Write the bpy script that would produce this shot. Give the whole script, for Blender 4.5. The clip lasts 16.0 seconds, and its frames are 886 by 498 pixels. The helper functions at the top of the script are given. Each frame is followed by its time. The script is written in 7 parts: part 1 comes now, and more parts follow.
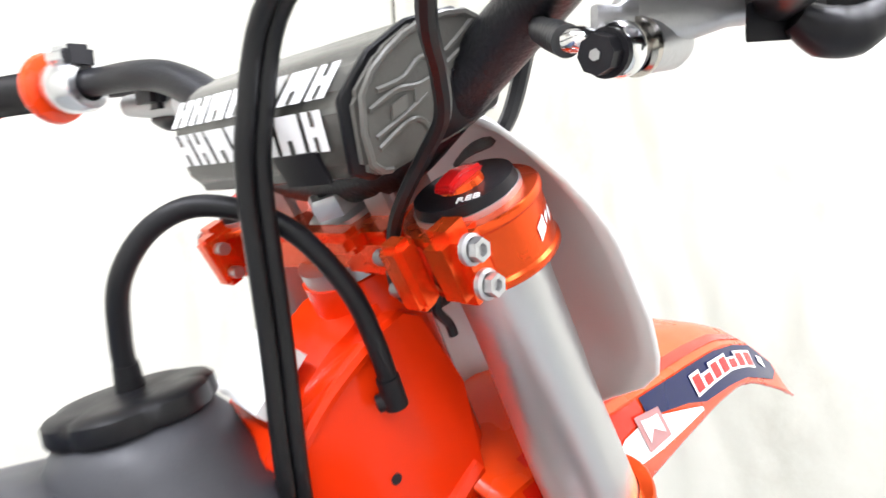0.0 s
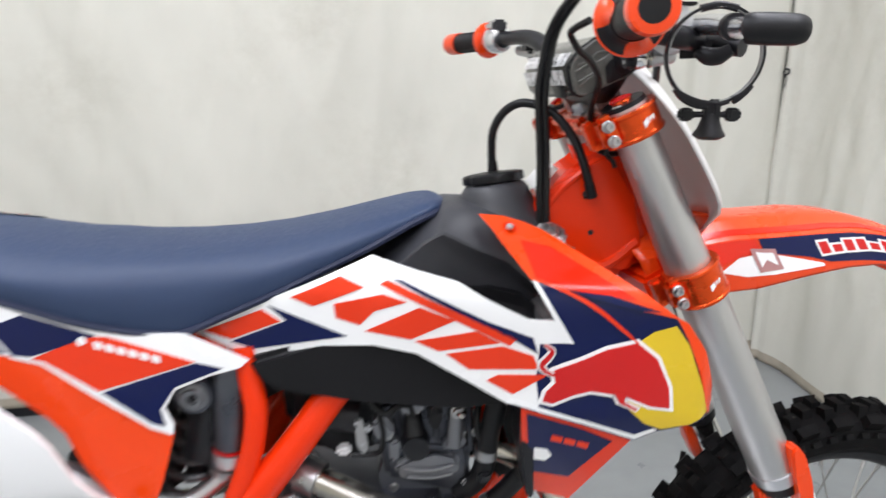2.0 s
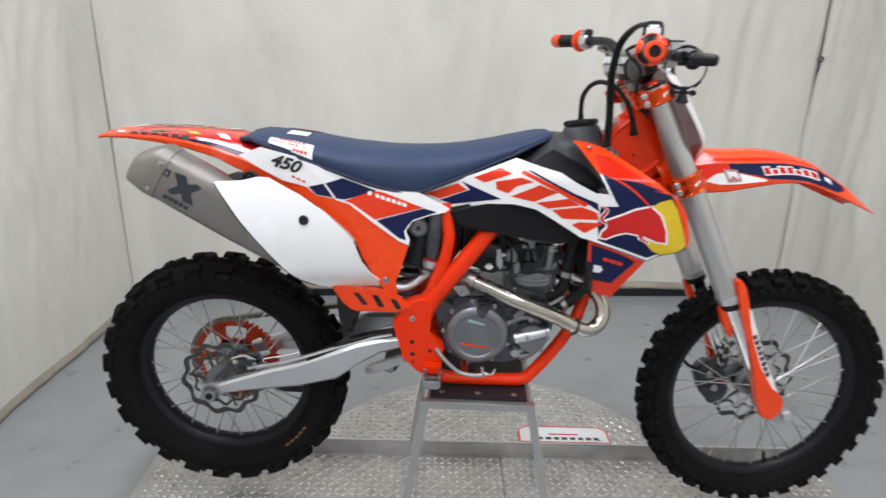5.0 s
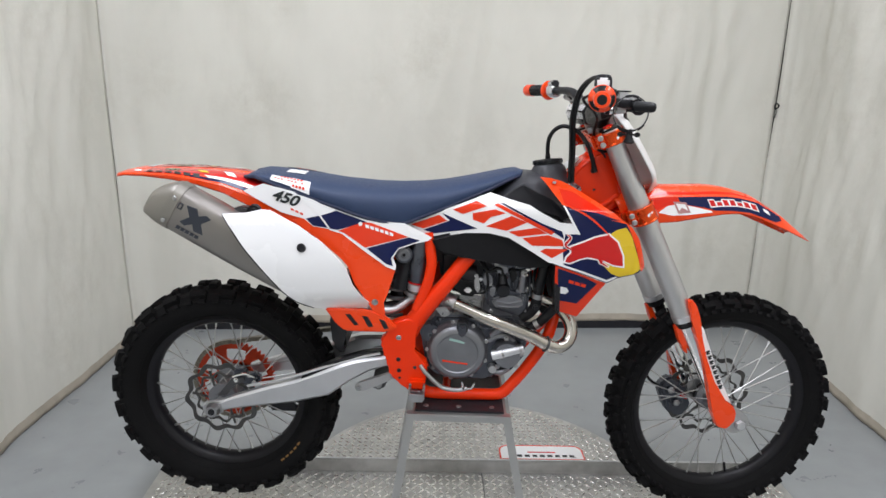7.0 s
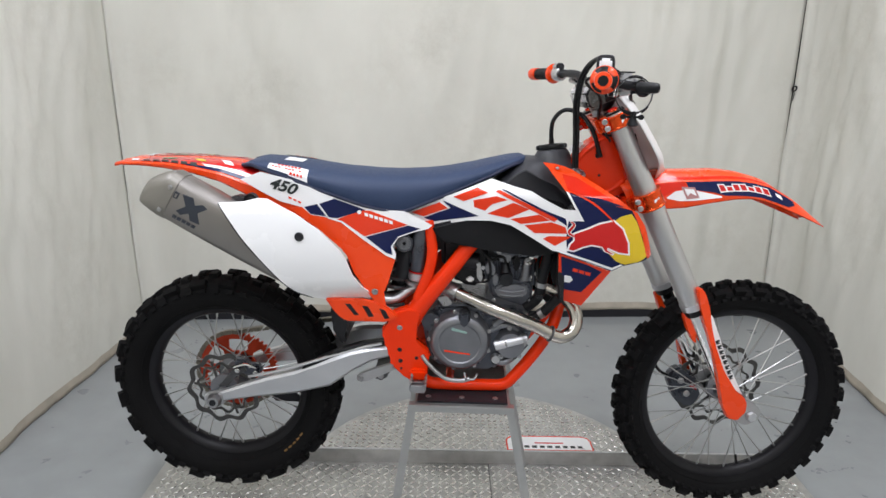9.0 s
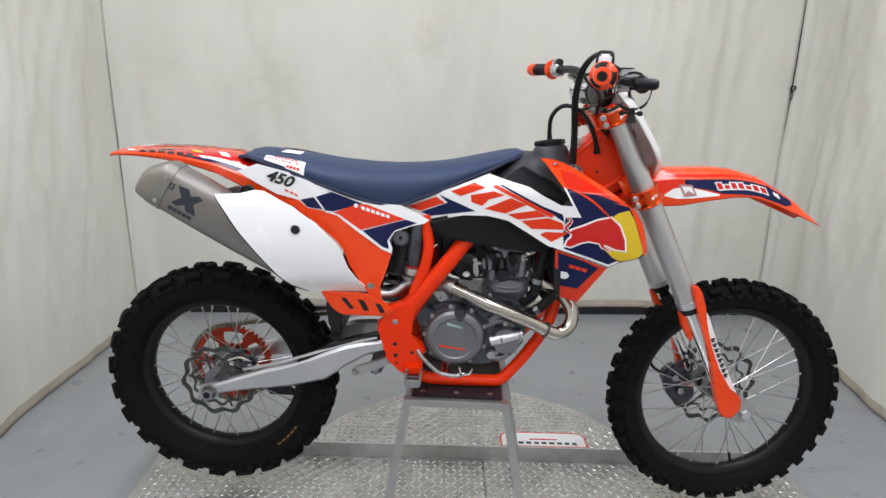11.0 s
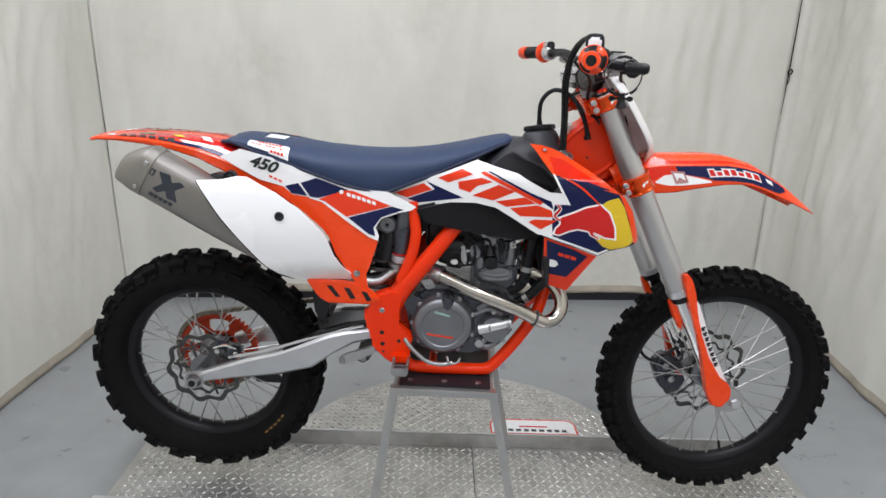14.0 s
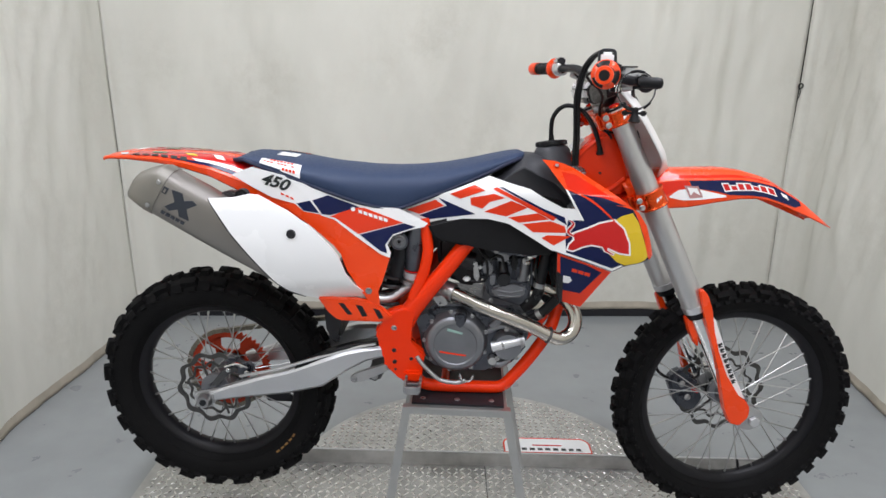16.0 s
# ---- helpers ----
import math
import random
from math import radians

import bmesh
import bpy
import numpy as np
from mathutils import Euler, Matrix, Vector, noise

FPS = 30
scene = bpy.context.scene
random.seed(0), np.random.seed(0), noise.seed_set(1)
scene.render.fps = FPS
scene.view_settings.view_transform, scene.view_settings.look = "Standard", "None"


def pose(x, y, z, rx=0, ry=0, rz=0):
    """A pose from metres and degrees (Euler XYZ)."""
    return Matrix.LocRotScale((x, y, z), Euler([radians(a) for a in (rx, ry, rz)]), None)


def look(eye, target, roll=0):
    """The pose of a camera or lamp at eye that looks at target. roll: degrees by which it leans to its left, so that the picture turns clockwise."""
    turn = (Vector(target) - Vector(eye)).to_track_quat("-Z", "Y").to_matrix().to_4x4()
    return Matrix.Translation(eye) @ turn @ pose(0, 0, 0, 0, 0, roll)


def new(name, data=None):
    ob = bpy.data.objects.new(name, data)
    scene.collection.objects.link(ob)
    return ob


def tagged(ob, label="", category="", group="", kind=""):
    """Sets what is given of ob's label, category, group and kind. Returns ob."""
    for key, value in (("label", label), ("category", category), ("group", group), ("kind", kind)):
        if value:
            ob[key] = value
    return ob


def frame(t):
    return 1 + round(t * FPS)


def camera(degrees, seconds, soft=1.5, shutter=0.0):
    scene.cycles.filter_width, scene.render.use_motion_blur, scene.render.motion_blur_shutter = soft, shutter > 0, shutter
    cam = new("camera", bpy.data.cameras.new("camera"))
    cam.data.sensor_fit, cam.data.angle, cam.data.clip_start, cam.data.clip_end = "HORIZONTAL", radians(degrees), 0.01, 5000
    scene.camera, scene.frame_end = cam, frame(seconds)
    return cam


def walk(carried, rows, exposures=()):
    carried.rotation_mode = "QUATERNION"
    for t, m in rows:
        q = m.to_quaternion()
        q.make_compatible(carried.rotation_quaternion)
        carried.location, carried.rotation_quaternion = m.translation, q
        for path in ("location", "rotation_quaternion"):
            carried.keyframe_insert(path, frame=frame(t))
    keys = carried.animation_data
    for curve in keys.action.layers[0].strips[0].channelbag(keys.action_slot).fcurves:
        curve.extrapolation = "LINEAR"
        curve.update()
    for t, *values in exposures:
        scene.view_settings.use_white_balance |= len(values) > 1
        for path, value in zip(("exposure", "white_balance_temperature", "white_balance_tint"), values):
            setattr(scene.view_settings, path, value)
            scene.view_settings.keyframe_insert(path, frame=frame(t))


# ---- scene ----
cam = camera(68.6, 16.0, shutter=0.5)
PATH = [
    (0, (0.094, -0.338, 1.25), (1.34, 1.198, 0.956), -2.5),
    (0.2, (0.08, -0.364, 1.25), (1.262, 1.22, 0.946), -1.4),
    (0.5, (0.072, -0.414, 1.246), (1.108, 1.261, 0.901), -0.0),
    (0.7, (0.073, -0.466, 1.244), (0.98, 1.274, 0.86), 1.3),
    (1, (0.077, -0.561, 1.247), (0.719, 1.281, 0.806), 1.1),
    (1.3, (0.082, -0.652, 1.258), (0.509, 1.244, 0.785), 0.3),
    (1.5, (0.079, -0.709, 1.266), (0.413, 1.197, 0.76), 0.5),
    (1.7, (0.071, -0.763, 1.275), (0.297, 1.152, 0.745), -0.6),
    (2, (0.039, -0.854, 1.274), (0.176, 1.067, 0.733), -0.1),
    (2.2, (0.014, -0.922, 1.283), (0.053, 0.999, 0.728), 0.2),
    (2.5, (-0.021, -1.025, 1.291), (-0.094, 0.889, 0.716), 0.6),
    (3, (-0.075, -1.157, 1.293), (-0.156, 0.747, 0.687), 1.7),
    (3.5, (-0.092, -1.279, 1.302), (-0.227, 0.612, 0.665), 2.3),
    (4, (-0.094, -1.44, 1.32), (-0.241, 0.443, 0.663), 1.0),
    (4.5, (-0.127, -1.534, 1.329), (-0.249, 0.352, 0.674), 1.8),
    (5, (-0.121, -1.604, 1.336), (-0.165, 0.29, 0.695), 1.8),
    (5.2, (-0.116, -1.631, 1.346), (-0.106, 0.266, 0.712), 2.0),
    (7.3, (-0.089, -1.795, 1.346), (-0.115, 0.14, 0.841), 1.5),
    (7.5, (-0.081, -1.786, 1.335), (-0.112, 0.134, 0.777), 1.2),
    (8, (-0.076, -1.764, 1.342), (-0.118, 0.151, 0.767), 1.6),
    (8.5, (-0.058, -1.755, 1.339), (-0.122, 0.168, 0.795), 1.0),
    (10.8, (-0.054, -1.755, 1.329), (-0.135, 0.167, 0.781), 1.3),
    (11, (-0.055, -1.752, 1.33), (-0.113, 0.169, 0.775), 1.8),
    (11.5, (-0.051, -1.751, 1.34), (-0.097, 0.166, 0.772), 1.3),
    (12, (-0.055, -1.748, 1.346), (-0.099, 0.168, 0.774), 1.2),
    (12.5, (-0.053, -1.744, 1.344), (-0.082, 0.176, 0.786), 0.8),
    (13, (-0.038, -1.74, 1.34), (-0.066, 0.183, 0.791), 0.9),
    (13.5, (-0.027, -1.732, 1.339), (-0.069, 0.185, 0.773), 1.8),
    (14, (-0.031, -1.721, 1.334), (-0.078, 0.185, 0.729), 2.0),
    (14.5, (-0.037, -1.718, 1.331), (-0.09, 0.178, 0.697), 0.7),
    (15, (-0.039, -1.714, 1.329), (-0.099, 0.19, 0.72), 1.1),
    (15.5, (-0.034, -1.707, 1.329), (-0.101, 0.211, 0.766), 1.3),
    (16, (-0.041, -1.711, 1.33), (-0.116, 0.209, 0.774), 1.4),
]
import mathutils
import mathutils.geometry
EXPOSURES = [(0.0, 1.26), (0.5, 1.05), (1.0, 0.79), (1.5, 0.52), (2.0, 0.36), (2.5, 0.30), (3.0, 0.25), (3.5, 0.20), (4.5, 0.13), (5.2, 0.12), (7.5, 0.07), (16.0, 0.07)]
walk(cam, [(t, look(eye, target, roll)) for t, eye, target, roll in PATH], EXPOSURES)

# ---- world and lamps ----
world = bpy.data.worlds.new("world")
scene.world = world
world.use_nodes = True
world.node_tree.nodes["Background"].inputs[0].default_value = (0.80, 0.88, 1.0, 1)
world.node_tree.nodes["Background"].inputs[1].default_value = 0.05


def ceiling_lamp(x, y, sx, sy, watts):
    data = bpy.data.lights.new("ceiling_lamp", "AREA")
    data.shape, data.size, data.size_y, data.energy = "RECTANGLE", sx, sy, watts
    data.color = (0.962, 0.982, 1.082)
    ob = new("ceiling_lamp", data)
    ob.matrix_world = pose(x, y, 2.86, 0, 0, 0)


ceiling_lamp(-0.9, -0.55, 0.35, 2.4, 34)
ceiling_lamp(0.95, -0.55, 0.35, 2.4, 34)
ceiling_lamp(0.0, -2.2, 2.0, 0.35, 20)


# ---- materials ----
def material(name, colour, rough=0.5, metal=0.0, vary=0.08, scale=30.0, bump=0.0, bump_scale=200.0, coat=0.0, spec=0.5, fleck=0.0, stretch=(1, 1, 1)):
    m = bpy.data.materials.new(name)
    m.use_nodes = True
    nodes, links = m.node_tree.nodes, m.node_tree.links
    b = nodes["Principled BSDF"]
    b.inputs["Metallic"].default_value = metal
    b.inputs["Coat Weight"].default_value = coat
    b.inputs["Coat Roughness"].default_value = 0.08
    b.inputs["Specular IOR Level"].default_value = spec
    coord = nodes.new("ShaderNodeTexCoord")
    mapping = nodes.new("ShaderNodeMapping")
    mapping.inputs["Scale"].default_value = stretch
    links.new(coord.outputs["Object"], mapping.inputs[0])
    n1, n2 = nodes.new("ShaderNodeTexNoise"), nodes.new("ShaderNodeTexNoise")
    n1.inputs["Scale"].default_value, n1.inputs["Detail"].default_value = scale, 5
    n2.inputs["Scale"].default_value, n2.inputs["Detail"].default_value = scale * 0.13, 3
    for n in (n1, n2):
        links.new(mapping.outputs[0], n.inputs["Vector"])
    add = nodes.new("ShaderNodeMath")
    add.operation = "ADD"
    links.new(n1.outputs["Fac"], add.inputs[0])
    links.new(n2.outputs["Fac"], add.inputs[1])
    ramp = nodes.new("ShaderNodeMapRange")
    ramp.inputs["From Min"].default_value, ramp.inputs["From Max"].default_value = 0.6, 1.4
    ramp.inputs["To Min"].default_value, ramp.inputs["To Max"].default_value = 1 - vary, 1 + vary
    links.new(add.outputs[0], ramp.inputs["Value"])
    mul = nodes.new("ShaderNodeVectorMath")
    mul.operation = "SCALE"
    mul.inputs[0].default_value = colour
    links.new(ramp.outputs[0], mul.inputs["Scale"])
    links.new(mul.outputs[0], b.inputs["Base Color"])
    rr = nodes.new("ShaderNodeMapRange")
    rr.inputs["From Min"].default_value, rr.inputs["From Max"].default_value = 0.3, 0.7
    rr.inputs["To Min"].default_value, rr.inputs["To Max"].default_value = max(0.03, rough * 0.82), min(1, rough * 1.2)
    links.new(n1.outputs["Fac"], rr.inputs["Value"])
    links.new(rr.outputs[0], b.inputs["Roughness"])
    if bump:
        n3 = nodes.new("ShaderNodeTexNoise")
        n3.inputs["Scale"].default_value, n3.inputs["Detail"].default_value = bump_scale, 4
        links.new(mapping.outputs[0], n3.inputs["Vector"])
        bp = nodes.new("ShaderNodeBump")
        bp.inputs["Strength"].default_value, bp.inputs["Distance"].default_value = bump, 0.002
        links.new(n3.outputs["Fac"], bp.inputs["Height"])
        links.new(bp.outputs[0], b.inputs["Normal"])
    return m


ORANGE = material("orange_plastic", (0.90, 0.060, 0.003), 0.28, 0, 0.04, 12, 0.03, 300, coat=0.30, spec=0.40)
FRAME_ORANGE = material("orange_powder_coat", (0.86, 0.037, 0.003), 0.20, 0, 0.04, 20, 0.04, 700, coat=0.06, spec=0.25)
ANODISED = material("orange_anodised_aluminium", (0.80, 0.085, 0.012), 0.25, 0.75, 0.08, 40, 0.05, 500)
WHITE = material("white_decal", (0.90, 0.90, 0.91), 0.24, 0, 0.006, 8, coat=0.3)
NAVY = material("navy_decal", (0.0045, 0.0095, 0.062), 0.14, 0, 0.06, 10, coat=0.20, spec=0.20)
SCARLET = material("scarlet_decal", (0.78, 0.022, 0.006), 0.14, 0, 0.05, 12, coat=0.45, spec=0.25)
RED = material("red_decal", (0.58, 0.010, 0.010), 0.18, 0, 0.05, 12, coat=0.45, spec=0.25)
DECAL_ORANGE = material("orange_red_decal", (0.78, 0.040, 0.008), 0.18, 0, 0.05, 12, coat=0.35, spec=0.25)
YELLOW = material("yellow_decal", (0.72, 0.50, 0.012), 0.25, 0, 0.04, 12, coat=0.45)
INK = material("black_ink", (0.012, 0.018, 0.02), 0.4, 0, 0.05, 12)
SEAT_BLUE = material("blue_seat_vinyl", (0.021, 0.040, 0.094), 0.52, 0, 0.04, 220, 0.10, 1200, spec=0.42)
SEAT_EDGE = material("dark_blue_seat_piping", (0.012, 0.018, 0.05), 0.6, 0, 0.1, 60)
BLACK = material("black_textured_plastic", (0.018, 0.018, 0.022), 0.42, 0, 0.12, 30, 0.12, 700, spec=0.34)
MATT_BLACK = material("matt_black_plastic", (0.0085, 0.0085, 0.0100), 0.55, 0, 0.12, 30, 0.12, 700, spec=0.20)
TANK = material("grey_black_tank_plastic", (0.042, 0.043, 0.050), 0.46, 0, 0.10, 30, 0.10, 700, spec=0.42)
RUBBER = material("black_rubber", (0.007, 0.007, 0.0085), 0.42, 0, 0.2, 40, 0.08, 300, spec=0.28)
TYRE = material("tyre_rubber", (0.0080, 0.0078, 0.0082), 0.75, 0, 0.35, 25, 0.35, 160, spec=0.11)
CABLE = material("black_cable_sheath", (0.008, 0.008, 0.009), 0.34, 0, 0.1, 50, spec=0.28)
RIM_BLACK = material("black_anodised_rim", (0.009, 0.0085, 0.011), 0.40, 0.1, 0.15, 30, spec=0.3)
SPOKE = material("stainless_spoke", (0.48, 0.48, 0.48), 0.34, 0.9, 0.1, 30)
ALU = material("cast_aluminium", (0.50, 0.50, 0.51), 0.42, 0.9, 0.12, 25, 0.15, 400)
ALU_BRIGHT = material("brushed_aluminium", (0.64, 0.645, 0.67), 0.38, 0.88, 0.08, 18, 0.06, 300)
FORK = material("satin_fork_tube", (0.57, 0.57, 0.575), 0.42, 0.92, 0.015, 5)
LEVER = material("polished_lever_alloy", (0.74, 0.75, 0.78), 0.20, 0.95, 0.12, 30, 0.04, 200)
CHROME = material("chrome", (0.80, 0.80, 0.80), 0.12, 1.0, 0.05, 10)
STEEL = material("steel", (0.42, 0.42, 0.43), 0.32, 0.95, 0.15, 40)
DARK_STEEL = material("dark_steel", (0.10, 0.10, 0.105), 0.45, 0.8, 0.2, 40, 0.2, 300)
PIPE = material("stainless_pipe", (0.50, 0.47, 0.425), 0.19, 1.0, 0.16, 14)
TITAN = material("brushed_titanium", (0.31, 0.29, 0.275), 0.40, 0.85, 0.08, 16, 0.06, 400)
TITAN_CAP = material("titanium_end_cap", (0.30, 0.285, 0.26), 0.45, 0.8, 0.1, 14, 0.08, 300)
ENGINE = material("grey_engine_casting", (0.098, 0.104, 0.124), 0.30, 0.85, 0.22, 30, 0.35, 400)
ENGINE_LIGHT = material("satin_engine_cover", (0.23, 0.234, 0.255), 0.36, 0.8, 0.14, 20, 0.18, 500)
ENGINE_DARK = material("dark_engine_part", (0.014, 0.0145, 0.018), 0.38, 0.3, 0.25, 30, 0.3, 400)
GUARD_WHITE = material("white_plastic", (0.91, 0.915, 0.93), 0.26, 0, 0.006, 8, coat=0.2)
PLATE = material("frosted_white_plastic", (0.72, 0.70, 0.69), 0.35, 0, 0.04, 8)
CHAIN = material("chain_steel", (0.25, 0.23, 0.19), 0.4, 0.85, 0.3, 120)


def cloth(name, colour, dirt):
    """Canvas: a fine weave, soft blotches and scattered smudges of dirt."""
    m = material(name, colour, 0.85, 0, 0.05, 5, 0.30, 45, spec=0.12, stretch=(1, 1, 0.35))
    nodes, links = m.node_tree.nodes, m.node_tree.links
    b = nodes["Principled BSDF"]
    source = b.inputs["Base Color"].links[0].from_socket
    coord = nodes.new("ShaderNodeTexCoord")
    big, small = nodes.new("ShaderNodeTexNoise"), nodes.new("ShaderNodeTexNoise")
    big.inputs["Scale"].default_value, big.inputs["Detail"].default_value = 1.9, 6
    small.inputs["Scale"].default_value, small.inputs["Detail"].default_value = 16, 8
    small.inputs["Roughness"].default_value = 0.75
    for n in (big, small):
        links.new(coord.outputs["Object"], n.inputs["Vector"])
    r1, r2 = nodes.new("ShaderNodeMapRange"), nodes.new("ShaderNodeMapRange")
    r1.inputs["From Min"].default_value, r1.inputs["From Max"].default_value = 0.46, 0.72
    r2.inputs["From Min"].default_value, r2.inputs["From Max"].default_value = 0.35, 0.75
    links.new(big.outputs["Fac"], r1.inputs["Value"])
    links.new(small.outputs["Fac"], r2.inputs["Value"])
    mul = nodes.new("ShaderNodeMath")
    mul.operation = "MULTIPLY"
    links.new(r1.outputs[0], mul.inputs[0])
    links.new(r2.outputs[0], mul.inputs[1])
    mix = nodes.new("ShaderNodeMix")
    mix.data_type = "RGBA"
    weak = nodes.new("ShaderNodeMath")
    weak.operation = "MULTIPLY"
    weak.inputs[1].default_value = 0.38
    links.new(mul.outputs[0], weak.inputs[0])
    links.new(weak.outputs[0], mix.inputs["Factor"])
    links.new(source, mix.inputs["A"])
    mix.inputs["B"].default_value = (*dirt, 1)
    links.new(mix.outputs["Result"], b.inputs["Base Color"])
    turn = nodes.new("ShaderNodeMapping")
    turn.inputs["Rotation"].default_value = (0.0, 0.35, 0.0)
    turn.inputs["Scale"].default_value = (1.0, 1.0, 0.22)
    links.new(coord.outputs["Object"], turn.inputs[0])
    crease = nodes.new("ShaderNodeTexNoise")
    crease.noise_type = "RIDGED_MULTIFRACTAL"
    crease.inputs["Scale"].default_value, crease.inputs["Detail"].default_value = 5.5, 3
    crease.inputs["Distortion"].default_value = 0.4
    links.new(turn.outputs[0], crease.inputs["Vector"])
    relief = nodes.new("ShaderNodeBump")
    relief.inputs["Strength"].default_value, relief.inputs["Distance"].default_value = 0.6, 0.005
    links.new(crease.outputs["Fac"], relief.inputs["Height"])
    links.new(b.inputs["Normal"].links[0].from_socket, relief.inputs["Normal"])
    links.new(relief.outputs[0], b.inputs["Normal"])
    return m


CURTAIN = cloth("cream_canvas_curtain", (0.708, 0.698, 0.634), (0.40, 0.370, 0.29))
# Colour of the unseen walls, dark to give the curtain gaps their shade.
CURTAIN_SEAM = material("dark_curtain_gap", (0.08, 0.075, 0.068), 0.9, 0, 0.1, 5, spec=0.1)
HEM = material("soiled_curtain_hem", (0.47, 0.42, 0.345), 0.9, 0, 0.25, 14, 0.3, 60, spec=0.1)
FLOOR = material("grey_painted_concrete", (0.292, 0.309, 0.316), 0.32, 0, 0.13, 9, 0.14, 60, coat=0.12)
TREAD = material("aluminium_tread_plate", (0.49, 0.487, 0.475), 0.34, 0.66, 0.34, 22, 0.12, 150)
# Lozenges are coloured paler than the plate; their highlights are put into the colour.
TREAD_RAISED = material("pale_tread_lozenges", (0.70, 0.69, 0.67), 0.24, 0.75, 0.25, 40, 0.05, 200)
STAND_ALU = material("stand_aluminium", (0.45, 0.452, 0.448), 0.38, 0.8, 0.1, 25, 0.08, 200)
GREEN = material("green_decal", (0.03, 0.30, 0.16), 0.3, 0, 0.05, 10)
CEILING = material("white_ceiling_board", (0.78, 0.77, 0.74), 0.9, 0, 0.04, 4, 0.2, 80, spec=0.1)


# ---- mesh helpers ----
def obj(name, bm, mat, parent=None, label="", M=None, smooth=True, angle=40):
    if M is not None:
        bm.transform(M)
    bmesh.ops.recalc_face_normals(bm, faces=bm.faces)
    if smooth:
        lim = radians(angle)
        for f in bm.faces:
            f.smooth = True
        for e in bm.edges:
            if len(e.link_faces) == 2 and e.calc_face_angle(0) > lim:
                e.smooth = False
    layer = bm.verts.layers.float_vector.get("slope")
    me = bpy.data.meshes.new(name)
    if layer is not None:
        bm.verts.index_update()
        slopes = [Vector(v[layer]) for v in bm.verts]
        bm.to_mesh(me)
        normals = []
        for f in me.polygons:
            for i in f.vertices:
                s = slopes[i]
                normals.append(s if s.dot(f.normal) > 0.5 else -s if s.dot(f.normal) < -0.5 else f.normal.copy())
        me.normals_split_custom_set(normals)
    else:
        bm.to_mesh(me)
    bm.free()
    me.materials.append(mat)
    ob = new(name, me)
    if parent is not None:
        ob.parent = parent
    if label:
        tagged(ob, label)
    return ob


def part(name, bm, mat, parent, label="", M=None, smooth=True, angle=40):
    return obj(name, bm, mat, parent, label, M, smooth, angle)


def shared(name, mesh, parent, M):
    ob = new(name, mesh)
    ob.parent = parent
    ob.matrix_basis = M
    return ob


def thing(name, at, label, category, group="", kind=""):
    ob = new(name)
    ob.location = at
    ob.empty_display_size = 0.05
    return tagged(ob, label, category, group, kind)


def spline(points, steps=6):
    pts = [Vector(p) for p in points]
    if len(pts) < 3 or steps < 2:
        return pts
    out = []
    for i in range(len(pts) - 1):
        p0, p1, p2, p3 = pts[max(0, i - 1)], pts[i], pts[i + 1], pts[min(len(pts) - 1, i + 2)]
        for k in range(steps):
            t = k / steps
            out.append(0.5 * (2 * p1 + (p2 - p0) * t + (2 * p0 - 5 * p1 + 4 * p2 - p3) * t * t + (3 * p1 - p0 - 3 * p2 + p3) * t ** 3))
    out.append(pts[-1])
    return out


def tube(points, r, n=12, steps=6, flat=1.0):
    """A swept tube; r is a radius or one radius a point."""
    path = spline(points, steps)
    rad = [r] * len(path) if not isinstance(r, (list, tuple)) else [float(v) for v in np.interp(np.linspace(0, len(r) - 1, len(path)), range(len(r)), r)]
    bm, rings = bmesh.new(), []
    side = None
    for i, p in enumerate(path):
        d = (path[min(i + 1, len(path) - 1)] - path[max(i - 1, 0)]).normalized()
        if side is None:
            side = d.orthogonal().normalized()
        side = (side - d * side.dot(d)).normalized()
        up = d.cross(side)
        rings.append([bm.verts.new(p + (side * math.cos(a) + up * math.sin(a) * flat) * rad[i]) for a in (2 * math.pi * k / n for k in range(n))])
    for a, b in zip(rings, rings[1:]):
        for k in range(n):
            bm.faces.new((a[k], a[(k + 1) % n], b[(k + 1) % n], b[k]))
    bm.faces.new(rings[0][::-1])
    bm.faces.new(rings[-1])
    return bm


def lathe(profile, n=32, closed=False):
    """Turns (radius, along) round the Y axis; closed joins the last to the first."""
    bm = bmesh.new()
    rings = []
    for r, y in profile:
        if r < 1e-5:
            rings.append([bm.verts.new((0, y, 0))])
        else:
            rings.append([bm.verts.new((r * math.cos(a), y, r * math.sin(a))) for a in (2 * math.pi * k / n for k in range(n))])
    pairs = list(zip(rings, rings[1:])) + ([(rings[-1], rings[0])] if closed else [])
    for a, b in pairs:
        for k in range(n):
            j = (k + 1) % n
            if len(a) == 1 and len(b) == 1:
                continue
            if len(a) == 1:
                bm.faces.new((a[0], b[j], b[k]))
            elif len(b) == 1:
                bm.faces.new((a[k], a[j], b[0]))
            else:
                bm.faces.new((a[k], a[j], b[j], b[k]))
    return bm


def prism(poly, y0, y1, bevel=0.0, seg=2):
    """A polygon in x and z, drawn out from y0 to y1, with rounded edges."""
    bm = bmesh.new()
    a = [bm.verts.new((x, y0, z)) for x, z in poly]
    b = [bm.verts.new((x, y1, z)) for x, z in poly]
    n = len(poly)
    bm.faces.new(a)
    bm.faces.new(b[::-1])
    for k in range(n):
        bm.faces.new((a[k], b[k], b[(k + 1) % n], a[(k + 1) % n]))
    if bevel:
        bmesh.ops.bevel(bm, geom=list(bm.edges), offset=bevel, segments=seg, affect="EDGES", clamp_overlap=True)
    return bm


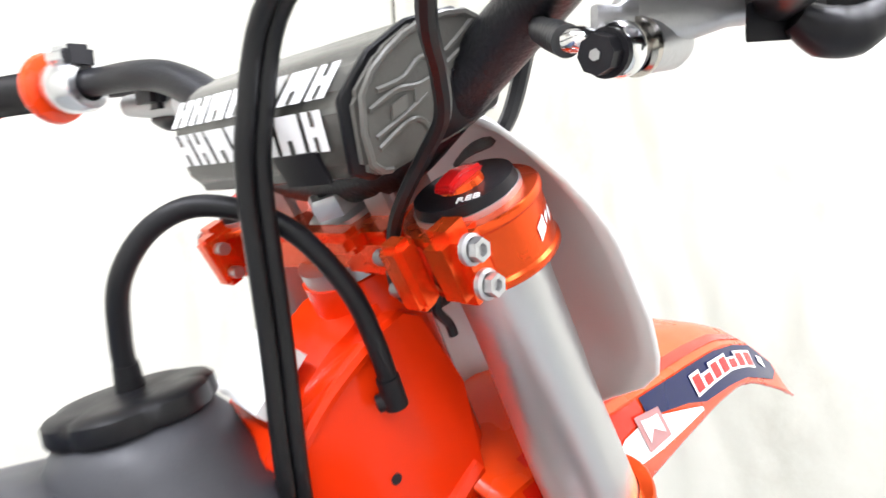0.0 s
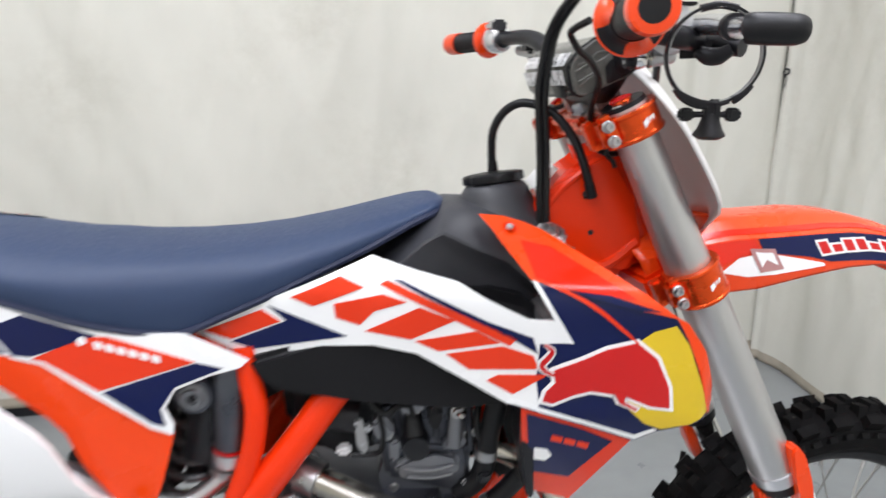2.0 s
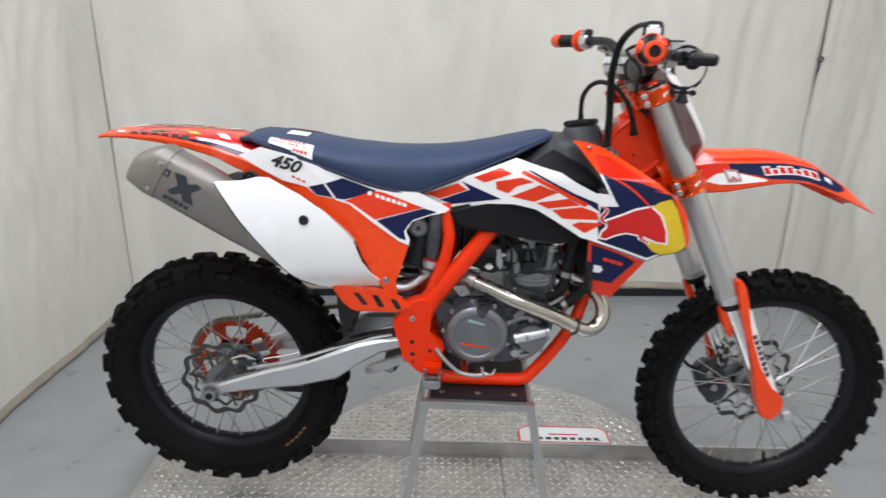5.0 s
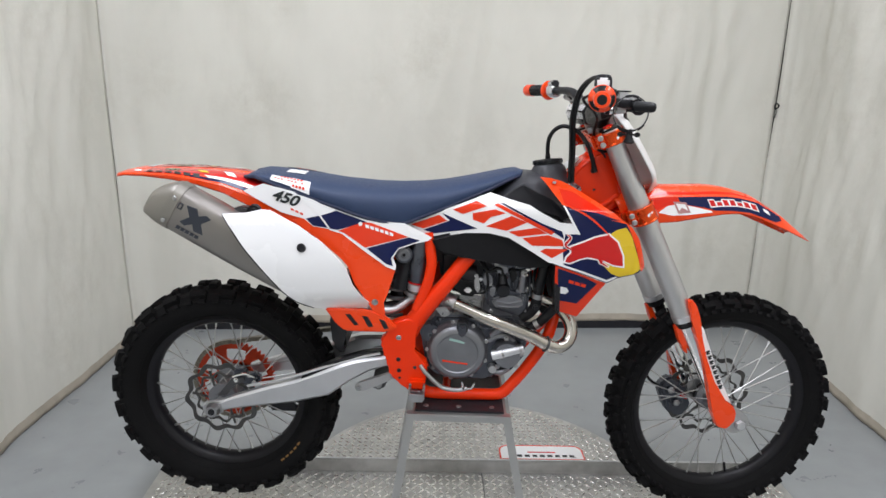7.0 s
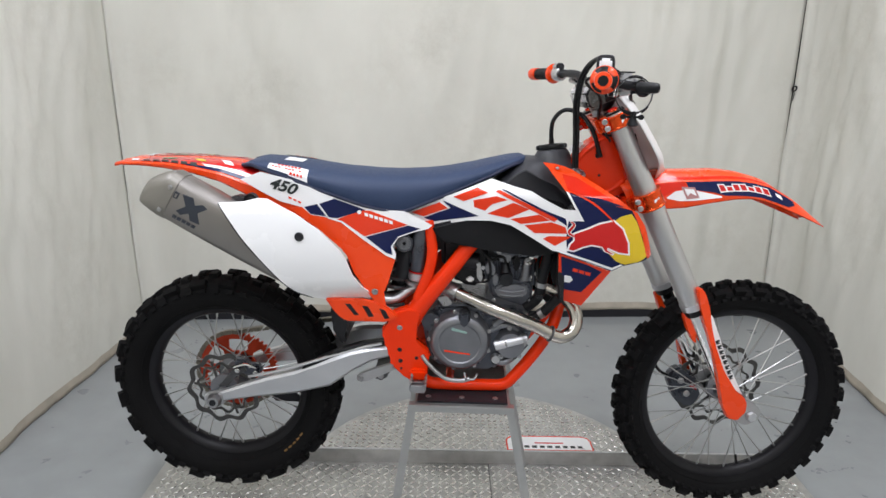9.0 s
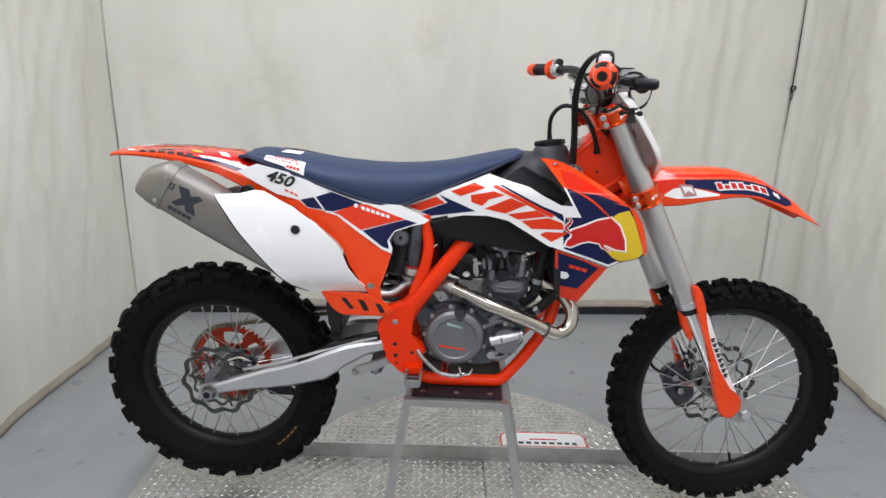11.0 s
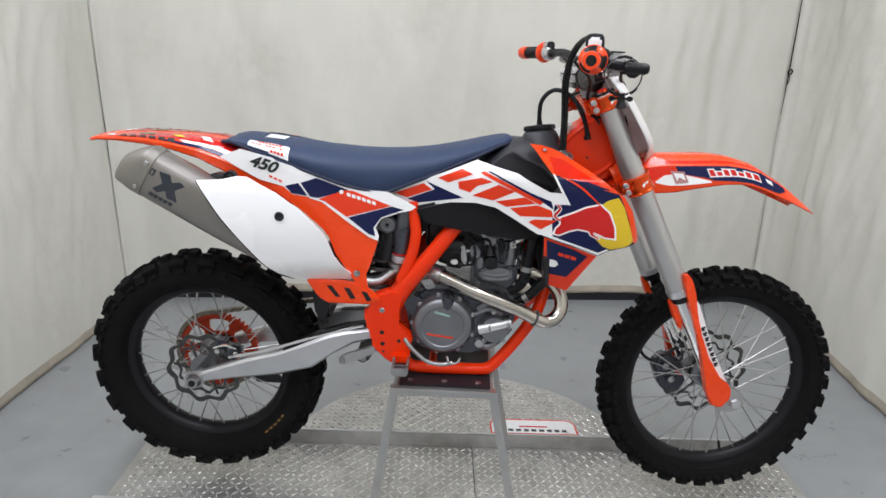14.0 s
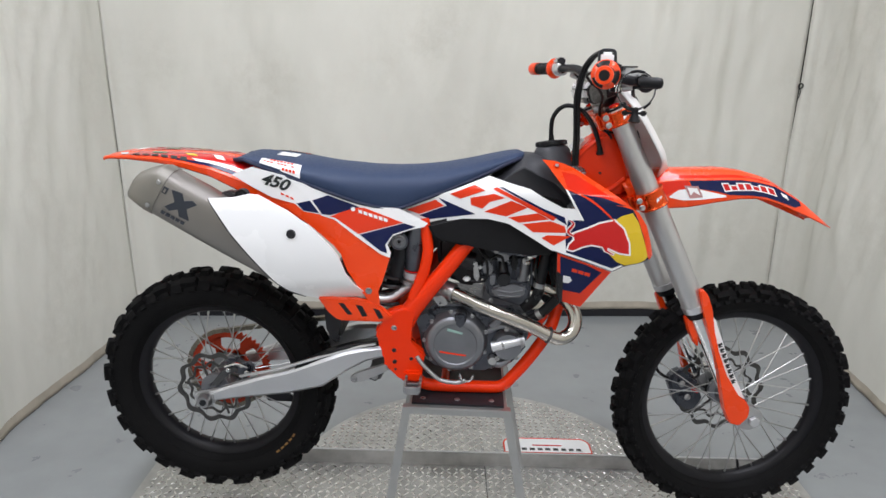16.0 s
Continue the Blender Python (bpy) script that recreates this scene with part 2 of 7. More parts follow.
def block(sx, sy, sz, at=(0, 0, 0), bevel=0.0, seg=2):
    bm = bmesh.new()
    bmesh.ops.create_cube(bm, size=1, matrix=Matrix.Translation(at) @ Matrix.Diagonal((sx, sy, sz, 1)))
    if bevel:
        bmesh.ops.bevel(bm, geom=list(bm.edges), offset=bevel, segments=seg, affect="EDGES", clamp_overlap=True)
    return bm


def sheet(poly, surface, lift=0.0, thick=0.0025, fine=0.016):
    """A polygon in x and z laid on the surface y = surface(x, z), finely cut so that it follows the curve, with thickness inwards."""
    ring = []
    for i, p in enumerate(poly):
        p, q = Vector(p), Vector(poly[(i + 1) % len(poly)])
        n = max(1, math.ceil((q - p).length / fine))
        ring += [p + (q - p) * k / n for k in range(n)]
    xs, zs = [p.x for p in ring], [p.y for p in ring]
    spots = list(ring)
    rows = int((max(zs) - min(zs)) / (fine * 0.87))
    for j in range(1, rows + 1):
        z = min(zs) + j * fine * 0.87
        for i in range(int((max(xs) - min(xs)) / fine) + 1):
            p = Vector((min(xs) + (i + 0.5 * (j % 2)) * fine, z))
            if min((p - q).length for q in ring) > fine * 0.45:
                spots.append(p)
    flat = mathutils.geometry.delaunay_2d_cdt(spots, [], [list(range(len(ring)))], 1, 1e-6)
    bm = bmesh.new()
    vs = [bm.verts.new((p.x, 0, p.y)) for p in flat[0]]
    for f in flat[2]:
        bm.faces.new([vs[i] for i in f])
    for v in [v for v in bm.verts if not v.link_faces]:
        bm.verts.remove(v)
    slope = bm.verts.layers.float_vector.new("slope")
    for v in bm.verts:
        x, z, e = v.co.x, v.co.z, 0.006
        v.co.y = surface(x, z) - lift
        v[slope] = Vector((surface(x + e, z) - surface(x - e, z), -2 * e, surface(x, z + e) - surface(x, z - e))).normalized()
    front = bm.verts[:]
    faces = [[v for v in f.verts] for f in bm.faces]
    border = [(e.verts[0], e.verts[1]) for e in bm.edges if len(e.link_faces) == 1]
    back = {v: bm.verts.new(v.co + Vector((0, thick, 0))) for v in front}
    for v, w in back.items():
        w[slope] = v[slope]
    for f in faces:
        bm.faces.new([back[v] for v in reversed(f)])
    for a, b in border:
        bm.faces.new((a, b, back[b], back[a]))
    return bm


def mirrored(bm):
    bmesh.ops.scale(bm, vec=(1, -1, 1), verts=bm.verts)
    slope = bm.verts.layers.float_vector.get("slope")
    if slope is not None:
        for v in bm.verts:
            v[slope] = Vector((v[slope].x, -v[slope].y, v[slope].z))
    return bm


def loft(rings, cap=True, closed=True):
    bm = bmesh.new()
    rows = [[bm.verts.new(p) for p in ring] for ring in rings]
    n = len(rows[0])
    for a, b in zip(rows, rows[1:]):
        for k in range(n if closed else n - 1):
            bm.faces.new((a[k], a[(k + 1) % n], b[(k + 1) % n], b[k]))
    if cap and closed:
        bm.faces.new(rows[0][::-1])
        bm.faces.new(rows[-1])
    return bm


def oval(c, U, V, ru, rv, n=24, power=2.6):
    out = []
    for k in range(n):
        a = 2 * math.pi * k / n
        ca, sa = math.cos(a), math.sin(a)
        out.append(Vector(c) + Vector(U) * ru * math.copysign(abs(ca) ** (2 / power), ca) + Vector(V) * rv * math.copysign(abs(sa) ** (2 / power), sa))
    return out


def bolt(r=0.006, h=0.005):
    """A flanged hexagon bolt whose head looks to -Y."""
    bm = lathe([(0, 0), (r * 1.35, 0), (r * 1.35, -h * 0.3), (r * 1.05, -h * 0.45)], 16)
    hexa = lathe([(r, -h * 0.3), (r, -h), (r * 0.55, -h), (r * 0.45, -h * 0.7), (0, -h * 0.7)], 6)
    me = bpy.data.meshes.new("tmp")
    hexa.to_mesh(me)
    hexa.free()
    bm.from_mesh(me)
    bpy.data.meshes.remove(me)
    return bm


def merge(*bms):
    out = bmesh.new()
    for b in bms:
        me = bpy.data.meshes.new("tmp")
        b.to_mesh(me)
        b.free()
        out.from_mesh(me)
        bpy.data.meshes.remove(me)
    return out


def raw(name, verts, faces, mat, parent=None, label="", smooth=False):
    me = bpy.data.meshes.new(name)
    me.from_pydata(verts, [], faces)
    me.update()
    if smooth:
        me.polygons.foreach_set("use_smooth", [True] * len(me.polygons))
    me.materials.append(mat)
    ob = new(name, me)
    if parent is not None:
        ob.parent = parent
    if label:
        tagged(ob, label)
    return ob


# ---- the booth ----
LEFT, RIGHT, BEHIND, HIGH = -1.70, 1.72, -3.2, 2.9


def back_y(x):
    return 1.61 + 0.10 * x


floor = obj("floor", block(3.9, 5.6, 0.1, (0.0, -0.65, -0.05)), FLOOR, smooth=False)
tagged(floor, "grey painted concrete floor with faint scuffs", "floor", kind="structure")
ceiling = obj("ceiling", block(4.1, 5.6, 0.08, (0.0, -0.65, HIGH + 0.04)), CEILING, smooth=False)
tagged(ceiling, "plain white ceiling above the booth", "ceiling", kind="structure")


rnd = random.Random(8)
verts, faces = [], []
for k in range(46):
    x, y, r = rnd.uniform(-1.6, 1.6), rnd.uniform(-0.9, 1.4), rnd.uniform(0.002, 0.006)
    at, a0 = len(verts), rnd.uniform(0, 6)
    for j in range(6):
        verts.append((x + r * rnd.uniform(0.6, 1.3) * math.cos(a0 + j * 1.047), y + r * rnd.uniform(0.6, 1.3) * math.sin(a0 + j * 1.047), 0.0004))
    verts.append((x, y, 0.0018))
    faces += [(at + j, at + (j + 1) % 6, at + 6) for j in range(6)]
specks = raw("floor_specks", verts, faces, DARK_STEEL)
tagged(specks, "small dark specks of grit on the floor", "grit", kind="stuff")


def slab(name, a, b, label):
    a, b = Vector((*a, 0)), Vector((*b, 0))
    d = b - a
    bm = block(d.length, 0.08, HIGH, (d.length / 2, 0, HIGH / 2))
    ob = obj(name, bm, CURTAIN_SEAM, smooth=False)
    ob.matrix_world = Matrix.Translation(a) @ Matrix.Rotation(math.atan2(d.y, d.x), 4, "Z")
    return tagged(ob, label, "wall", kind="structure")


slab("wall_north", (-1.95, back_y(-1.95) + 0.14), (1.97, back_y(1.97) + 0.14), "dark wall hidden behind the back curtain")
slab("wall_west", (-1.86, BEHIND), (-1.86, 1.55), "dark wall hidden behind the side curtain")
slab("wall_east", (1.90, 1.9), (1.90, BEHIND), "dark wall hidden behind the side curtain")
slab("wall_south", (1.9, BEHIND), (-1.9, BEHIND), "dark wall behind the open end of the booth")
# Black strip in place of the gap and shadow line under the curtain.
base = obj("baseboard", block(3.42, 0.02, 0.045, (0, 0, 0.0225), 0.003), BLACK, smooth=False)
base.matrix_world = Matrix.Translation((0.01, back_y(0.01) - 0.012, 0)) @ Matrix.Rotation(math.atan(0.10), 4, "Z")
tagged(base, "black strip standing in for the shaded gap under the back curtain", "baseboard", kind="structure")


def curtain(name, path, z0, z1, seed, label, rows=72, deep=0.040, step=0.022, gather=None, gap=0.0):
    """A hanging cloth along a path over the floor, with soft vertical folds and creases. gather: from where to where it hangs in closer folds, and how deep. gap: how far its first edge draws back towards the floor."""
    pts = [Vector((*p, 0)) for p in path]
    runs = [(b - a).length for a, b in zip(pts, pts[1:])]
    width = sum(runs)
    n = int(width / step)
    rnd = random.Random(seed)
    folds = [(rnd.uniform(0, 6.3), rnd.uniform(3, 11), rnd.uniform(0.2, 1.0), rnd.uniform(-0.8, 0.8)) for _ in range(8)]

    def spot(s):
        s = min(max(s, 0.0), width)
        for a, b, r in zip(pts, pts[1:], runs):
            if s <= r or b is pts[-1]:
                return a + (b - a) * (s / r), (b - a).normalized()
            s -= r

    verts, faces = [], []
    for j in range(rows + 1):
        v = j / rows
        z = z0 + ((z1 - z0) * v if j > 2 else (0.0, 0.016, 0.042)[j])
        for i in range(n + 1):
            u = i / n
            s = u * width
            p, d0 = spot(s)
            q, d1 = spot(s - 0.06)
            r, d2 = spot(s + 0.06)
            along = (r - q).normalized()
            out = Vector((along.y, -along.x, 0))
            d = sum(a * math.sin(f * s + ph + k * (v - 0.5) * 2.0) for ph, f, a, k in folds) / 4.0
            d += 1.1 * noise.noise(Vector((s * 1.7, v * 2.2, seed))) + 0.45 * noise.noise(Vector((s * 6.0 + v * 3, v * 4.0, seed + 7)))
            c = noise.noise(Vector((s * 9.0 - v * 7.0, v * 4.0, seed + 5)))
            d += 0.22 * (1 - abs(c)) ** 6 - 0.16 * (1 - abs(noise.noise(Vector((s * 5.0 + v * 9.0, v * 3.0, seed + 9))))) ** 8
            d += 0.08 * noise.noise(Vector((s * 18.0, v * 14.0 + s * 6, seed + 3)))
            if gather:
                k = max(0.0, 1 - abs(2 * (s - gather[0]) / (gather[1] - gather[0]) - 1))
                d += gather[2] * min(1.0, 2 * k) * (math.sin(38 * s + 1.9 * v + 3.2 * noise.noise(Vector((s * 2.2, v * 1.1, seed)))) * (0.7 + 0.8 * noise.noise(Vector((s * 4.0, v * 1.4, seed + 2)))) + 0.5 * math.sin(63 * s - 2.3 * v + 2.0 * noise.noise(Vector((s * 5, v * 2.0, seed + 4)))))
            d *= (0.35 + 0.65 * min(1.0, v / 0.25)) * min(1.0, 0.12 + s / 0.22, 0.12 + abs(width - s) / 0.22)
            p = (p + q + r) / 3 if 0.06 < s < width - 0.06 else p
            p = p + out * (deep * d + 0.03 * (1 - v) ** 3)
            hold = max(0.0, 1 - s / 0.12)
            p.x += hold * gap * (max(0.0, 1 - z / 0.9) + 0.22 * math.sin(6.0 * z) * min(1.0, z))
            verts.append((p.x, p.y, z))
    for j in range(rows):
        for i in range(n):
            a = j * (n + 1) + i
            faces.append((a, a + 1, a + n + 2, a + n + 1))
    ob = raw(name, verts, faces, CURTAIN, smooth=True)
    ob.data.materials.append(HEM)
    for f in ob.data.polygons:
        if f.index < 2 * n:
            f.material_index = 1
    solid = ob.modifiers.new("thickness", "SOLIDIFY")
    solid.thickness, solid.offset = 0.004, -1
    return tagged(ob, label, "curtain", kind="structure")


curtain("curtain_back", [(-1.7275, 1.3145), (-1.705, 1.42), (-1.62, back_y(-1.62)), (1.610, back_y(1.610))], 0.045, HIGH, 3, "cream canvas curtain with soft creases along the back wall", gather=(2.3, 3.36, 0.15))
curtain("curtain_left", [(LEFT - 0.02, BEHIND + 0.1), (LEFT, 0.2), (LEFT - 0.015, 0.8), (LEFT - 0.022, 1.300)], 0.004, HIGH, 11, "cream canvas curtain hanging beside the motorcycle")
curtain("curtain_right", [(1.6165, back_y(1.6165) - 0.004), (1.665, 1.74), (1.71, 1.60), (1.715, 1.1), (1.69, 0.6), (1.67, 0.1), (1.70, BEHIND + 0.1)], 0.004, HIGH, 19, "cream canvas curtain with deep folds by the corner", deep=0.046, gather=(0.10, 0.75, 0.05), gap=0.013)
curtain("curtain_front", [(RIGHT, BEHIND + 0.12), (LEFT, BEHIND + 0.12)], 0.004, HIGH, 23, "cream canvas curtain closing the booth", step=0.05)

knot = thing("cord_knot", (1.611, back_y(1.611) - 0.02, 1.25), "small knotted cord on the curtain seam", "cord")
part("loop", tube([(0.0, 0.0, -0.012), (0.010, -0.004, -0.004), (0.008, -0.006, 0.010), (-0.004, -0.004, 0.012), (-0.008, 0.0, 0.002), (-0.002, 0.004, -0.012)], 0.0035, 8), ENGINE_DARK, knot)
part("loose_end", tube([(0.0, 0.002, -0.010), (0.004, -0.002, -0.03), (0.001, 0.0, -0.06)], 0.0022, 6), ENGINE_DARK, knot)

# ---- the turntable ----
turntable = thing("turntable", (0.02, 0.02, 0), "round aluminium tread plate turntable with a sunken wheel channel", "turntable")
turntable.rotation_euler = (0, 0, radians(2.2))
RADIUS, LIP_BACK, LIP_FRONT, HALF = 0.60, 0.185, -0.185, 1.07


def half_disc(sign, edge, z0, z1):
    a0 = math.asin(edge / RADIUS)
    pts = [(RADIUS * math.cos(a0 + (math.pi - 2 * a0) * k / 48), RADIUS * math.sin(a0 + (math.pi - 2 * a0) * k / 48) * sign) for k in range(49)]
    bm = bmesh.new()
    top = [bm.verts.new((x, y, z1)) for x, y in pts]
    low = [bm.verts.new((x, y, z0)) for x, y in pts]
    bm.faces.new(top)
    bm.faces.new(low[::-1])
    for k in range(49):
        j = (k + 1) % 49
        bm.faces.new((top[k], low[k], low[j], top[j]))
    return bm


part("rear_deck", half_disc(1, LIP_BACK + 0.002, 0.0, 0.063), TREAD, turntable, smooth=False)
part("front_deck", half_disc(-1, -LIP_FRONT + 0.012, 0.0, 0.02), TREAD, turntable, smooth=False)
part("channel_floor", block(2 * HALF, LIP_BACK - LIP_FRONT - 0.004, 0.018, (0, 0, 0.010), 0.002), TREAD, turntable, smooth=False)
part("channel_lip", block(2 * HALF - 0.04, 0.006, 0.048, (0, LIP_BACK - 0.003, 0.043), 0.001), TREAD, turntable, smooth=False)
part("channel_lip", block(2 * HALF, 0.008, 0.048, (0, LIP_FRONT + 0.004, 0.043), 0.001), TREAD, turntable, smooth=False)
part("lip_edge", block(2 * HALF - 0.04, 0.010, 0.004, (0, LIP_BACK, 0.066), 0.001), ALU_BRIGHT, turntable, smooth=False)
part("lip_edge", block(2 * HALF, 0.012, 0.004, (0, LIP_FRONT, 0.068), 0.001), ALU_BRIGHT, turntable, smooth=False)


def tread(name, spots, z, parent):
    """Raised lozenges of tread plate, turned by +45 and -45 degrees in turn."""
    verts, faces = [], []
    for x, y, flip in spots:
        a = radians(42 if flip else -42)
        ca, sa = math.cos(a), math.sin(a)
        at = len(verts)
        for px, py, pz in ((-0.0132, 0, 0), (0, 0.0048, 0), (0.0132, 0, 0), (0, -0.0048, 0), (-0.009, 0, 0.0022), (0, 0.0026, 0.0026), (0.009, 0, 0.0022), (0, -0.0026, 0.0026)):
            verts.append((x + px * ca - py * sa, y + px * sa + py * ca, z + pz))
        for k in range(4):
            j = (k + 1) % 4
            faces.append((at + k, at + j, at + 4 + j, at + 4 + k))
        faces.append((at + 4, at + 5, at + 6, at + 7))
    ob = raw(name, verts, faces, TREAD_RAISED, parent)
    return tagged(ob, kind="stuff")


STEP = 0.0225
tread("channel_tread", [(i * STEP, j * STEP, (i + j) % 2) for i in range(-46, 47) for j in range(-7, 8)], 0.019, turntable)
tread("rear_deck_tread", [(i * STEP, 0.205 + j * STEP, (i + j) % 2) for i in range(-26, 27) for j in range(0, 18) if (i * STEP) ** 2 + (0.205 + j * STEP) ** 2 < 0.583 ** 2], 0.063, turntable)
tread("front_deck_tread", [(i * STEP, -0.215 - j * STEP, (i + j) % 2) for i in range(-26, 27) for j in range(0, 17) if (i * STEP) ** 2 + (0.215 + j * STEP) ** 2 < 0.583 ** 2], 0.020, turntable)
for x, y, z in ((0.02, 0.205, 0.063), (0.07, 0.205, 0.063), (0.36, 0.205, 0.063), (0.62, 0.10, 0.019), (-0.27, -0.16, 0.019), (0.02, -0.16, 0.019), (0.07, -0.16, 0.019)):
    part("bolt", lathe([(0, 0.004), (0.005, 0.004), (0.008, 0.0), (0, 0.0)], 12), STEEL, turntable, M=Matrix.Translation((x, y, z)) @ Matrix.Rotation(radians(90), 4, "X"))


def stadium(w, h, r, z0, z1):
    pts = [(-w / 2, 0), (w / 2, 0)]
    pts += [(w / 2 - r + r * math.cos(a), h - r + r * math.sin(a)) for a in (math.pi / 2 * k / 8 for k in range(9))]
    pts += [(-w / 2 + r - r * math.sin(a), h - r + r * math.cos(a)) for a in (math.pi / 2 * k / 8 for k in range(9))]
    bm = prism(pts, z0, z1)
    bmesh.ops.rotate(bm, matrix=Matrix.Rotation(radians(90), 3, "X"), verts=bm.verts)
    bmesh.ops.scale(bm, vec=(1, -1, 1), verts=bm.verts)
    return bm


plaque = part("plaque", stadium(0.30, 0.088, 0.035, 0.0, 0.0025), DECAL_ORANGE, turntable, "white plaque with an orange border and worn lettering", M=Matrix.Translation((0.245, 0.194, 0.0635)))
part("plaque_face", stadium(0.29, 0.079, 0.031, 0.0025, 0.0035), WHITE, plaque, M=Matrix.Translation((0.245, 0.196, 0.0635)))
for k, (x, w) in enumerate(((0.14, 0.02), (0.165, 0.022), (0.192, 0.022), (0.219, 0.02), (0.245, 0.022), (0.272, 0.022), (0.299, 0.02), (0.325, 0.02), (0.35, 0.02))):
    part("lettering_bar", block(w * 0.8, 0.013, 0.0008, (x, 0.212, 0.0676)), INK, plaque, smooth=False)
part("lettering_bar", block(0.10, 0.006, 0.0008, (0.245, 0.235, 0.0676)), RED, plaque, smooth=False)
part("plate_joint", block(0.003, LIP_BACK - LIP_FRONT - 0.02, 0.001, (0.03, 0, 0.0195)), DARK_STEEL, turntable, smooth=False)

# ---- the stand ----
stand = thing("bike_stand", (-0.052, 0.0, 0.02), "aluminium trapezoid bike stand with a black rubber top", "stand")


def on(parent, bm):
    """Takes a mesh written in world places into the space of its parent, which stands unturned."""
    bm.transform(Matrix.Translation(-parent.location))
    return bm


def add(parent, name, bm, mat, label="", M=None, smooth=True, angle=40):
    if M is not None:
        bm.transform(M)
    return part(name, on(parent, bm), mat, parent, label, None, smooth, angle)


TOP = 0.4565
add(stand, "top_pad", block(0.246, 0.342, 0.006, (-0.052, 0.0, TOP - 0.003), 0.002), BLACK, "black rubber pad with rivets")
add(stand, "top_frame", merge(block(0.262, 0.022, 0.021, (-0.052, -0.176, TOP - 0.0155), 0.003), block(0.262, 0.022, 0.021, (-0.052, 0.176, TOP - 0.0155), 0.003),
                              block(0.022, 0.33, 0.020, (-0.172, 0.0, TOP - 0.0165), 0.003), block(0.022, 0.33, 0.020, (0.068, 0.0, TOP - 0.0165), 0.003)), STAND_ALU)
for x0, x1, y0, y1, wide in ((-0.186, -0.250, -0.176, -0.215, 0.0112), (0.076, 0.164, -0.176, -0.215, 0.0112), (-0.186, -0.250, 0.176, 0.205, 0.010), (0.080, 0.164, 0.176, 0.205, 0.010)):
    leg = add(stand, "leg", loft([[(x0 - wide, y0 - 0.012, TOP - 0.004), (x0 + wide, y0 - 0.012, TOP - 0.004), (x0 + wide, y0 + 0.010, TOP - 0.004), (x0 - wide, y0 + 0.010, TOP - 0.004)],
                                  [(x1 - wide, y1 - 0.012, 0.0205), (x1 + wide, y1 - 0.012, 0.0205), (x1 + wide, y1 + 0.010, 0.0205), (x1 - wide, y1 + 0.010, 0.0205)]]), STAND_ALU, smooth=False)
for x in (-0.146, -0.054, 0.038):
    add(stand, "rivet", lathe([(0, 0.002), (0.006, 0.0015), (0.008, 0), (0, 0)], 14), STEEL, M=Matrix.Translation((x, -0.143, TOP)) @ Matrix.Rotation(radians(90), 4, "X"))
add(stand, "foot_rail", block(0.40, 0.02, 0.02, (-0.043, -0.216, 0.031), 0.003), STAND_ALU)

# ---- the motorcycle ----
bike = thing("motorcycle", (0.0, 0.0, 0.5), "orange, white and navy motocross motorcycle raised on a stand", "motorcycle")


def B(name, bm, mat, label="", parent=None, M=None, smooth=True, angle=40):
    """A part of the motorcycle, written in world places; parent is a part for a sub-part."""
    if M is not None:
        bm.transform(M)
    bm.transform(Matrix.Translation(-bike.location))
    return part(name, bm, mat, parent or bike, label, None, smooth, angle)


# the steering: along the fork, turned a little to the left
RAKE, STEER = radians(26.8), radians(6.3)
HEAD = Vector((0.287, 0.0, 1.19))
_c, _s = math.cos(RAKE), math.sin(RAKE)
STEERED = Matrix.Translation(HEAD) @ Matrix(((_c, 0, -_s, 0), (0, 1, 0, 0), (_s, 0, _c, 0), (0, 0, 0, 1))) @ Matrix.Rotation(STEER, 4, "Z")
LEG = 0.021


def F(name, bm, mat, label="", parent=None, M=None, smooth=True, angle=40):
    """A part of the front end, written along the fork: x ahead, y to the left, z up the fork."""
    if M is not None:
        bm.transform(M)
    return B(name, bm, mat, label, parent, STEERED, smooth, angle)


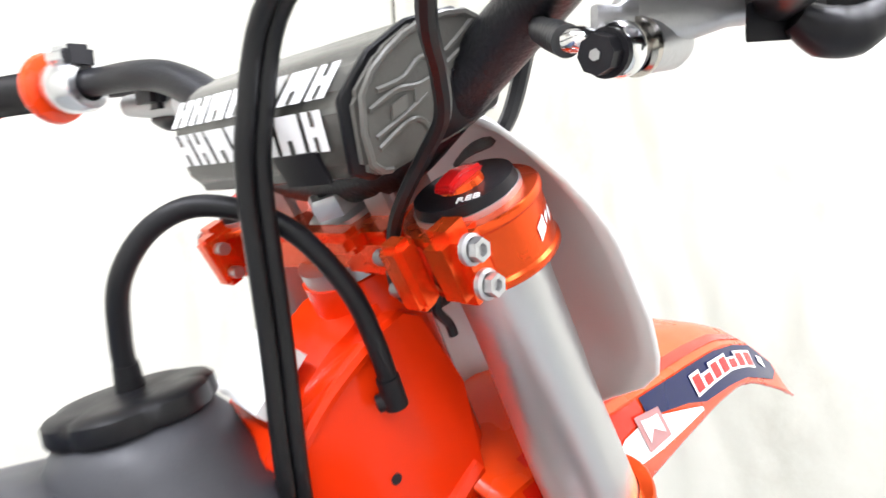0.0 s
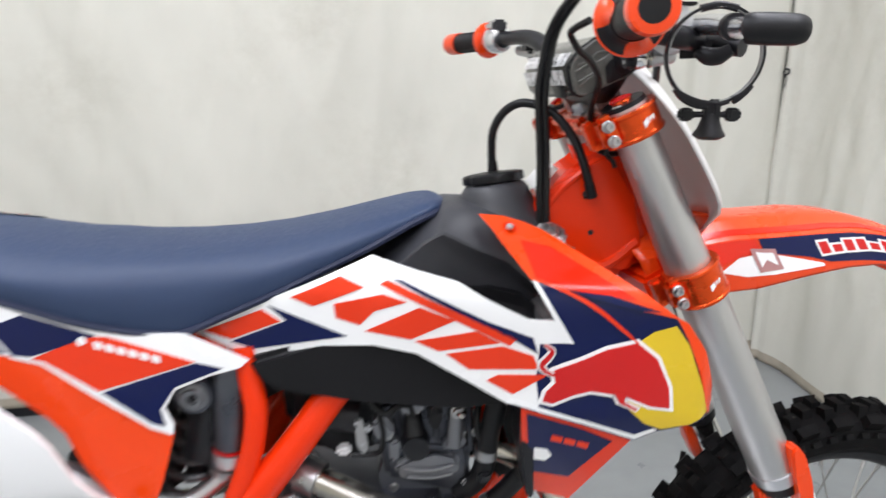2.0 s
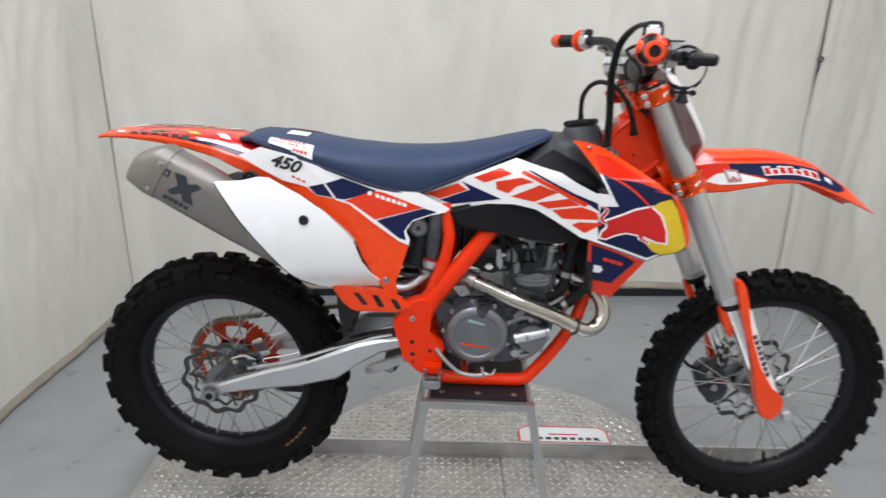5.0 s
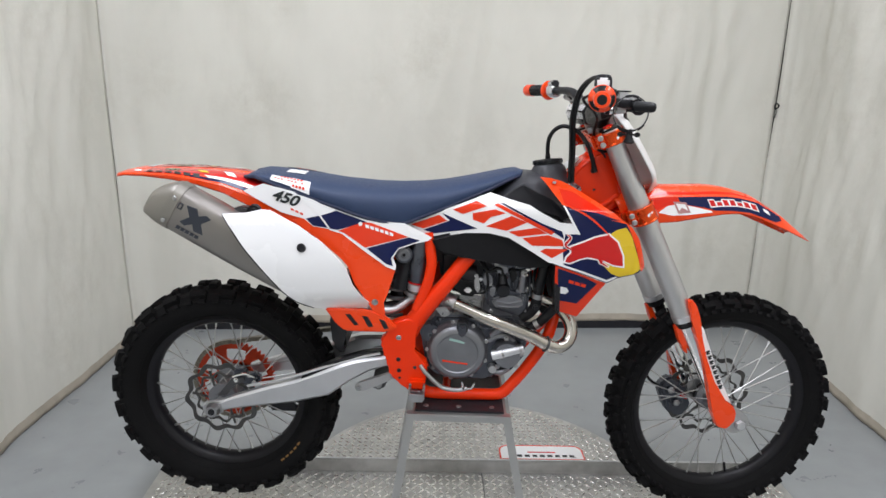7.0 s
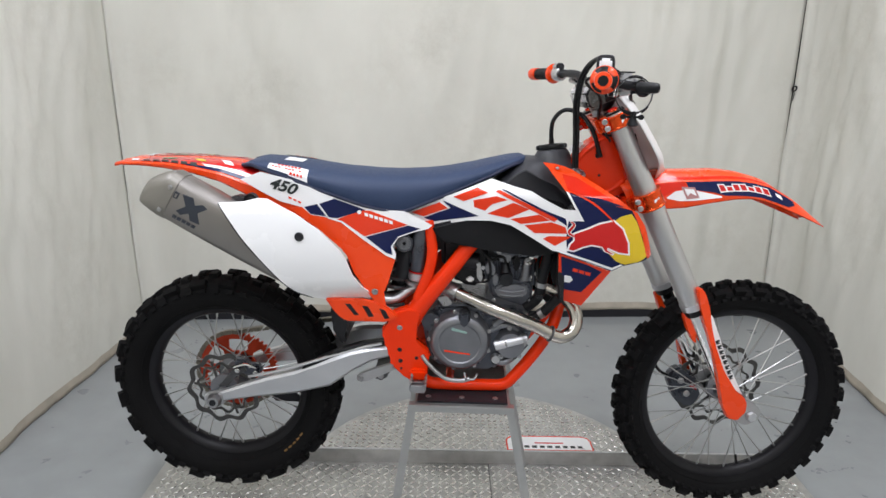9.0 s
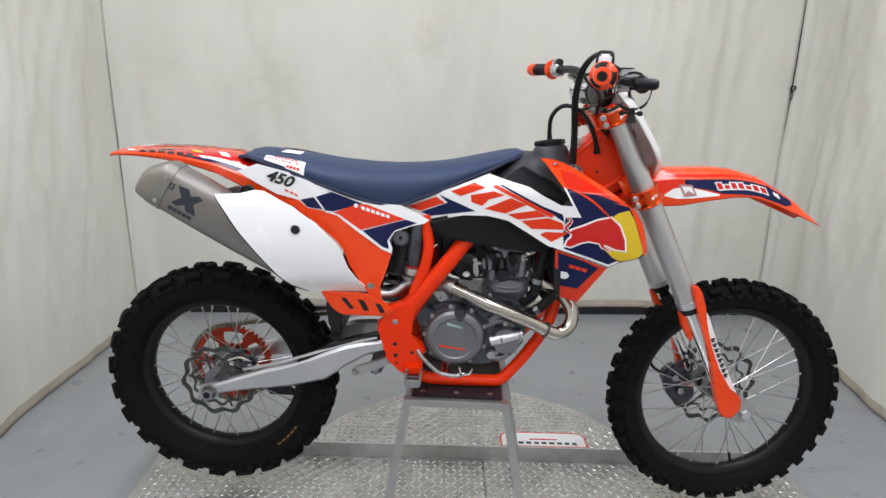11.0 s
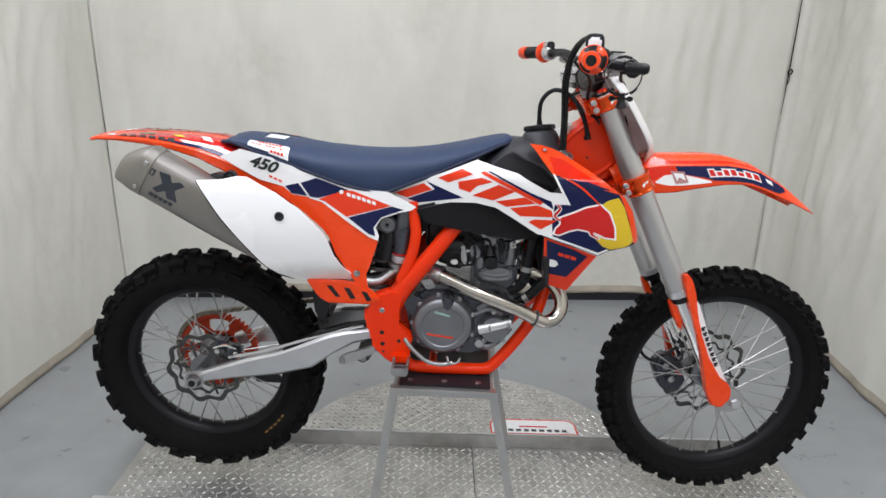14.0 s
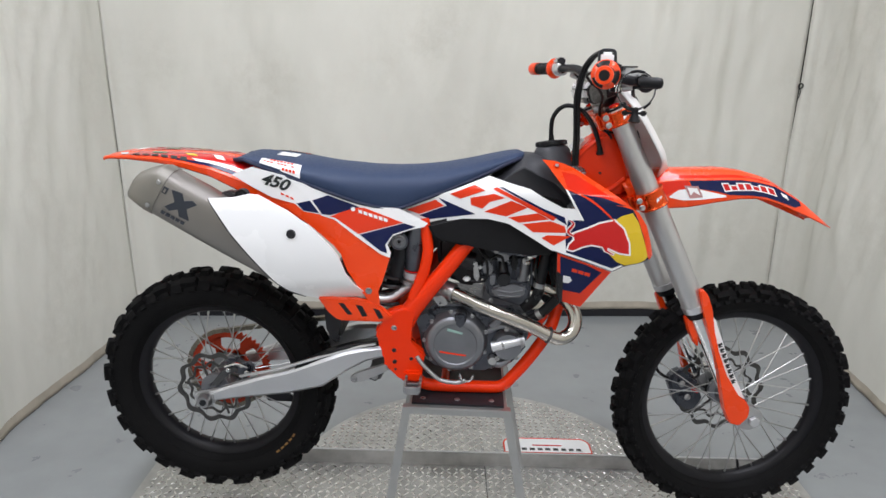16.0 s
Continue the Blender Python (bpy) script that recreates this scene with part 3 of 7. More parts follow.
# frame
for s in (-1, 1):
    B("frame_spar", tube([(0.25, s * 0.036, 1.05), (0.12, s * 0.044, 0.97), (0.03, s * 0.072, 0.925), (-0.03, s * 0.090, 0.892), (-0.10, s * 0.110, 0.805), (-0.172, s * 0.110, 0.712), (-0.200, s * 0.105, 0.664), (-0.214, s * 0.096, 0.630)], [0.028, 0.025, 0.022, 0.021, 0.0215, 0.026, 0.029, 0.026], 20), FRAME_ORANGE)
    B("subframe_tube", tube([(-0.152, s * 0.105, 0.945), (-0.146, s * 0.112, 0.90), (-0.142, s * 0.116, 0.86), (-0.153, s * 0.117, 0.80), (-0.18, s * 0.117, 0.73)], 0.0145, 14), FRAME_ORANGE)
    plate = [(-0.256, 0.688), (-0.236, 0.700), (-0.20, 0.712), (-0.163, 0.700), (-0.186, 0.66), (-0.188, 0.614), (-0.143, 0.579), (-0.156, 0.531), (-0.149, 0.505), (-0.192, 0.491), (-0.216, 0.512), (-0.250, 0.540), (-0.244, 0.551), (-0.259, 0.562), (-0.250, 0.578), (-0.267, 0.590), (-0.258, 0.605), (-0.276, 0.617), (-0.266, 0.632), (-0.280, 0.645), (-0.25, 0.665)]
    pivot = B("pivot_plate", prism(plate, s * 0.100, s * 0.137, 0.009, 3), FRAME_ORANGE)
    for x, z, r in ((-0.226, 0.654, 0.0075), (-0.226, 0.59, 0.006), (-0.224, 0.557, 0.006), (-0.18, 0.567, 0.005), (-0.222, 0.535, 0.0035)):
        B("bolt_hole" if r != 0.0075 else "plate_bolt", lathe([(0, 0), (r * 0.8, 0), (r, 0.0012), (r, 0.004), (0, 0.004)], 16), ENGINE_DARK if r < 0.007 else STEEL, parent=pivot, M=Matrix.Translation((x, s * 0.1375 - (0.001 if s < 0 else 0.002), z)))
    B("cradle_tube", tube([(-0.178, s * 0.105, 0.520), (-0.160, s * 0.104, 0.488), (-0.120, s * 0.10, 0.4740), (0.02, s * 0.097, 0.4735), (0.052, s * 0.095, 0.4738), (0.071, s * 0.093, 0.4800), (0.087, s * 0.091, 0.4960), (0.118, s * 0.085, 0.5320), (0.150, s * 0.077, 0.5740), (0.176, s * 0.068, 0.6120), (0.195, s * 0.058, 0.6480), (0.211, s * 0.042, 0.70), (0.235, s * 0.028, 0.77), (0.29, s * 0.02, 0.93), (0.33, s * 0.01, 1.02)], 0.0165, 14), FRAME_ORANGE)
    B("subframe_rail", tube([(-0.15, s * 0.09, 0.94), (-0.3, s * 0.09, 0.965), (-0.5, s * 0.08, 1.01), (-0.64, s * 0.06, 1.04)], 0.011, 10), FRAME_ORANGE)
B("frame_crossbar", tube([(-0.09, -0.10, 0.474), (-0.09, 0.10, 0.474)], 0.012, 10), FRAME_ORANGE)
gusset = [(0.212, 1.09), (0.236, 1.122), (0.268, 1.155), (0.302, 1.172), (0.322, 1.165), (0.345, 1.11), (0.372, 1.045), (0.345, 1.000), (0.27, 1.01), (0.21, 1.04)]
B("head_gusset", prism(gusset, -0.043, 0.043, 0.014, 3), FRAME_ORANGE, "deep orange pressed frame section behind the steering head")
B("gusset_rib", tube([(0.222, -0.042, 1.088), (0.250, -0.042, 1.123), (0.285, -0.042, 1.152)], 0.005, 8), FRAME_ORANGE)
B("gusset_rib", tube([(0.27, -0.040, 1.03), (0.31, -0.042, 1.018), (0.355, -0.040, 1.05)], 0.008, 8), FRAME_ORANGE)
B("gusset_hole", lathe([(0, 0), (0.0035, 0), (0.0035, 0.004), (0, 0.004)], 12), ENGINE_DARK, M=Matrix.Translation((0.291, -0.0438, 1.064)))
B("frame_label", prism([(0.222, 1.116), (0.247, 1.146), (0.241, 1.151), (0.216, 1.121)], -0.030, 0.030), WHITE, smooth=False)
B("head_tube", tube([HEAD + Vector((0.009, -0.002, -0.004)), HEAD + Vector((0.08, 0, -0.17))], 0.033, 20, 1), FRAME_ORANGE)
B("steering_washer", tube([HEAD + Vector((0.004, -0.002, 0.006)), HEAD + Vector((0.0085, -0.002, -0.003))], 0.031, 32, 1), STEEL)

# heel guard with its slots
heel = [(-0.426, 0.735), (-0.326, 0.733), (-0.285, 0.730), (-0.258, 0.714), (-0.226, 0.686), (-0.258, 0.671), (-0.371, 0.671), (-0.395, 0.689)]
guard = B("heel_guard", prism(heel, -0.146, -0.128, 0.005), ORANGE, "orange slotted plastic guard")
for slot in ([(-0.370, 0.721), (-0.357, 0.722), (-0.334, 0.691), (-0.346, 0.690)], [(-0.325, 0.718), (-0.309, 0.716), (-0.294, 0.688), (-0.308, 0.686)], [(-0.279, 0.710), (-0.264, 0.706), (-0.252, 0.684), (-0.265, 0.681)]):
    B("guard_slot", prism(slot, -0.1466, -0.1445), ENGINE_DARK, parent=guard, smooth=False)
B("guard_bolt", bolt(0.0065, 0.006), STEEL, M=Matrix.Translation((-0.289, -0.157, 0.762)))

# ---- seat, tank, tail ----
TOPX = [-0.655, -0.627, -0.599, -0.543, -0.465, -0.388, -0.3, -0.234, -0.169, -0.105, -0.042, 0.02, 0.06, 0.085, 0.100]
TOPZ = [1.074, 1.085, 1.087, 1.083, 1.075, 1.065, 1.059, 1.059, 1.063, 1.071, 1.083, 1.098, 1.107, 1.111, 1.105]
LOWX = [-0.655, -0.62, -0.591, -0.554, -0.501, -0.438, -0.374, -0.32, -0.266, -0.224, -0.211, -0.11, 0.005, 0.060, 0.100]
LOWZ = [1.070, 1.076, 1.067, 1.056, 1.040, 1.019, 0.999, 0.982, 0.970, 0.967, 0.970, 1.012, 1.062, 1.088, 1.097]


def seat_ring(x):
    zt, zl = float(np.interp(x, TOPX, TOPZ)), float(np.interp(x, LOWX, LOWZ))
    w = float(np.interp(x, [-0.655, -0.63, -0.55, -0.35, -0.1, 0.0, 0.05, 0.075, 0.092, 0.100], [0.055, 0.085, 0.108, 0.128, 0.115, 0.097, 0.080, 0.064, 0.042, 0.015]))
    h = zt - zl
    half = [(-w * 0.97, zl), (-w, zl + 0.16 * h), (-w * 0.99, zl + 0.42 * h), (-w * 0.965, zl + 0.60 * h), (-w * 0.90, zt - 0.020 * min(1, h / 0.06)), (-w * 0.80, zt - 0.0115 * min(1, h / 0.06)), (-w * 0.62, zt - 0.0055 * min(1, h / 0.06)), (-w * 0.35, zt - 0.001), (0, zt)]
    ring = half + [(-y, z) for y, z in half[-2::-1]]
    return [(x, y, z) for y, z in ring]


seat = B("seat", loft([seat_ring(x) for x in np.linspace(-0.655, 0.100, 90)]), SEAT_BLUE, "navy blue gripper vinyl seat with white labels", angle=60)
for s in (-1, 1):
    rim = [(x, s * float(np.interp(x, [-0.655, -0.63, -0.55, -0.35, -0.1, 0.0, 0.05, 0.075, 0.092, 0.100], [0.055, 0.085, 0.108, 0.128, 0.115, 0.097, 0.080, 0.064, 0.042, 0.015])) * 0.985, float(np.interp(x, LOWX, LOWZ)) + 0.002) for x in np.linspace(-0.65, 0.099, 50)]
    B("seat_piping", tube(rim, 0.0048, 8, 1), SEAT_EDGE, parent=seat)
    def over_seat(x, u, lift, s=s):
        """A place on the seat's side, u counting the corners of its section from below."""
        ring = seat_ring(x)
        i = int(u)
        p, q = Vector(ring[i]), Vector(ring[i + 1])
        n = Vector((0, -(q.z - p.z), q.y - p.y)).normalized()
        v = p + (q - p) * (u - i) + n * lift
        return (v.x, v.y * -s, v.z)

    def seat_patch(name, x0, x1, lo, hi, mat, lift, label=""):
        rows = []
        for k in range(9):
            f = k / 8
            a, b = lo[0] + (lo[1] - lo[0]) * f, hi[0] + (hi[1] - hi[0]) * f
            rows.append([over_seat(x0 + (x1 - x0) * f, a + (b - a) * j / 6, lift) for j in range(7)])
        B(name, loft(rows, closed=False), mat, label, parent=seat)

    seat_patch("seat_label", -0.572, -0.516, (2.2, 1.9), (5.1, 5.2), WHITE, 0.0022, "white label with rows of red lettering")
    seat_patch("seat_label", -0.516, -0.466, (1.5, 1.2), (5.3, 5.0), WHITE, 0.0022, "white label with rows of red lettering")
    for row, (xa, xb, ua, ub) in enumerate(((-0.548, -0.484, 4.55, 5.0), (-0.562, -0.474, 3.3, 4.1), (-0.512, -0.474, 1.9, 2.7))):
        n = int((xb - xa) / 0.009)
        for k in range(n):
            if row != 1 or k % 4 != 3:
                x0 = xa + 0.009 * k
                seat_patch("lettering_bar", x0, x0 + 0.0062, (ua, ua), (ub, ub), DECAL_ORANGE, 0.0034)
top = [[(x, y, float(np.interp(x, TOPX, TOPZ)) - 0.0002 + 0.0012) for y in (-0.028, 0.0, 0.028)] for x in np.linspace(-0.548, -0.497, 6)]
B("top_label", loft(top, closed=False), WHITE, parent=seat)


def tank_ring(x):
    """One section of the tank: rounded top, flat sloping shoulder, a crease and a scoop under it that deepens to the front."""
    zt = float(np.interp(x, [-0.05, 0.02, 0.07, 0.10, 0.14, 0.19, 0.23, 0.26], [1.00, 1.045, 1.090, 1.106, 1.104, 1.094, 1.070, 1.03]))
    w = float(np.interp(x, [-0.05, 0.05, 0.12, 0.2, 0.26], [0.098, 0.102, 0.100, 0.094, 0.07]))
    zc = min(zt - 0.022, float(np.interp(x, [0.0, 0.082, 0.105, 0.128, 0.172, 0.205, 0.26], [1.06, 1.085, 1.074, 1.062, 1.043, 1.013, 0.97])))
    deep = float(np.interp(x, [0.05, 0.085, 0.12, 0.20], [0.0, 0.006, 0.016, 0.024]))
    half = [(-w * 0.94 + 0.4 * deep, 0.90), (-w * 1.02 + deep, 0.94), (-w * 1.02 + deep, zc - 0.035), (-w * 1.01 + 0.8 * deep, zc - 0.018), (-w + 0.25 * deep, zc - 0.005), (-w, zc), (-w * 0.985, zc + 0.004)]
    top = -w * 0.55
    half += [(-w * 0.985 + (top + w * 0.985) * k, zc + 0.004 + (zt - 0.007 - zc - 0.004) * k) for k in (0.33, 0.66, 1.0)]
    half += [(-w * 0.42, zt - 0.0035), (-w * 0.22, zt - 0.0008), (0, zt)]
    return [(x, y, z) for y, z in half + [(-y, z) for y, z in half[-2::-1]]]


tank = B("fuel_tank", loft([tank_ring(x) for x in np.linspace(-0.05, 0.26, 40)]), TANK, "black plastic fuel tank with a screw cap", angle=32)
TILTED = Matrix.Translation((0.171, 0.006, 1.1085)) @ Matrix.Rotation(radians(-7), 4, "Y") @ Matrix.Rotation(radians(-8), 4, "X") @ Matrix.Rotation(radians(90), 4, "X")
B("tank_neck", lathe([(0.080, -0.060), (0.064, -0.038), (0.054, -0.022), (0.0485, -0.006), (0.0455, 0.005), (0.0400, 0.0125), (0.035, 0.0155), (0, 0.02)], 36), TANK, parent=tank, M=TILTED)
cap = lathe([(0.0340, 0.0150), (0.0395, 0.0156), (0.0405, 0.0175), (0.0400, 0.0255), (0.0380, 0.0275), (0.030, 0.0290), (0.024, 0.0286), (0.014, 0.0300), (0.0, 0.0302)], 96)
for v in cap.verts:
    a = math.atan2(v.co.z, v.co.x)
    r = math.hypot(v.co.x, v.co.z)
    if r > 0.029:
        k = 1 + 0.085 * (abs(math.cos(3 * a)) ** 0.7 - 0.6) * (1.0 if v.co.y > 0.0152 else 0.0)
        v.co.x, v.co.z = v.co.x * k, v.co.z * k
fuel_cap = B("fuel_cap", cap, RUBBER, "ribbed black fuel cap", M=TILTED)
B("cap_nipple", tube([(0.1685, 0.0105, 1.136), (0.1668, 0.009, 1.152)], [0.0075, 0.0062], 12, 1), RUBBER, parent=fuel_cap)
B("vent_hose", tube([(0.168, 0.010, 1.140), (0.1655, 0.007, 1.165), (0.167, 0.000, 1.196), (0.182, -0.008, 1.2205), (0.2045, -0.021, 1.2295), (0.237, -0.038, 1.2165), (0.2615, -0.0515, 1.184), (0.276, -0.0545, 1.149), (0.2855, -0.0535, 1.118)], 0.0056, 12), RUBBER, "curved black rubber vent hose")
B("hose_tip", merge(tube([(0.2815, -0.0540, 1.131), (0.2868, -0.0535, 1.113)], [0.0066, 0.0072], 12, 1), tube([(0.2855, -0.0535, 1.118), (0.2785, -0.048, 1.1145)], [0.006, 0.0052], 10, 1)), RUBBER)
B("airbox_side", prism([(-0.146, 0.935), (-0.053, 0.962), (0.009, 0.965), (0.063, 0.952), (0.118, 0.920), (0.180, 0.878), (0.176, 0.862), (0.12, 0.862), (0.059, 0.868), (-0.017, 0.886), (-0.07, 0.882), (-0.125, 0.896)], -0.129, 0.129, 0.008, 3), MATT_BLACK, "black moulded plastic under the shroud")
B("tank_lower", prism([(-0.02, 0.93), (0.0, 1.010), (0.13, 1.014), (0.215, 0.990), (0.255, 0.945), (0.25, 0.9), (0.1, 0.88)], -0.113, 0.113, 0.022, 3), MATT_BLACK)


def shroud_y(x, z):
    return -0.140 - 0.20 * x + 12 * max(0.0, z - 1.012) ** 2 + 0.28 * max(0.0, 0.88 - z) + 3.0 * max(0.0, x - 0.37) ** 2 * 10


def side_y(x, z):
    return -0.130 - 0.1 * (0.93 - z)


def pair(name, poly, surface, mat, label="", lift=0.0, thick=0.0025, fine=0.016):
    """The same sheet on either flank; gives back both."""
    return [B(name, sheet(poly, surface, lift, thick, fine), mat, label, angle=50),
            B(name, mirrored(sheet(poly, surface, lift, thick, fine)), mat, label, angle=50)]


def decals(owners, name, poly, surface, mat, layer=1, label="", fine=0.013):
    for owner, flip in zip(owners, (False, True)):
        bm = sheet(poly, surface, 0.0011 * layer, 0.0009, fine)
        B(name, mirrored(bm) if flip else bm, mat, label, parent=owner, angle=50)


def grown(poly, d):
    """The polygon, pushed outwards by d."""
    n, out = len(poly), []
    area = sum(poly[i][0] * poly[(i + 1) % n][1] - poly[(i + 1) % n][0] * poly[i][1] for i in range(n))
    sg = 1 if area > 0 else -1
    for i in range(n):
        p, q, r = Vector(poly[i - 1]), Vector(poly[i]), Vector(poly[(i + 1) % n])
        a, b = (q - p).normalized(), (r - q).normalized()
        na, nb = Vector((a.y, -a.x)) * sg, Vector((b.y, -b.x)) * sg
        m = na + nb
        m = m / max(0.6, m.dot(na))
        out.append((q.x + m.x * d, q.y + m.y * d))
    return out


# rear graphics panel of the shroud
rear_panel = pair("shroud_panel", [(-0.213, 0.964), (-0.11, 1.012), (0.007, 1.060), (0.059, 1.047), (0.107, 1.037), (0.136, 1.021), (0.185, 0.998), (0.213, 0.998), (0.232, 0.972), (0.198, 0.969), (0.195, 0.925), (0.2, 0.888), (0.163, 0.891), (0.11, 0.921), (0.058, 0.949), (0.007, 0.957), (-0.054, 0.953), (-0.143, 0.932)],
                  shroud_y, WHITE, "white tank panel with slanted orange and navy blocks")
K = [("orange_block", [(-0.199, 0.965), (-0.125, 0.996), (-0.103, 0.982), (-0.166, 0.956)], DECAL_ORANGE),
     ("navy_block", [(-0.166, 0.953), (-0.096, 0.983), (-0.118, 1.002), (-0.024, 0.967), (-0.138, 0.945)], NAVY),
     ("orange_block", [(-0.089, 1.013), (-0.029, 1.039), (-0.002, 1.028), (-0.063, 1.003)], DECAL_ORANGE),
     ("orange_block", [(-0.038, 1.007), (0.020, 1.021), (0.047, 1.013), (0.009, 1.000), (-0.008, 0.982), (-0.036, 0.990)], DECAL_ORANGE),
     ("orange_stripe", [(0.017, 1.032), (0.026, 1.037), (0.172, 0.974), (0.164, 0.965)], DECAL_ORANGE),
     ("navy_stripe", [(0.032, 1.038), (0.043, 1.037), (0.14, 0.993), (0.19, 0.976), (0.196, 0.957), (0.170, 0.972)], NAVY),
     ("orange_block", [(-0.002, 0.975), (0.062, 1.007), (0.102, 0.993), (0.051, 0.967)], DECAL_ORANGE),
     ("orange_block", [(0.056, 0.965), (0.127, 0.981), (0.154, 0.968), (0.083, 0.954)], DECAL_ORANGE),
     ("orange_block", [(0.092, 0.951), (0.157, 0.964), (0.191, 0.954), (0.198, 0.938), (0.118, 0.933)], DECAL_ORANGE),
     ("orange_block", [(0.139, 0.92), (0.152, 0.928), (0.208, 0.931), (0.169, 0.904)], DECAL_ORANGE)]
for name, poly, mat in K:
    decals(rear_panel, name, poly, shroud_y, mat)

# front part of the shroud
front_panel = pair("shroud_front", [(0.188, 1.042), (0.227, 1.033), (0.262, 1.027), (0.316, 1.017), (0.343, 1.006), (0.360, 0.979), (0.389, 0.912), (0.398, 0.888), (0.334, 0.864), (0.311, 0.847), (0.251, 0.866), (0.163, 0.891), (0.194, 0.93), (0.198, 0.969), (0.232, 0.972)],
                   lambda x, z: shroud_y(x, z) + 0.0006, NAVY, "navy radiator shroud with a red shape and a yellow disc")
decals(front_panel, "white_line", [(0.188, 1.043), (0.195, 1.040), (0.235, 0.972), (0.228, 0.972)], shroud_y, WHITE, 2)
decals(front_panel, "white_edge", [(0.163, 0.893), (0.251, 0.869), (0.311, 0.850), (0.334, 0.867), (0.330, 0.869), (0.31, 0.857), (0.251, 0.875), (0.166, 0.898)], shroud_y, WHITE, 1)
YELLOW_POLY = [(0.306, 0.978), (0.320, 0.990), (0.343, 0.9985), (0.358, 0.977), (0.390, 0.892), (0.368, 0.879), (0.338, 0.869), (0.318, 0.876), (0.300, 0.893), (0.292, 0.93)]
decals(front_panel, "yellow_disc", YELLOW_POLY, shroud_y, YELLOW, 1)
BLOB = [(0.214, 0.938), (0.246, 0.953), (0.271, 0.967), (0.303, 0.977), (0.325, 0.959), (0.340, 0.925), (0.343, 0.899), (0.322, 0.900), (0.293, 0.911), (0.256, 0.915), (0.236, 0.908), (0.214, 0.896), (0.203, 0.898), (0.206, 0.910), (0.216, 0.922)]
decals(front_panel, "white_outline", grown(BLOB, 0.0042), shroud_y, WHITE, 2)
decals(front_panel, "red_shape", BLOB, shroud_y, RED, 3)


def ribbon(points, width):
    """A polygon round a smooth line, pointed at both ends."""
    line = spline([(x, 0, z) for x, z in points], 4)
    up, down = [], []
    for i, p in enumerate(line):
        d = (line[min(i + 1, len(line) - 1)] - line[max(i - 1, 0)]).normalized()
        w = width * (0.35 + 0.65 * math.sin(math.pi * i / (len(line) - 1)))
        up.append((p.x - d.z * w, p.z + d.x * w))
        down.append((p.x + d.z * w, p.z - d.x * w))
    return up + down[::-1]


CURL = [(0.222, 0.930), (0.206, 0.936), (0.200, 0.944), (0.207, 0.954), (0.211, 0.963), (0.202, 0.970)]


def stripe(owners, name, points, width, mat, lift):
    """A narrow strip along a smooth line over the shroud, on either flank."""
    line = ribbon(points, width)
    half = len(line) // 2
    for owner, s in zip(owners, (1, -1)):
        rows = [[(x, s * (shroud_y(x, z) - lift), z) for x, z in (a, b)] for a, b in zip(line[:half], line[half:][::-1])]
        B(name, loft(rows, closed=False), mat, parent=owner)


stripe(front_panel, "white_outline", CURL, 0.0056, WHITE, 0.0030)
stripe(front_panel, "red_curl", CURL, 0.0030, RED, 0.0042)
stripe(front_panel, "orange_line", [(0.200, 1.041), (0.235, 1.028), (0.262, 1.012), (0.286, 0.992), (0.304, 0.976)], 0.0026, DECAL_ORANGE, 0.0026)
decals(front_panel, "white_outline", [(0.275, 0.920), (0.285, 0.900), (0.308, 0.891), (0.312, 0.897), (0.296, 0.904), (0.298, 0.916)], shroud_y, WHITE, 2)
decals(front_panel, "red_shape", [(0.280, 0.917), (0.288, 0.902), (0.306, 0.894), (0.308, 0.896), (0.293, 0.904), (0.294, 0.915)], shroud_y, RED, 4)
top_panel = pair("shroud_top", [(0.1385, 1.0990), (0.168, 1.0978), (0.192, 1.0930), (0.209, 1.0875), (0.228, 1.0780), (0.268, 1.0565), (0.312, 1.0315), (0.347, 1.006), (0.307, 1.014), (0.263, 1.024), (0.227, 1.033), (0.188, 1.042), (0.163, 1.0720), (0.150, 1.0880)],
                 lambda x, z: shroud_y(x, z) - 0.0005, ORANGE, "glossy orange upper edge of the shroud", 0, 0.003)
decals(top_panel, "red_patch", [(0.182, 1.078), (0.215, 1.073), (0.262, 1.049), (0.300, 1.027), (0.262, 1.028), (0.225, 1.036), (0.193, 1.045)], lambda x, z: shroud_y(x, z) - 0.0008, SCARLET, 1)
decals(top_panel, "navy_wedge", [(0.228, 1.0335), (0.272, 1.030), (0.325, 1.0145), (0.300, 1.0155), (0.262, 1.0245)], lambda x, z: shroud_y(x, z) - 0.0008, NAVY, 2)
pair("shroud_edge", [(0.343, 1.008), (0.356, 1.001), (0.376, 0.971), (0.408, 0.889), (0.395, 0.884), (0.388, 0.893), (0.372, 0.945), (0.357, 0.982)], lambda x, z: shroud_y(x, z) - 0.0014, ORANGE, "orange front edge of the shroud", 0, 0.006)
for s in (-1, 1):
    seat_at = Matrix.Translation((0.172, s * (-shroud_y(0.171, 1.0870)) + (-0.0004 if s < 0 else 0.0004), 1.0885)) @ Matrix.Rotation(s * radians(58), 4, "X") @ Matrix.Rotation(0 if s < 0 else math.pi, 4, "Z")
    B("screw_dimple", lathe([(0.0072, -0.0020), (0.0078, -0.0026), (0.0066, -0.0020), (0.0056, -0.0008), (0, -0.0006)], 28), FRAME_ORANGE, parent=top_panel[0 if s < 0 else 1], M=seat_at)
    B("shroud_screw", lathe([(0, -0.0048), (0.0018, -0.0047), (0.0022, -0.0040), (0.0034, -0.0040), (0.0046, -0.0026), (0.0048, -0.0010), (0, -0.0010)], 20), ALU_BRIGHT, parent=top_panel[0 if s < 0 else 1], M=seat_at)
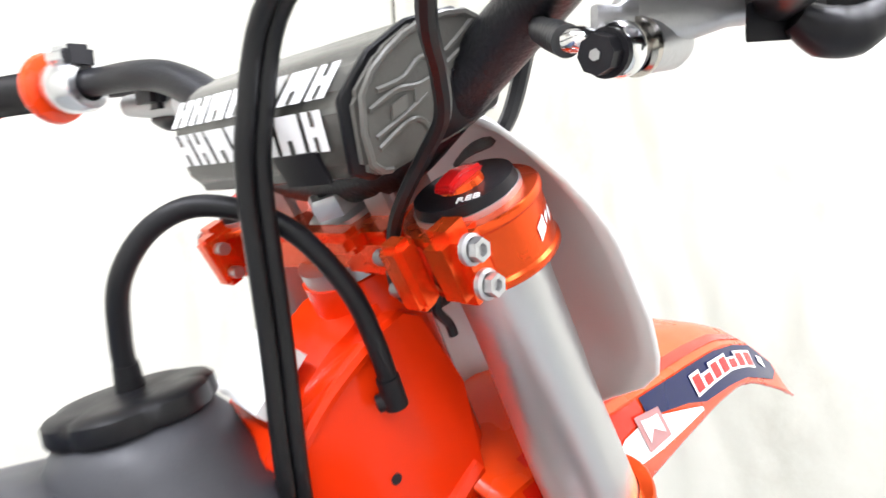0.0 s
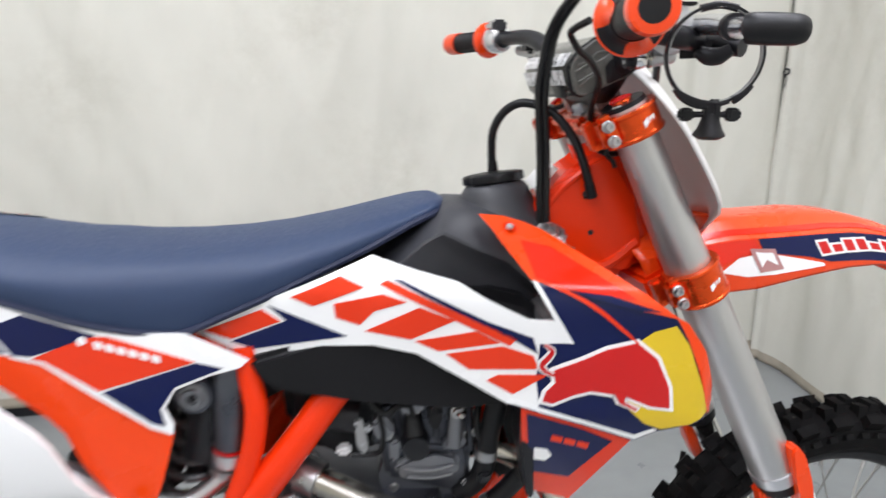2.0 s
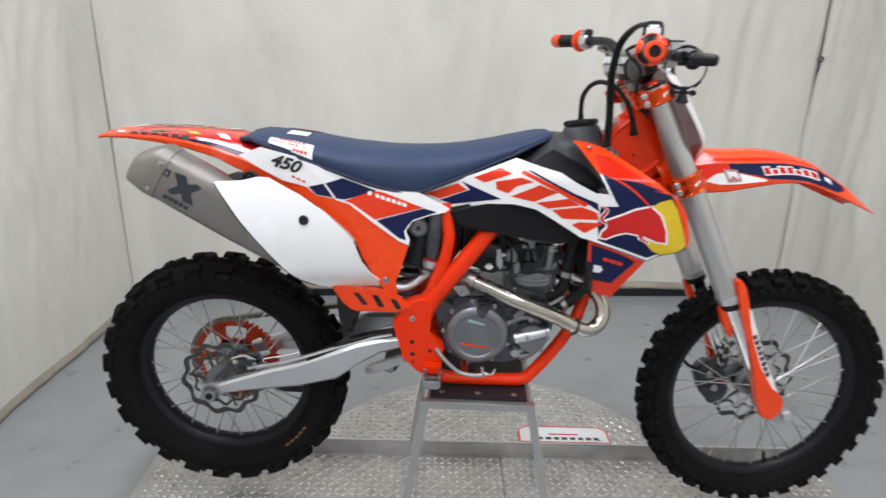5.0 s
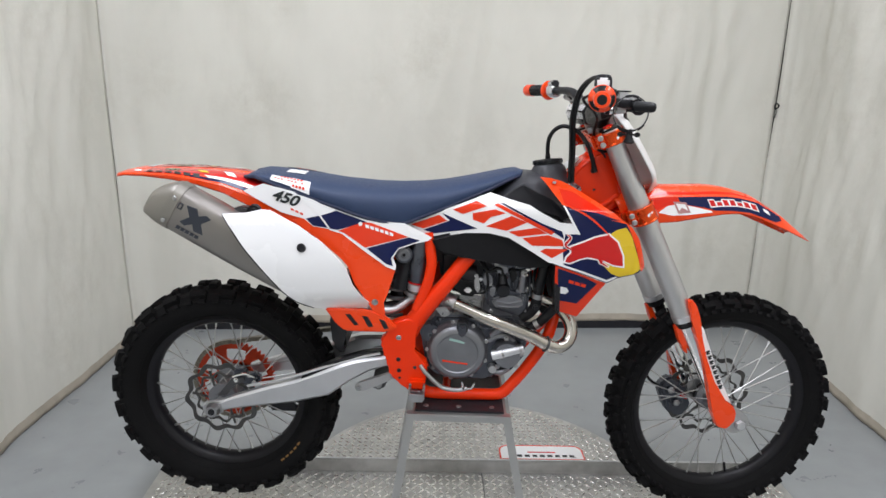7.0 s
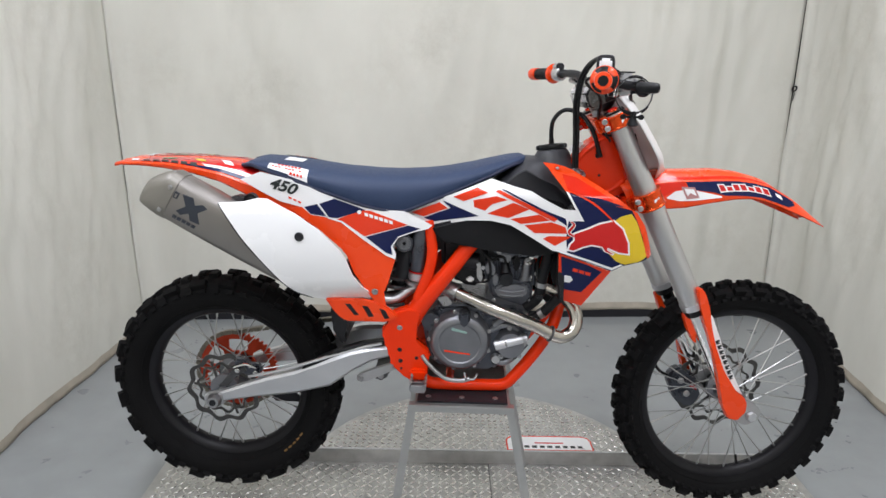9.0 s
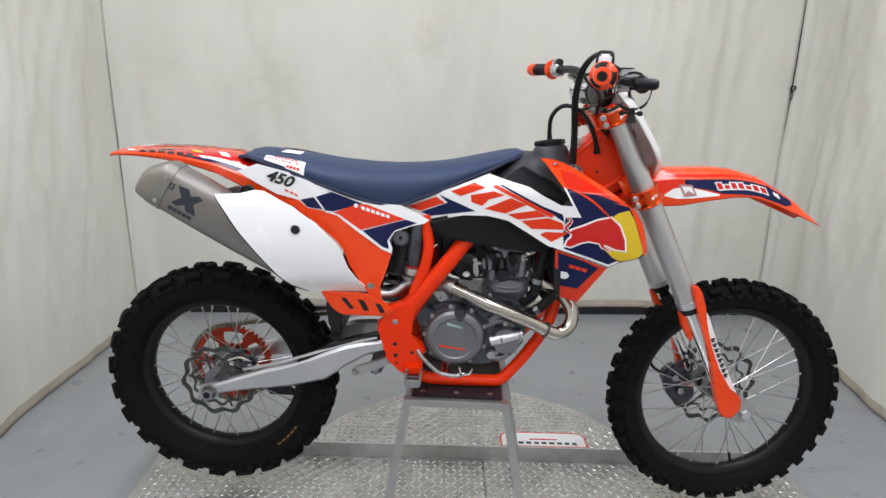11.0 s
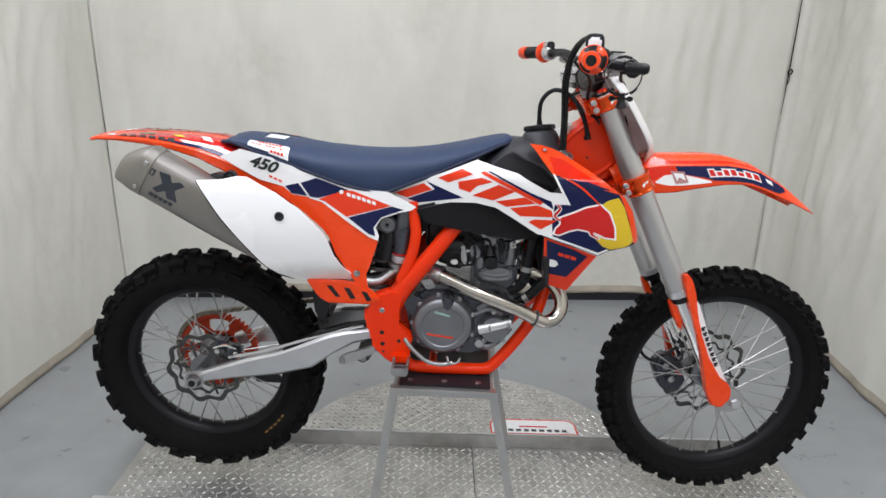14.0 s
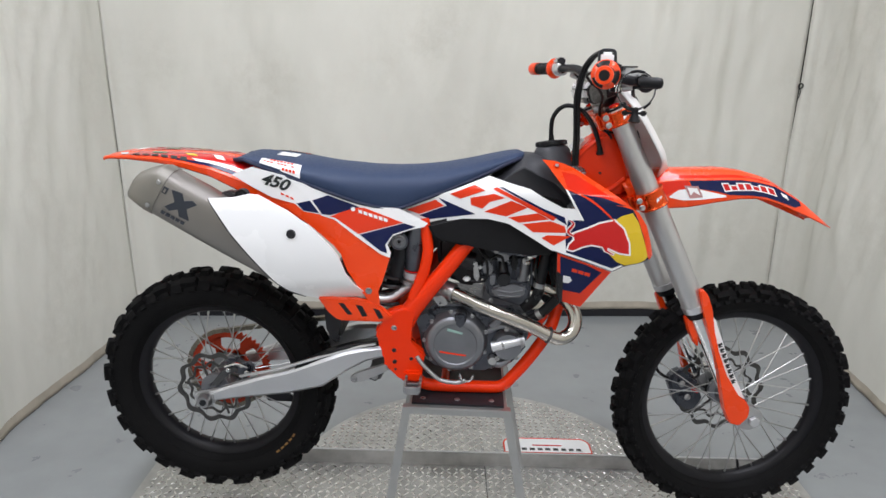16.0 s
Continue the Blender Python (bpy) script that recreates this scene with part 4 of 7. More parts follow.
# lower radiator guard
rad_panel = pair("radiator_guard", [(0.180, 0.885), (0.252, 0.863), (0.310, 0.845), (0.251, 0.736), (0.202, 0.748), (0.187, 0.802)], lambda x, z: shroud_y(x, z) + 0.004, DECAL_ORANGE, "orange radiator guard with a navy field", 0, 0.004)
decals(rad_panel, "navy_field", [(0.187, 0.877), (0.253, 0.858), (0.289, 0.842), (0.246, 0.777), (0.198, 0.782)], lambda x, z: shroud_y(x, z) + 0.004, NAVY, 1)
for k in range(3):
    x = 0.219 + 0.0155 * k
    decals(rad_panel, "orange_bar", [(x, 0.8465 - 0.0035 * k), (x + 0.013, 0.8435 - 0.0035 * k), (x + 0.012, 0.8345 - 0.0035 * k), (x - 0.001, 0.8375 - 0.0035 * k)], lambda x, z: shroud_y(x, z) + 0.004, DECAL_ORANGE, 2)
decals(rad_panel, "white_mark", [(0.200, 0.824), (0.216, 0.822), (0.222, 0.812), (0.215, 0.803), (0.201, 0.804)], lambda x, z: shroud_y(x, z) + 0.004, WHITE, 2)
for s in (-1, 1):
    B("radiator", block(0.05, 0.09, 0.20, (0.235, s * 0.100, 0.890), 0.006), ALU, "aluminium radiator behind the shroud")
    B("radiator_louvre", prism([(0.184, 0.880), (0.194, 0.885), (0.199, 0.850), (0.203, 0.748), (0.194, 0.750), (0.182, 0.823)], s * 0.160, s * 0.105, 0.003), ENGINE_DARK)

# tail and side panels
whole_side = pair("side_panel", [(-0.499, 1.039), (-0.435, 1.021), (-0.371, 1.001), (-0.318, 0.985), (-0.264, 0.974), (-0.215, 0.972), (-0.163, 0.948), (-0.142, 0.937), (-0.152, 0.928), (-0.188, 0.919), (-0.23, 0.903), (-0.244, 0.88), (-0.235, 0.859), (-0.237, 0.846), (-0.261, 0.855), (-0.327, 0.9), (-0.379, 0.939), (-0.412, 0.948), (-0.441, 0.985)],
                  side_y, WHITE, "white side panel with navy and red fields")
decals(whole_side, "navy_field", [(-0.435, 0.986), (-0.395, 1.0), (-0.315, 0.973), (-0.39, 0.95), (-0.41, 0.952)], side_y, NAVY)
decals(whole_side, "red_field", [(-0.39, 0.947), (-0.328, 0.972), (-0.302, 0.971), (-0.205, 0.937), (-0.318, 0.905), (-0.375, 0.943)], side_y, DECAL_ORANGE)
decals(whole_side, "navy_field", [(-0.314, 0.903), (-0.203, 0.936), (-0.173, 0.928), (-0.23, 0.907), (-0.249, 0.88), (-0.244, 0.858), (-0.261, 0.863)], side_y, NAVY)
for k in range(6):
    x, z = -0.318 + 0.0128 * k, 0.9625 - 0.0037 * k
    decals(whole_side, "white_bar", [(x, z + 0.0045), (x + 0.0095, z + 0.002), (x + 0.0105, z - 0.0065), (x + 0.001, z - 0.004)], side_y, WHITE, 2)
decals(whole_side, "white_dot", [(-0.331 + 0.0055 * math.cos(a), 0.9675 + 0.0055 * math.sin(a)) for a in (math.pi / 5 * k for k in range(10))], side_y, WHITE, 2)
number_panel = pair("number_panel", [(-0.64, 1.044), (-0.588, 1.064), (-0.505, 1.045), (-0.441, 0.985), (-0.416, 0.951), (-0.457, 0.957), (-0.480, 0.976), (-0.538, 0.990), (-0.586, 1.014)], lambda x, z: side_y(x, z) + 0.001, WHITE, "white number panel on the tail")
decals(number_panel, "navy_field", [(-0.475, 0.977), (-0.441, 0.985), (-0.418, 0.954), (-0.457, 0.959)], lambda x, z: side_y(x, z) + 0.001, NAVY)
for k in range(3):
    x, z = -0.515 + 0.012 * k, 1.003 - 0.005 * k
    decals(number_panel, "red_bar", [(x, z), (x + 0.008, z - 0.003), (x + 0.009, z - 0.008), (x + 0.001, z - 0.005)], lambda x, z: side_y(x, z) + 0.001, DECAL_ORANGE)
pair("lower_side_panel", [(-0.511, 0.972), (-0.478, 0.977), (-0.457, 0.958), (-0.412, 0.949), (-0.379, 0.940), (-0.327, 0.901), (-0.261, 0.856), (-0.237, 0.846), (-0.257, 0.779), (-0.267, 0.755), (-0.262, 0.72), (-0.288, 0.722), (-0.325, 0.774), (-0.347, 0.807), (-0.364, 0.85), (-0.381, 0.871), (-0.435, 0.917)],
                  lambda x, z: side_y(x, z) + 0.002 + 0.03 * max(0.0, 0.93 - z), ORANGE, "orange lower side panel")
B("panel_screw", bolt(0.006, 0.005), BLACK, M=Matrix.Translation((-0.49, -0.137, 0.93)))

# rear fender: a shallow channel that narrows to the tip
FX = [-0.995, -0.975, -0.918, -0.845, -0.773, -0.70, -0.65, -0.596, -0.542, -0.487, -0.44, -0.41]
F_TOP = [1.074, 1.077, 1.081, 1.083, 1.083, 1.080, 1.073, 1.061, 1.046, 1.022, 0.995, 0.97]
F_CREASE = [1.070, 1.074, 1.078, 1.077, 1.069, 1.056, 1.041, 1.021, 0.999, 0.977, 0.954, 0.93]
F_LOW = [1.062, 1.067, 1.068, 1.063, 1.052, 1.033, 1.011, 0.988, 0.964, 0.941, 0.918, 0.89]
F_WIDE = [0.066, 0.074, 0.084, 0.092, 0.098, 0.104, 0.110, 0.115, 0.118, 0.120, 0.122, 0.123]


def fender_at(x, row):
    return float(np.interp(x, FX, row))


rings = []
for x in np.linspace(-0.995, -0.41, 56):
    t, c, l, w = (fender_at(x, r) for r in (F_TOP, F_CREASE, F_LOW, F_WIDE))
    half = [(-w * 0.97, l), (-w * 1.0, l + 0.004), (-w, c - 0.003), (-w * 0.97, c), (-w * 0.82, c + (t - c) * 0.55), (-w * 0.5, t - 0.002), (0, t)]
    rings.append([(x, y, z) for y, z in half + [(-y, z) for y, z in half[-2::-1]]])
tail = B("rear_fender", loft(rings, closed=False), ORANGE, "orange rear fender with red and navy sponsor graphics", angle=35)
solid = tail.modifiers.new("thickness", "SOLIDIFY")
solid.thickness, solid.offset = 0.003, -1


def fender_surface(v, lift=0.0012):
    """Turns (x, share of the half width from the middle outwards) into a place on the fender's right top face."""
    x, u = v
    t, c, w = (fender_at(x, r) for r in (F_TOP, F_CREASE, F_WIDE))
    z = float(np.interp(u, [0, 0.5, 0.82, 0.97], [t, t - 0.002, c + (t - c) * 0.55, c]))
    return Vector((x, -w * u, z + lift))


def fender_decal(name, x0, x1, u0, u1, mat, lift=0.0012, slant=0.0, n=8, label=""):
    for s in (1, -1):
        rows = []
        for k in range(n + 1):
            row = []
            for j in range(5):
                u = u0 + (u1 - u0) * j / 4
                p = fender_surface((x0 + (x1 - x0) * k / n + slant * j / 4, u), lift)
                row.append((p.x, p.y * s, p.z))
            rows.append(row)
        B(name, loft(rows, closed=False), mat, label, parent=tail)


fender_decal("red_graphic", -0.92, -0.60, 0.18, 0.93, RED, 0.0010, n=20)
fender_decal("navy_graphic", -0.79, -0.66, 0.88, 0.95, NAVY, 0.0016)
fender_decal("white_swoosh", -0.755, -0.62, 0.80, 0.88, WHITE, 0.0018, 0.015)
fender_decal("navy_swoosh", -0.70, -0.60, 0.89, 0.955, NAVY, 0.0022, 0.02)
for k in range(6):
    fender_decal("dark_bar", -0.915 + 0.026 * k, -0.897 + 0.026 * k, 0.74 + 0.01 * k, 0.90 + 0.008 * k, INK, 0.0022, 0.006, 3)
fender_decal("green_bar", -0.875, -0.835, 0.35, 0.5, GREEN, 0.0022)
fender_decal("yellow_bar", -0.79, -0.765, 0.40, 0.62, YELLOW, 0.0022, 0.02)
fender_decal("white_bar", -0.715, -0.69, 0.40, 0.65, WHITE, 0.0022, 0.02)
fender_decal("white_bar", -0.965, -0.945, 0.35, 0.85, WHITE, 0.0016, 0.02)

# the engine size written on the number panel
for s in (-1, 1):
    cu = bpy.data.curves.new("size_number", "FONT")
    cu.body, cu.size, cu.align_x, cu.align_y, cu.shear, cu.extrude, cu.offset = "450", 0.0400, "CENTER", "CENTER", 0.30, 0.0006, 0.0012
    ob = new("size_number", cu)
    ob.data.materials.append(INK)
    ob.parent = number_panel[0 if s < 0 else 1]
    x, z = -0.530, 1.0285
    y = side_y(x, z) - 0.001
    X = Vector((0.962, -0.0, -0.272)).normalized() if s < 0 else Vector((-0.962, 0, 0.272)).normalized()
    Y = Vector((0.295, 0.03, 0.955)).normalized()
    Y = (Y - X * Y.dot(X)).normalized()
    Zv = X.cross(Y)
    m = Matrix((X * 1.14, Y, Zv)).transposed().to_4x4()
    m.translation = Vector((x, y if s < 0 else -y, z)) - bike.location
    ob.matrix_basis = m
    tagged(ob, "black slanted numerals")

# ---- exhaust ----
AX, UP, SIDE = Vector((0.86, 0.10, -0.51)).normalized(), Vector((0.51, 0, 0.86)).normalized(), Vector((0, 1, 0))
M0 = Vector((-0.808, -0.174, 1.010))


def muffler_ring(s, h, w, u=0.0, n=32, power=3.0):
    """A rounded section across the silencer; u shifts it up or down."""
    return oval(M0 + AX * s + UP * u, UP, SIDE, h, w, n, power)


silencer = B("silencer", loft([muffler_ring(0.0, 0.0615, 0.0455, 0.010), muffler_ring(0.10, 0.0640, 0.048, 0.009), muffler_ring(0.22, 0.0640, 0.048, 0.006), muffler_ring(0.34, 0.060, 0.045, 0.001), muffler_ring(0.40, 0.052, 0.040, -0.004), muffler_ring(0.455, 0.030, 0.026, -0.012)]), TITAN, "brushed titanium silencer with a tapered end cap", angle=45)
end_cap = B("end_cap", loft([muffler_ring(0.004, 0.0625, 0.0475, 0.0105), muffler_ring(-0.008, 0.0605, 0.0468, 0.0080), muffler_ring(-0.024, 0.0520, 0.0435, 0.0030), muffler_ring(-0.036, 0.0440, 0.0395, -0.0030), muffler_ring(-0.044, 0.0370, 0.0350, -0.0075), muffler_ring(-0.0475, 0.0300, 0.0295, -0.0100), muffler_ring(-0.0470, 0.0240, 0.0245, -0.0110), muffler_ring(-0.040, 0.0225, 0.0230, -0.0110), muffler_ring(-0.020, 0.0215, 0.0220, -0.0090)]), TITAN_CAP, "bead-blasted silencer end cap", angle=45)
B("outlet", loft([muffler_ring(-0.0400, 0.0224, 0.0229, -0.0110), muffler_ring(-0.0385, 0.0100, 0.0110, -0.0110)]), ENGINE_DARK, parent=end_cap)
B("end_band", loft([muffler_ring(0.0, 0.0632, 0.0486, 0.010), muffler_ring(0.024, 0.0638, 0.0492, 0.010)]), TITAN_CAP, parent=silencer)
for u in (-0.035, 0.03):
    B("rivet", lathe([(0, -0.003), (0.005, -0.002), (0.006, 0), (0, 0)], 12), STEEL, parent=silencer, M=Matrix.Translation(M0 + AX * 0.012 + UP * (u + 0.010) + SIDE * -0.0485))


def on_silencer(poly, mat, name, lift=0.0012):
    bm = bmesh.new()
    a = [bm.verts.new(M0 + AX * s + UP * (u + 0.009) + SIDE * (-0.0478 - lift)) for s, u in poly]
    b = [bm.verts.new(v.co + SIDE * 0.006) for v in a]
    bm.faces.new(a)
    for k in range(len(a)):
        bm.faces.new((a[k], b[k], b[(k + 1) % len(a)], a[(k + 1) % len(a)]))
    B(name, bm, mat, parent=silencer, smooth=False)


EMBLEM = material("slate_ink", (0.030, 0.036, 0.050), 0.4, 0, 0.05, 12)
on_silencer([(0.046, 0.030), (0.070, 0.034), (0.082, 0.019), (0.098, 0.030), (0.112, 0.026), (0.096, 0.004), (0.112, -0.020), (0.088, -0.022), (0.078, -0.007), (0.062, -0.020), (0.048, -0.016), (0.064, 0.006)], EMBLEM, "dark_emblem")
for k in range(5):
    on_silencer([(0.046 + 0.0125 * k, -0.029), (0.0555 + 0.0125 * k, -0.029), (0.0555 + 0.0125 * k, -0.036), (0.046 + 0.0125 * k, -0.036)], EMBLEM, "lettering_bar")
on_silencer([(0.027, 0.028), (0.038, 0.028), (0.038, 0.012), (0.027, 0.012)], EMBLEM, "small_badge")
on_silencer([(0.030, 0.025), (0.035, 0.025), (0.035, 0.015), (0.030, 0.015)], TITAN, "badge_core", 0.0018)


def guard_y(x, z):
    k = -0.37 - x
    run = 0.5 * (k + math.sqrt(k * k + 0.0016))
    return -0.150 - 0.25 * run + 9.0 * max(0.0, z - 0.975) ** 2 + 0.5 * max(0.0, 0.78 - z) - 0.020 * math.sin(min(1.0, max(0.0, (z - 0.74) / 0.26)) * math.pi) + 0.03 * max(0.0, 0.800 - 0.42 * (x + 0.36) - z)


shield = B("heat_shield", sheet([(-0.663, 1.002), (-0.608, 1.003), (-0.575, 1.010), (-0.552, 1.008), (-0.483, 0.971), (-0.426, 0.928), (-0.377, 0.877), (-0.362, 0.854), (-0.346, 0.809), (-0.324, 0.775), (-0.289, 0.736), (-0.420, 0.729), (-0.455, 0.738), (-0.490, 0.760), (-0.522, 0.797), (-0.552, 0.838), (-0.582, 0.880), (-0.612, 0.922), (-0.640, 0.967)], guard_y, 0.0, 0.006, 0.02), GUARD_WHITE, "white plastic heat shield over the silencer", angle=50)
B("shield_grommet", lathe([(0, -0.003), (0.007, -0.003), (0.0105, -0.004), (0.012, 0.0), (0, 0)], 20), BLACK, parent=shield, M=Matrix.Translation((-0.473, guard_y(-0.473, 0.915) - 0.001, 0.915)))
B("shield_edge", tube([(x, guard_y(x, z) + 0.004, z) for x, z in ((-0.663, 1.0), (-0.641, 0.966), (-0.613, 0.921), (-0.583, 0.879), (-0.553, 0.837), (-0.523, 0.796), (-0.491, 0.759), (-0.455, 0.737))], 0.003, 6), ENGINE_DARK, parent=shield)
B("silencer_bracket", prism([(-0.66, 1.002), (-0.63, 1.010), (-0.595, 1.000), (-0.60, 0.985), (-0.64, 0.99)], -0.155, -0.125, 0.005), DARK_STEEL, "dark metal silencer bracket")
B("bracket_grommet", lathe([(0, -0.008), (0.008, -0.008), (0.010, -0.006), (0.017, -0.006), (0.018, 0.01), (0, 0.01)], 20), RUBBER, M=Matrix.Translation((-0.602, -0.155, 0.998)))
B("mid_pipe", tube([(-0.085, -0.085, 0.742), (-0.13, -0.072, 0.752), (-0.19, -0.07, 0.748), (-0.245, -0.085, 0.717), (-0.30, -0.10, 0.727), (-0.36, -0.118, 0.772), (-0.43, -0.135, 0.81)], [0.0185, 0.0165, 0.0135, 0.0125, 0.0135, 0.018, 0.022], 18), ALU_BRIGHT, "brushed steel mid pipe")
B("header_pipe", tube([(-0.095, -0.085, 0.748), (-0.04, -0.105, 0.732), (0.019, -0.122, 0.711), (0.08, -0.125, 0.689), (0.133, -0.125, 0.669), (0.178, -0.122, 0.645), (0.212, -0.116, 0.634), (0.240, -0.105, 0.646), (0.252, -0.09, 0.675), (0.240, -0.07, 0.708), (0.205, -0.05, 0.735), (0.165, -0.04, 0.75), (0.13, -0.04, 0.755)], 0.0186, 24), PIPE, "polished stainless header pipe")
B("pipe_clamp", tube([(-0.098, -0.083, 0.749), (-0.072, -0.094, 0.742)], 0.0245, 20, 1), STEEL)
B("pipe_weld", tube([(0.178, -0.122, 0.645), (0.182, -0.1215, 0.6435)], 0.0225, 20, 1), DARK_STEEL)
B("pipe_bracket", prism([(-0.128, 0.738), (-0.10, 0.745), (-0.085, 0.722), (-0.108, 0.712)], -0.128, -0.118, 0.003), STEEL)

# ---- engine ----
B("crankcase", prism([(-0.17, 0.66), (-0.15, 0.55), (-0.11, 0.517), (0.03, 0.515), (0.085, 0.55), (0.125, 0.60), (0.135, 0.65), (0.10, 0.70), (-0.02, 0.705), (-0.12, 0.71)], -0.095, 0.105, 0.012, 2), ENGINE, "grey cast engine cases")
CLUTCH = Matrix.Translation((-0.064, -0.09, 0.611))
cover = B("clutch_cover", lathe([(0.086, 0.0), (0.086, -0.012), (0.082, -0.020), (0.079, -0.024), (0.077, -0.036), (0.066, -0.043), (0.058, -0.0445), (0.055, -0.042), (0.030, -0.0435), (0, -0.044)], 56), ENGINE_LIGHT, "round grey clutch cover", M=CLUTCH)
B("cover_ring", lathe([(0.0765, -0.0375), (0.074, -0.041), (0.0665, -0.0442), (0.058, -0.0448), (0.058, -0.043), (0.066, -0.042), (0.075, -0.036)], 56, True), ENGINE_LIGHT, parent=cover, M=CLUTCH)
for k in range(9):
    a = radians(20 + 40 * k)
    B("cover_bolt", bolt(0.0045, 0.006), STEEL, parent=cover, M=CLUTCH @ Matrix.Translation((0.084 * math.cos(a), -0.018, 0.084 * math.sin(a))))
B("pale_bar", prism([(-0.086, 0.657), (-0.045, 0.646), (-0.046, 0.641), (-0.087, 0.650)], -0.1345, -0.1325), material("pale_green_ink", (0.30, 0.46, 0.42), 0.4), parent=cover, smooth=False)
B("orange_bar", prism([(-0.105, 0.592), (-0.035, 0.583), (-0.035, 0.579), (-0.105, 0.587)], -0.1345, -0.1325), DECAL_ORANGE, parent=cover, smooth=False)
B("oil_filler", tube([(-0.052, -0.10, 0.685), (-0.052, -0.135, 0.685)], [0.018, 0.015], 14, 1), ENGINE_DARK, "black oil filler plug")
B("filler_tongue", prism([(-0.068, 0.70), (-0.038, 0.70), (-0.038, 0.668), (-0.053, 0.655), (-0.068, 0.668)], -0.136, -0.122, 0.004), ENGINE, parent=cover)
B("water_pump", tube([(0.075, -0.085, 0.605), (0.075, -0.125, 0.605)], [0.044, 0.036], 24, 1), ENGINE_LIGHT, "cast water pump housing")
B("pump_outlet", tube([(0.034, -0.118, 0.603), (0.075, -0.122, 0.616), (0.118, -0.118, 0.628)], [0.0145, 0.0125, 0.0115], 16), ALU_BRIGHT)
B("pump_outlet_collar", tube([(0.106, -0.119, 0.6245), (0.113, -0.1185, 0.6265)], 0.0142, 16, 1), STEEL)
B("pump_outlet_collar", tube([(0.060, -0.1205, 0.6115), (0.066, -0.121, 0.6133)], 0.0148, 16, 1), STEEL)
for x, z in ((0.05, 0.57), (0.10, 0.575), (0.112, 0.61), (0.07, 0.655), (0.03, 0.66)):
    B("case_bolt", bolt(0.005, 0.007), STEEL, M=Matrix.Translation((x, -0.118 if x > 0.04 else -0.098, z)))
B("case_rib", tube([(0.0, -0.096, 0.69), (0.05, -0.1, 0.675), (0.09, -0.1, 0.66)], 0.009, 8), ENGINE)
B("case_rib", tube([(0.03, -0.098, 0.535), (0.08, -0.1, 0.555), (0.12, -0.09, 0.6)], 0.008, 8), ENGINE)
B("filter_cover", tube([(-0.142, -0.085, 0.66), (-0.142, -0.108, 0.66)], [0.03, 0.026], 20, 1), ENGINE)
B("kick_bolt", bolt(0.008, 0.008), STEEL, M=Matrix.Translation((-0.101, -0.122, 0.727)))
TILT = Matrix.Translation((0.068, 0, 0.69)) @ Matrix.Rotation(radians(-6), 4, "Y")
cyl = B("cylinder", prism([(-0.062, -0.02), (0.066, -0.02), (0.070, 0.03), (0.064, 0.085), (-0.052, 0.085), (-0.060, 0.04)], -0.062, 0.062, 0.010, 3), ENGINE_LIGHT, "grey cast cylinder", M=TILT)
B("cylinder_head", prism([(-0.058, 0.082), (0.072, 0.082), (0.074, 0.110), (0.064, 0.150), (-0.050, 0.150), (-0.060, 0.112)], -0.068, 0.068, 0.008, 3), ENGINE, "grey cast cylinder head", M=TILT)
B("cam_cover", prism([(-0.056, 0.0), (0.070, 0.0), (0.066, 0.032), (0.040, 0.044), (-0.034, 0.044), (-0.052, 0.03)], -0.066, 0.066, 0.008), ENGINE_DARK, "dark cam cover", M=TILT @ Matrix.Translation((0, 0, 0.145)))
B("head_casting", prism([(0.026, 0.756), (0.050, 0.768), (0.082, 0.764), (0.113, 0.770), (0.118, 0.750), (0.110, 0.733), (0.047, 0.728), (0.030, 0.738)], -0.088, -0.060, 0.006, 3), ENGINE_LIGHT, "pale ribbed head casting")
B("casting_rib", tube([(0.040, -0.089, 0.752), (0.075, -0.090, 0.748), (0.108, -0.089, 0.755)], 0.0035, 8), ENGINE_LIGHT)
B("casting_rib", tube([(0.045, -0.088, 0.738), (0.078, -0.089, 0.736), (0.106, -0.088, 0.741)], 0.003, 8), ENGINE_LIGHT)
B("stud_boss", tube([(0.108, -0.080, 0.780), (0.112, -0.080, 0.835)], [0.012, 0.0105], 16, 1), ENGINE_LIGHT, parent=cyl)
B("head_bolt", bolt(0.0075, 0.008), ALU, parent=cyl, M=Matrix.Translation((0.113, -0.090, 0.836)))
B("boss_foot", prism([(0.092, 0.776), (0.126, 0.780), (0.122, 0.796), (0.098, 0.794)], -0.088, -0.066, 0.004), ENGINE_LIGHT, parent=cyl)
B("head_plug", tube([(0.056, -0.064, 0.784), (0.057, -0.092, 0.782)], [0.021, 0.018], 20, 1), ENGINE_DARK, "dark round cover on the head")
B("plug_neck", tube([(0.053, -0.075, 0.826), (0.055, -0.085, 0.800)], [0.011, 0.015], 14, 1), RUBBER)
B("head_edge", prism([(0.018, 0.866), (0.074, 0.868), (0.142, 0.858), (0.146, 0.840), (0.120, 0.846), (0.070, 0.852), (0.026, 0.848)], -0.082, -0.062, 0.004), ENGINE, "cast edge of the cam cover")
for x, z in ((0.035, 0.858), (0.088, 0.858), (0.134, 0.850), (0.138, 0.800), (0.020, 0.800), (0.026, 0.720), (0.125, 0.722)):
    B("head_bolt", bolt(0.0048, 0.006), STEEL, parent=cyl, M=Matrix.Translation((x, -0.083, z)))
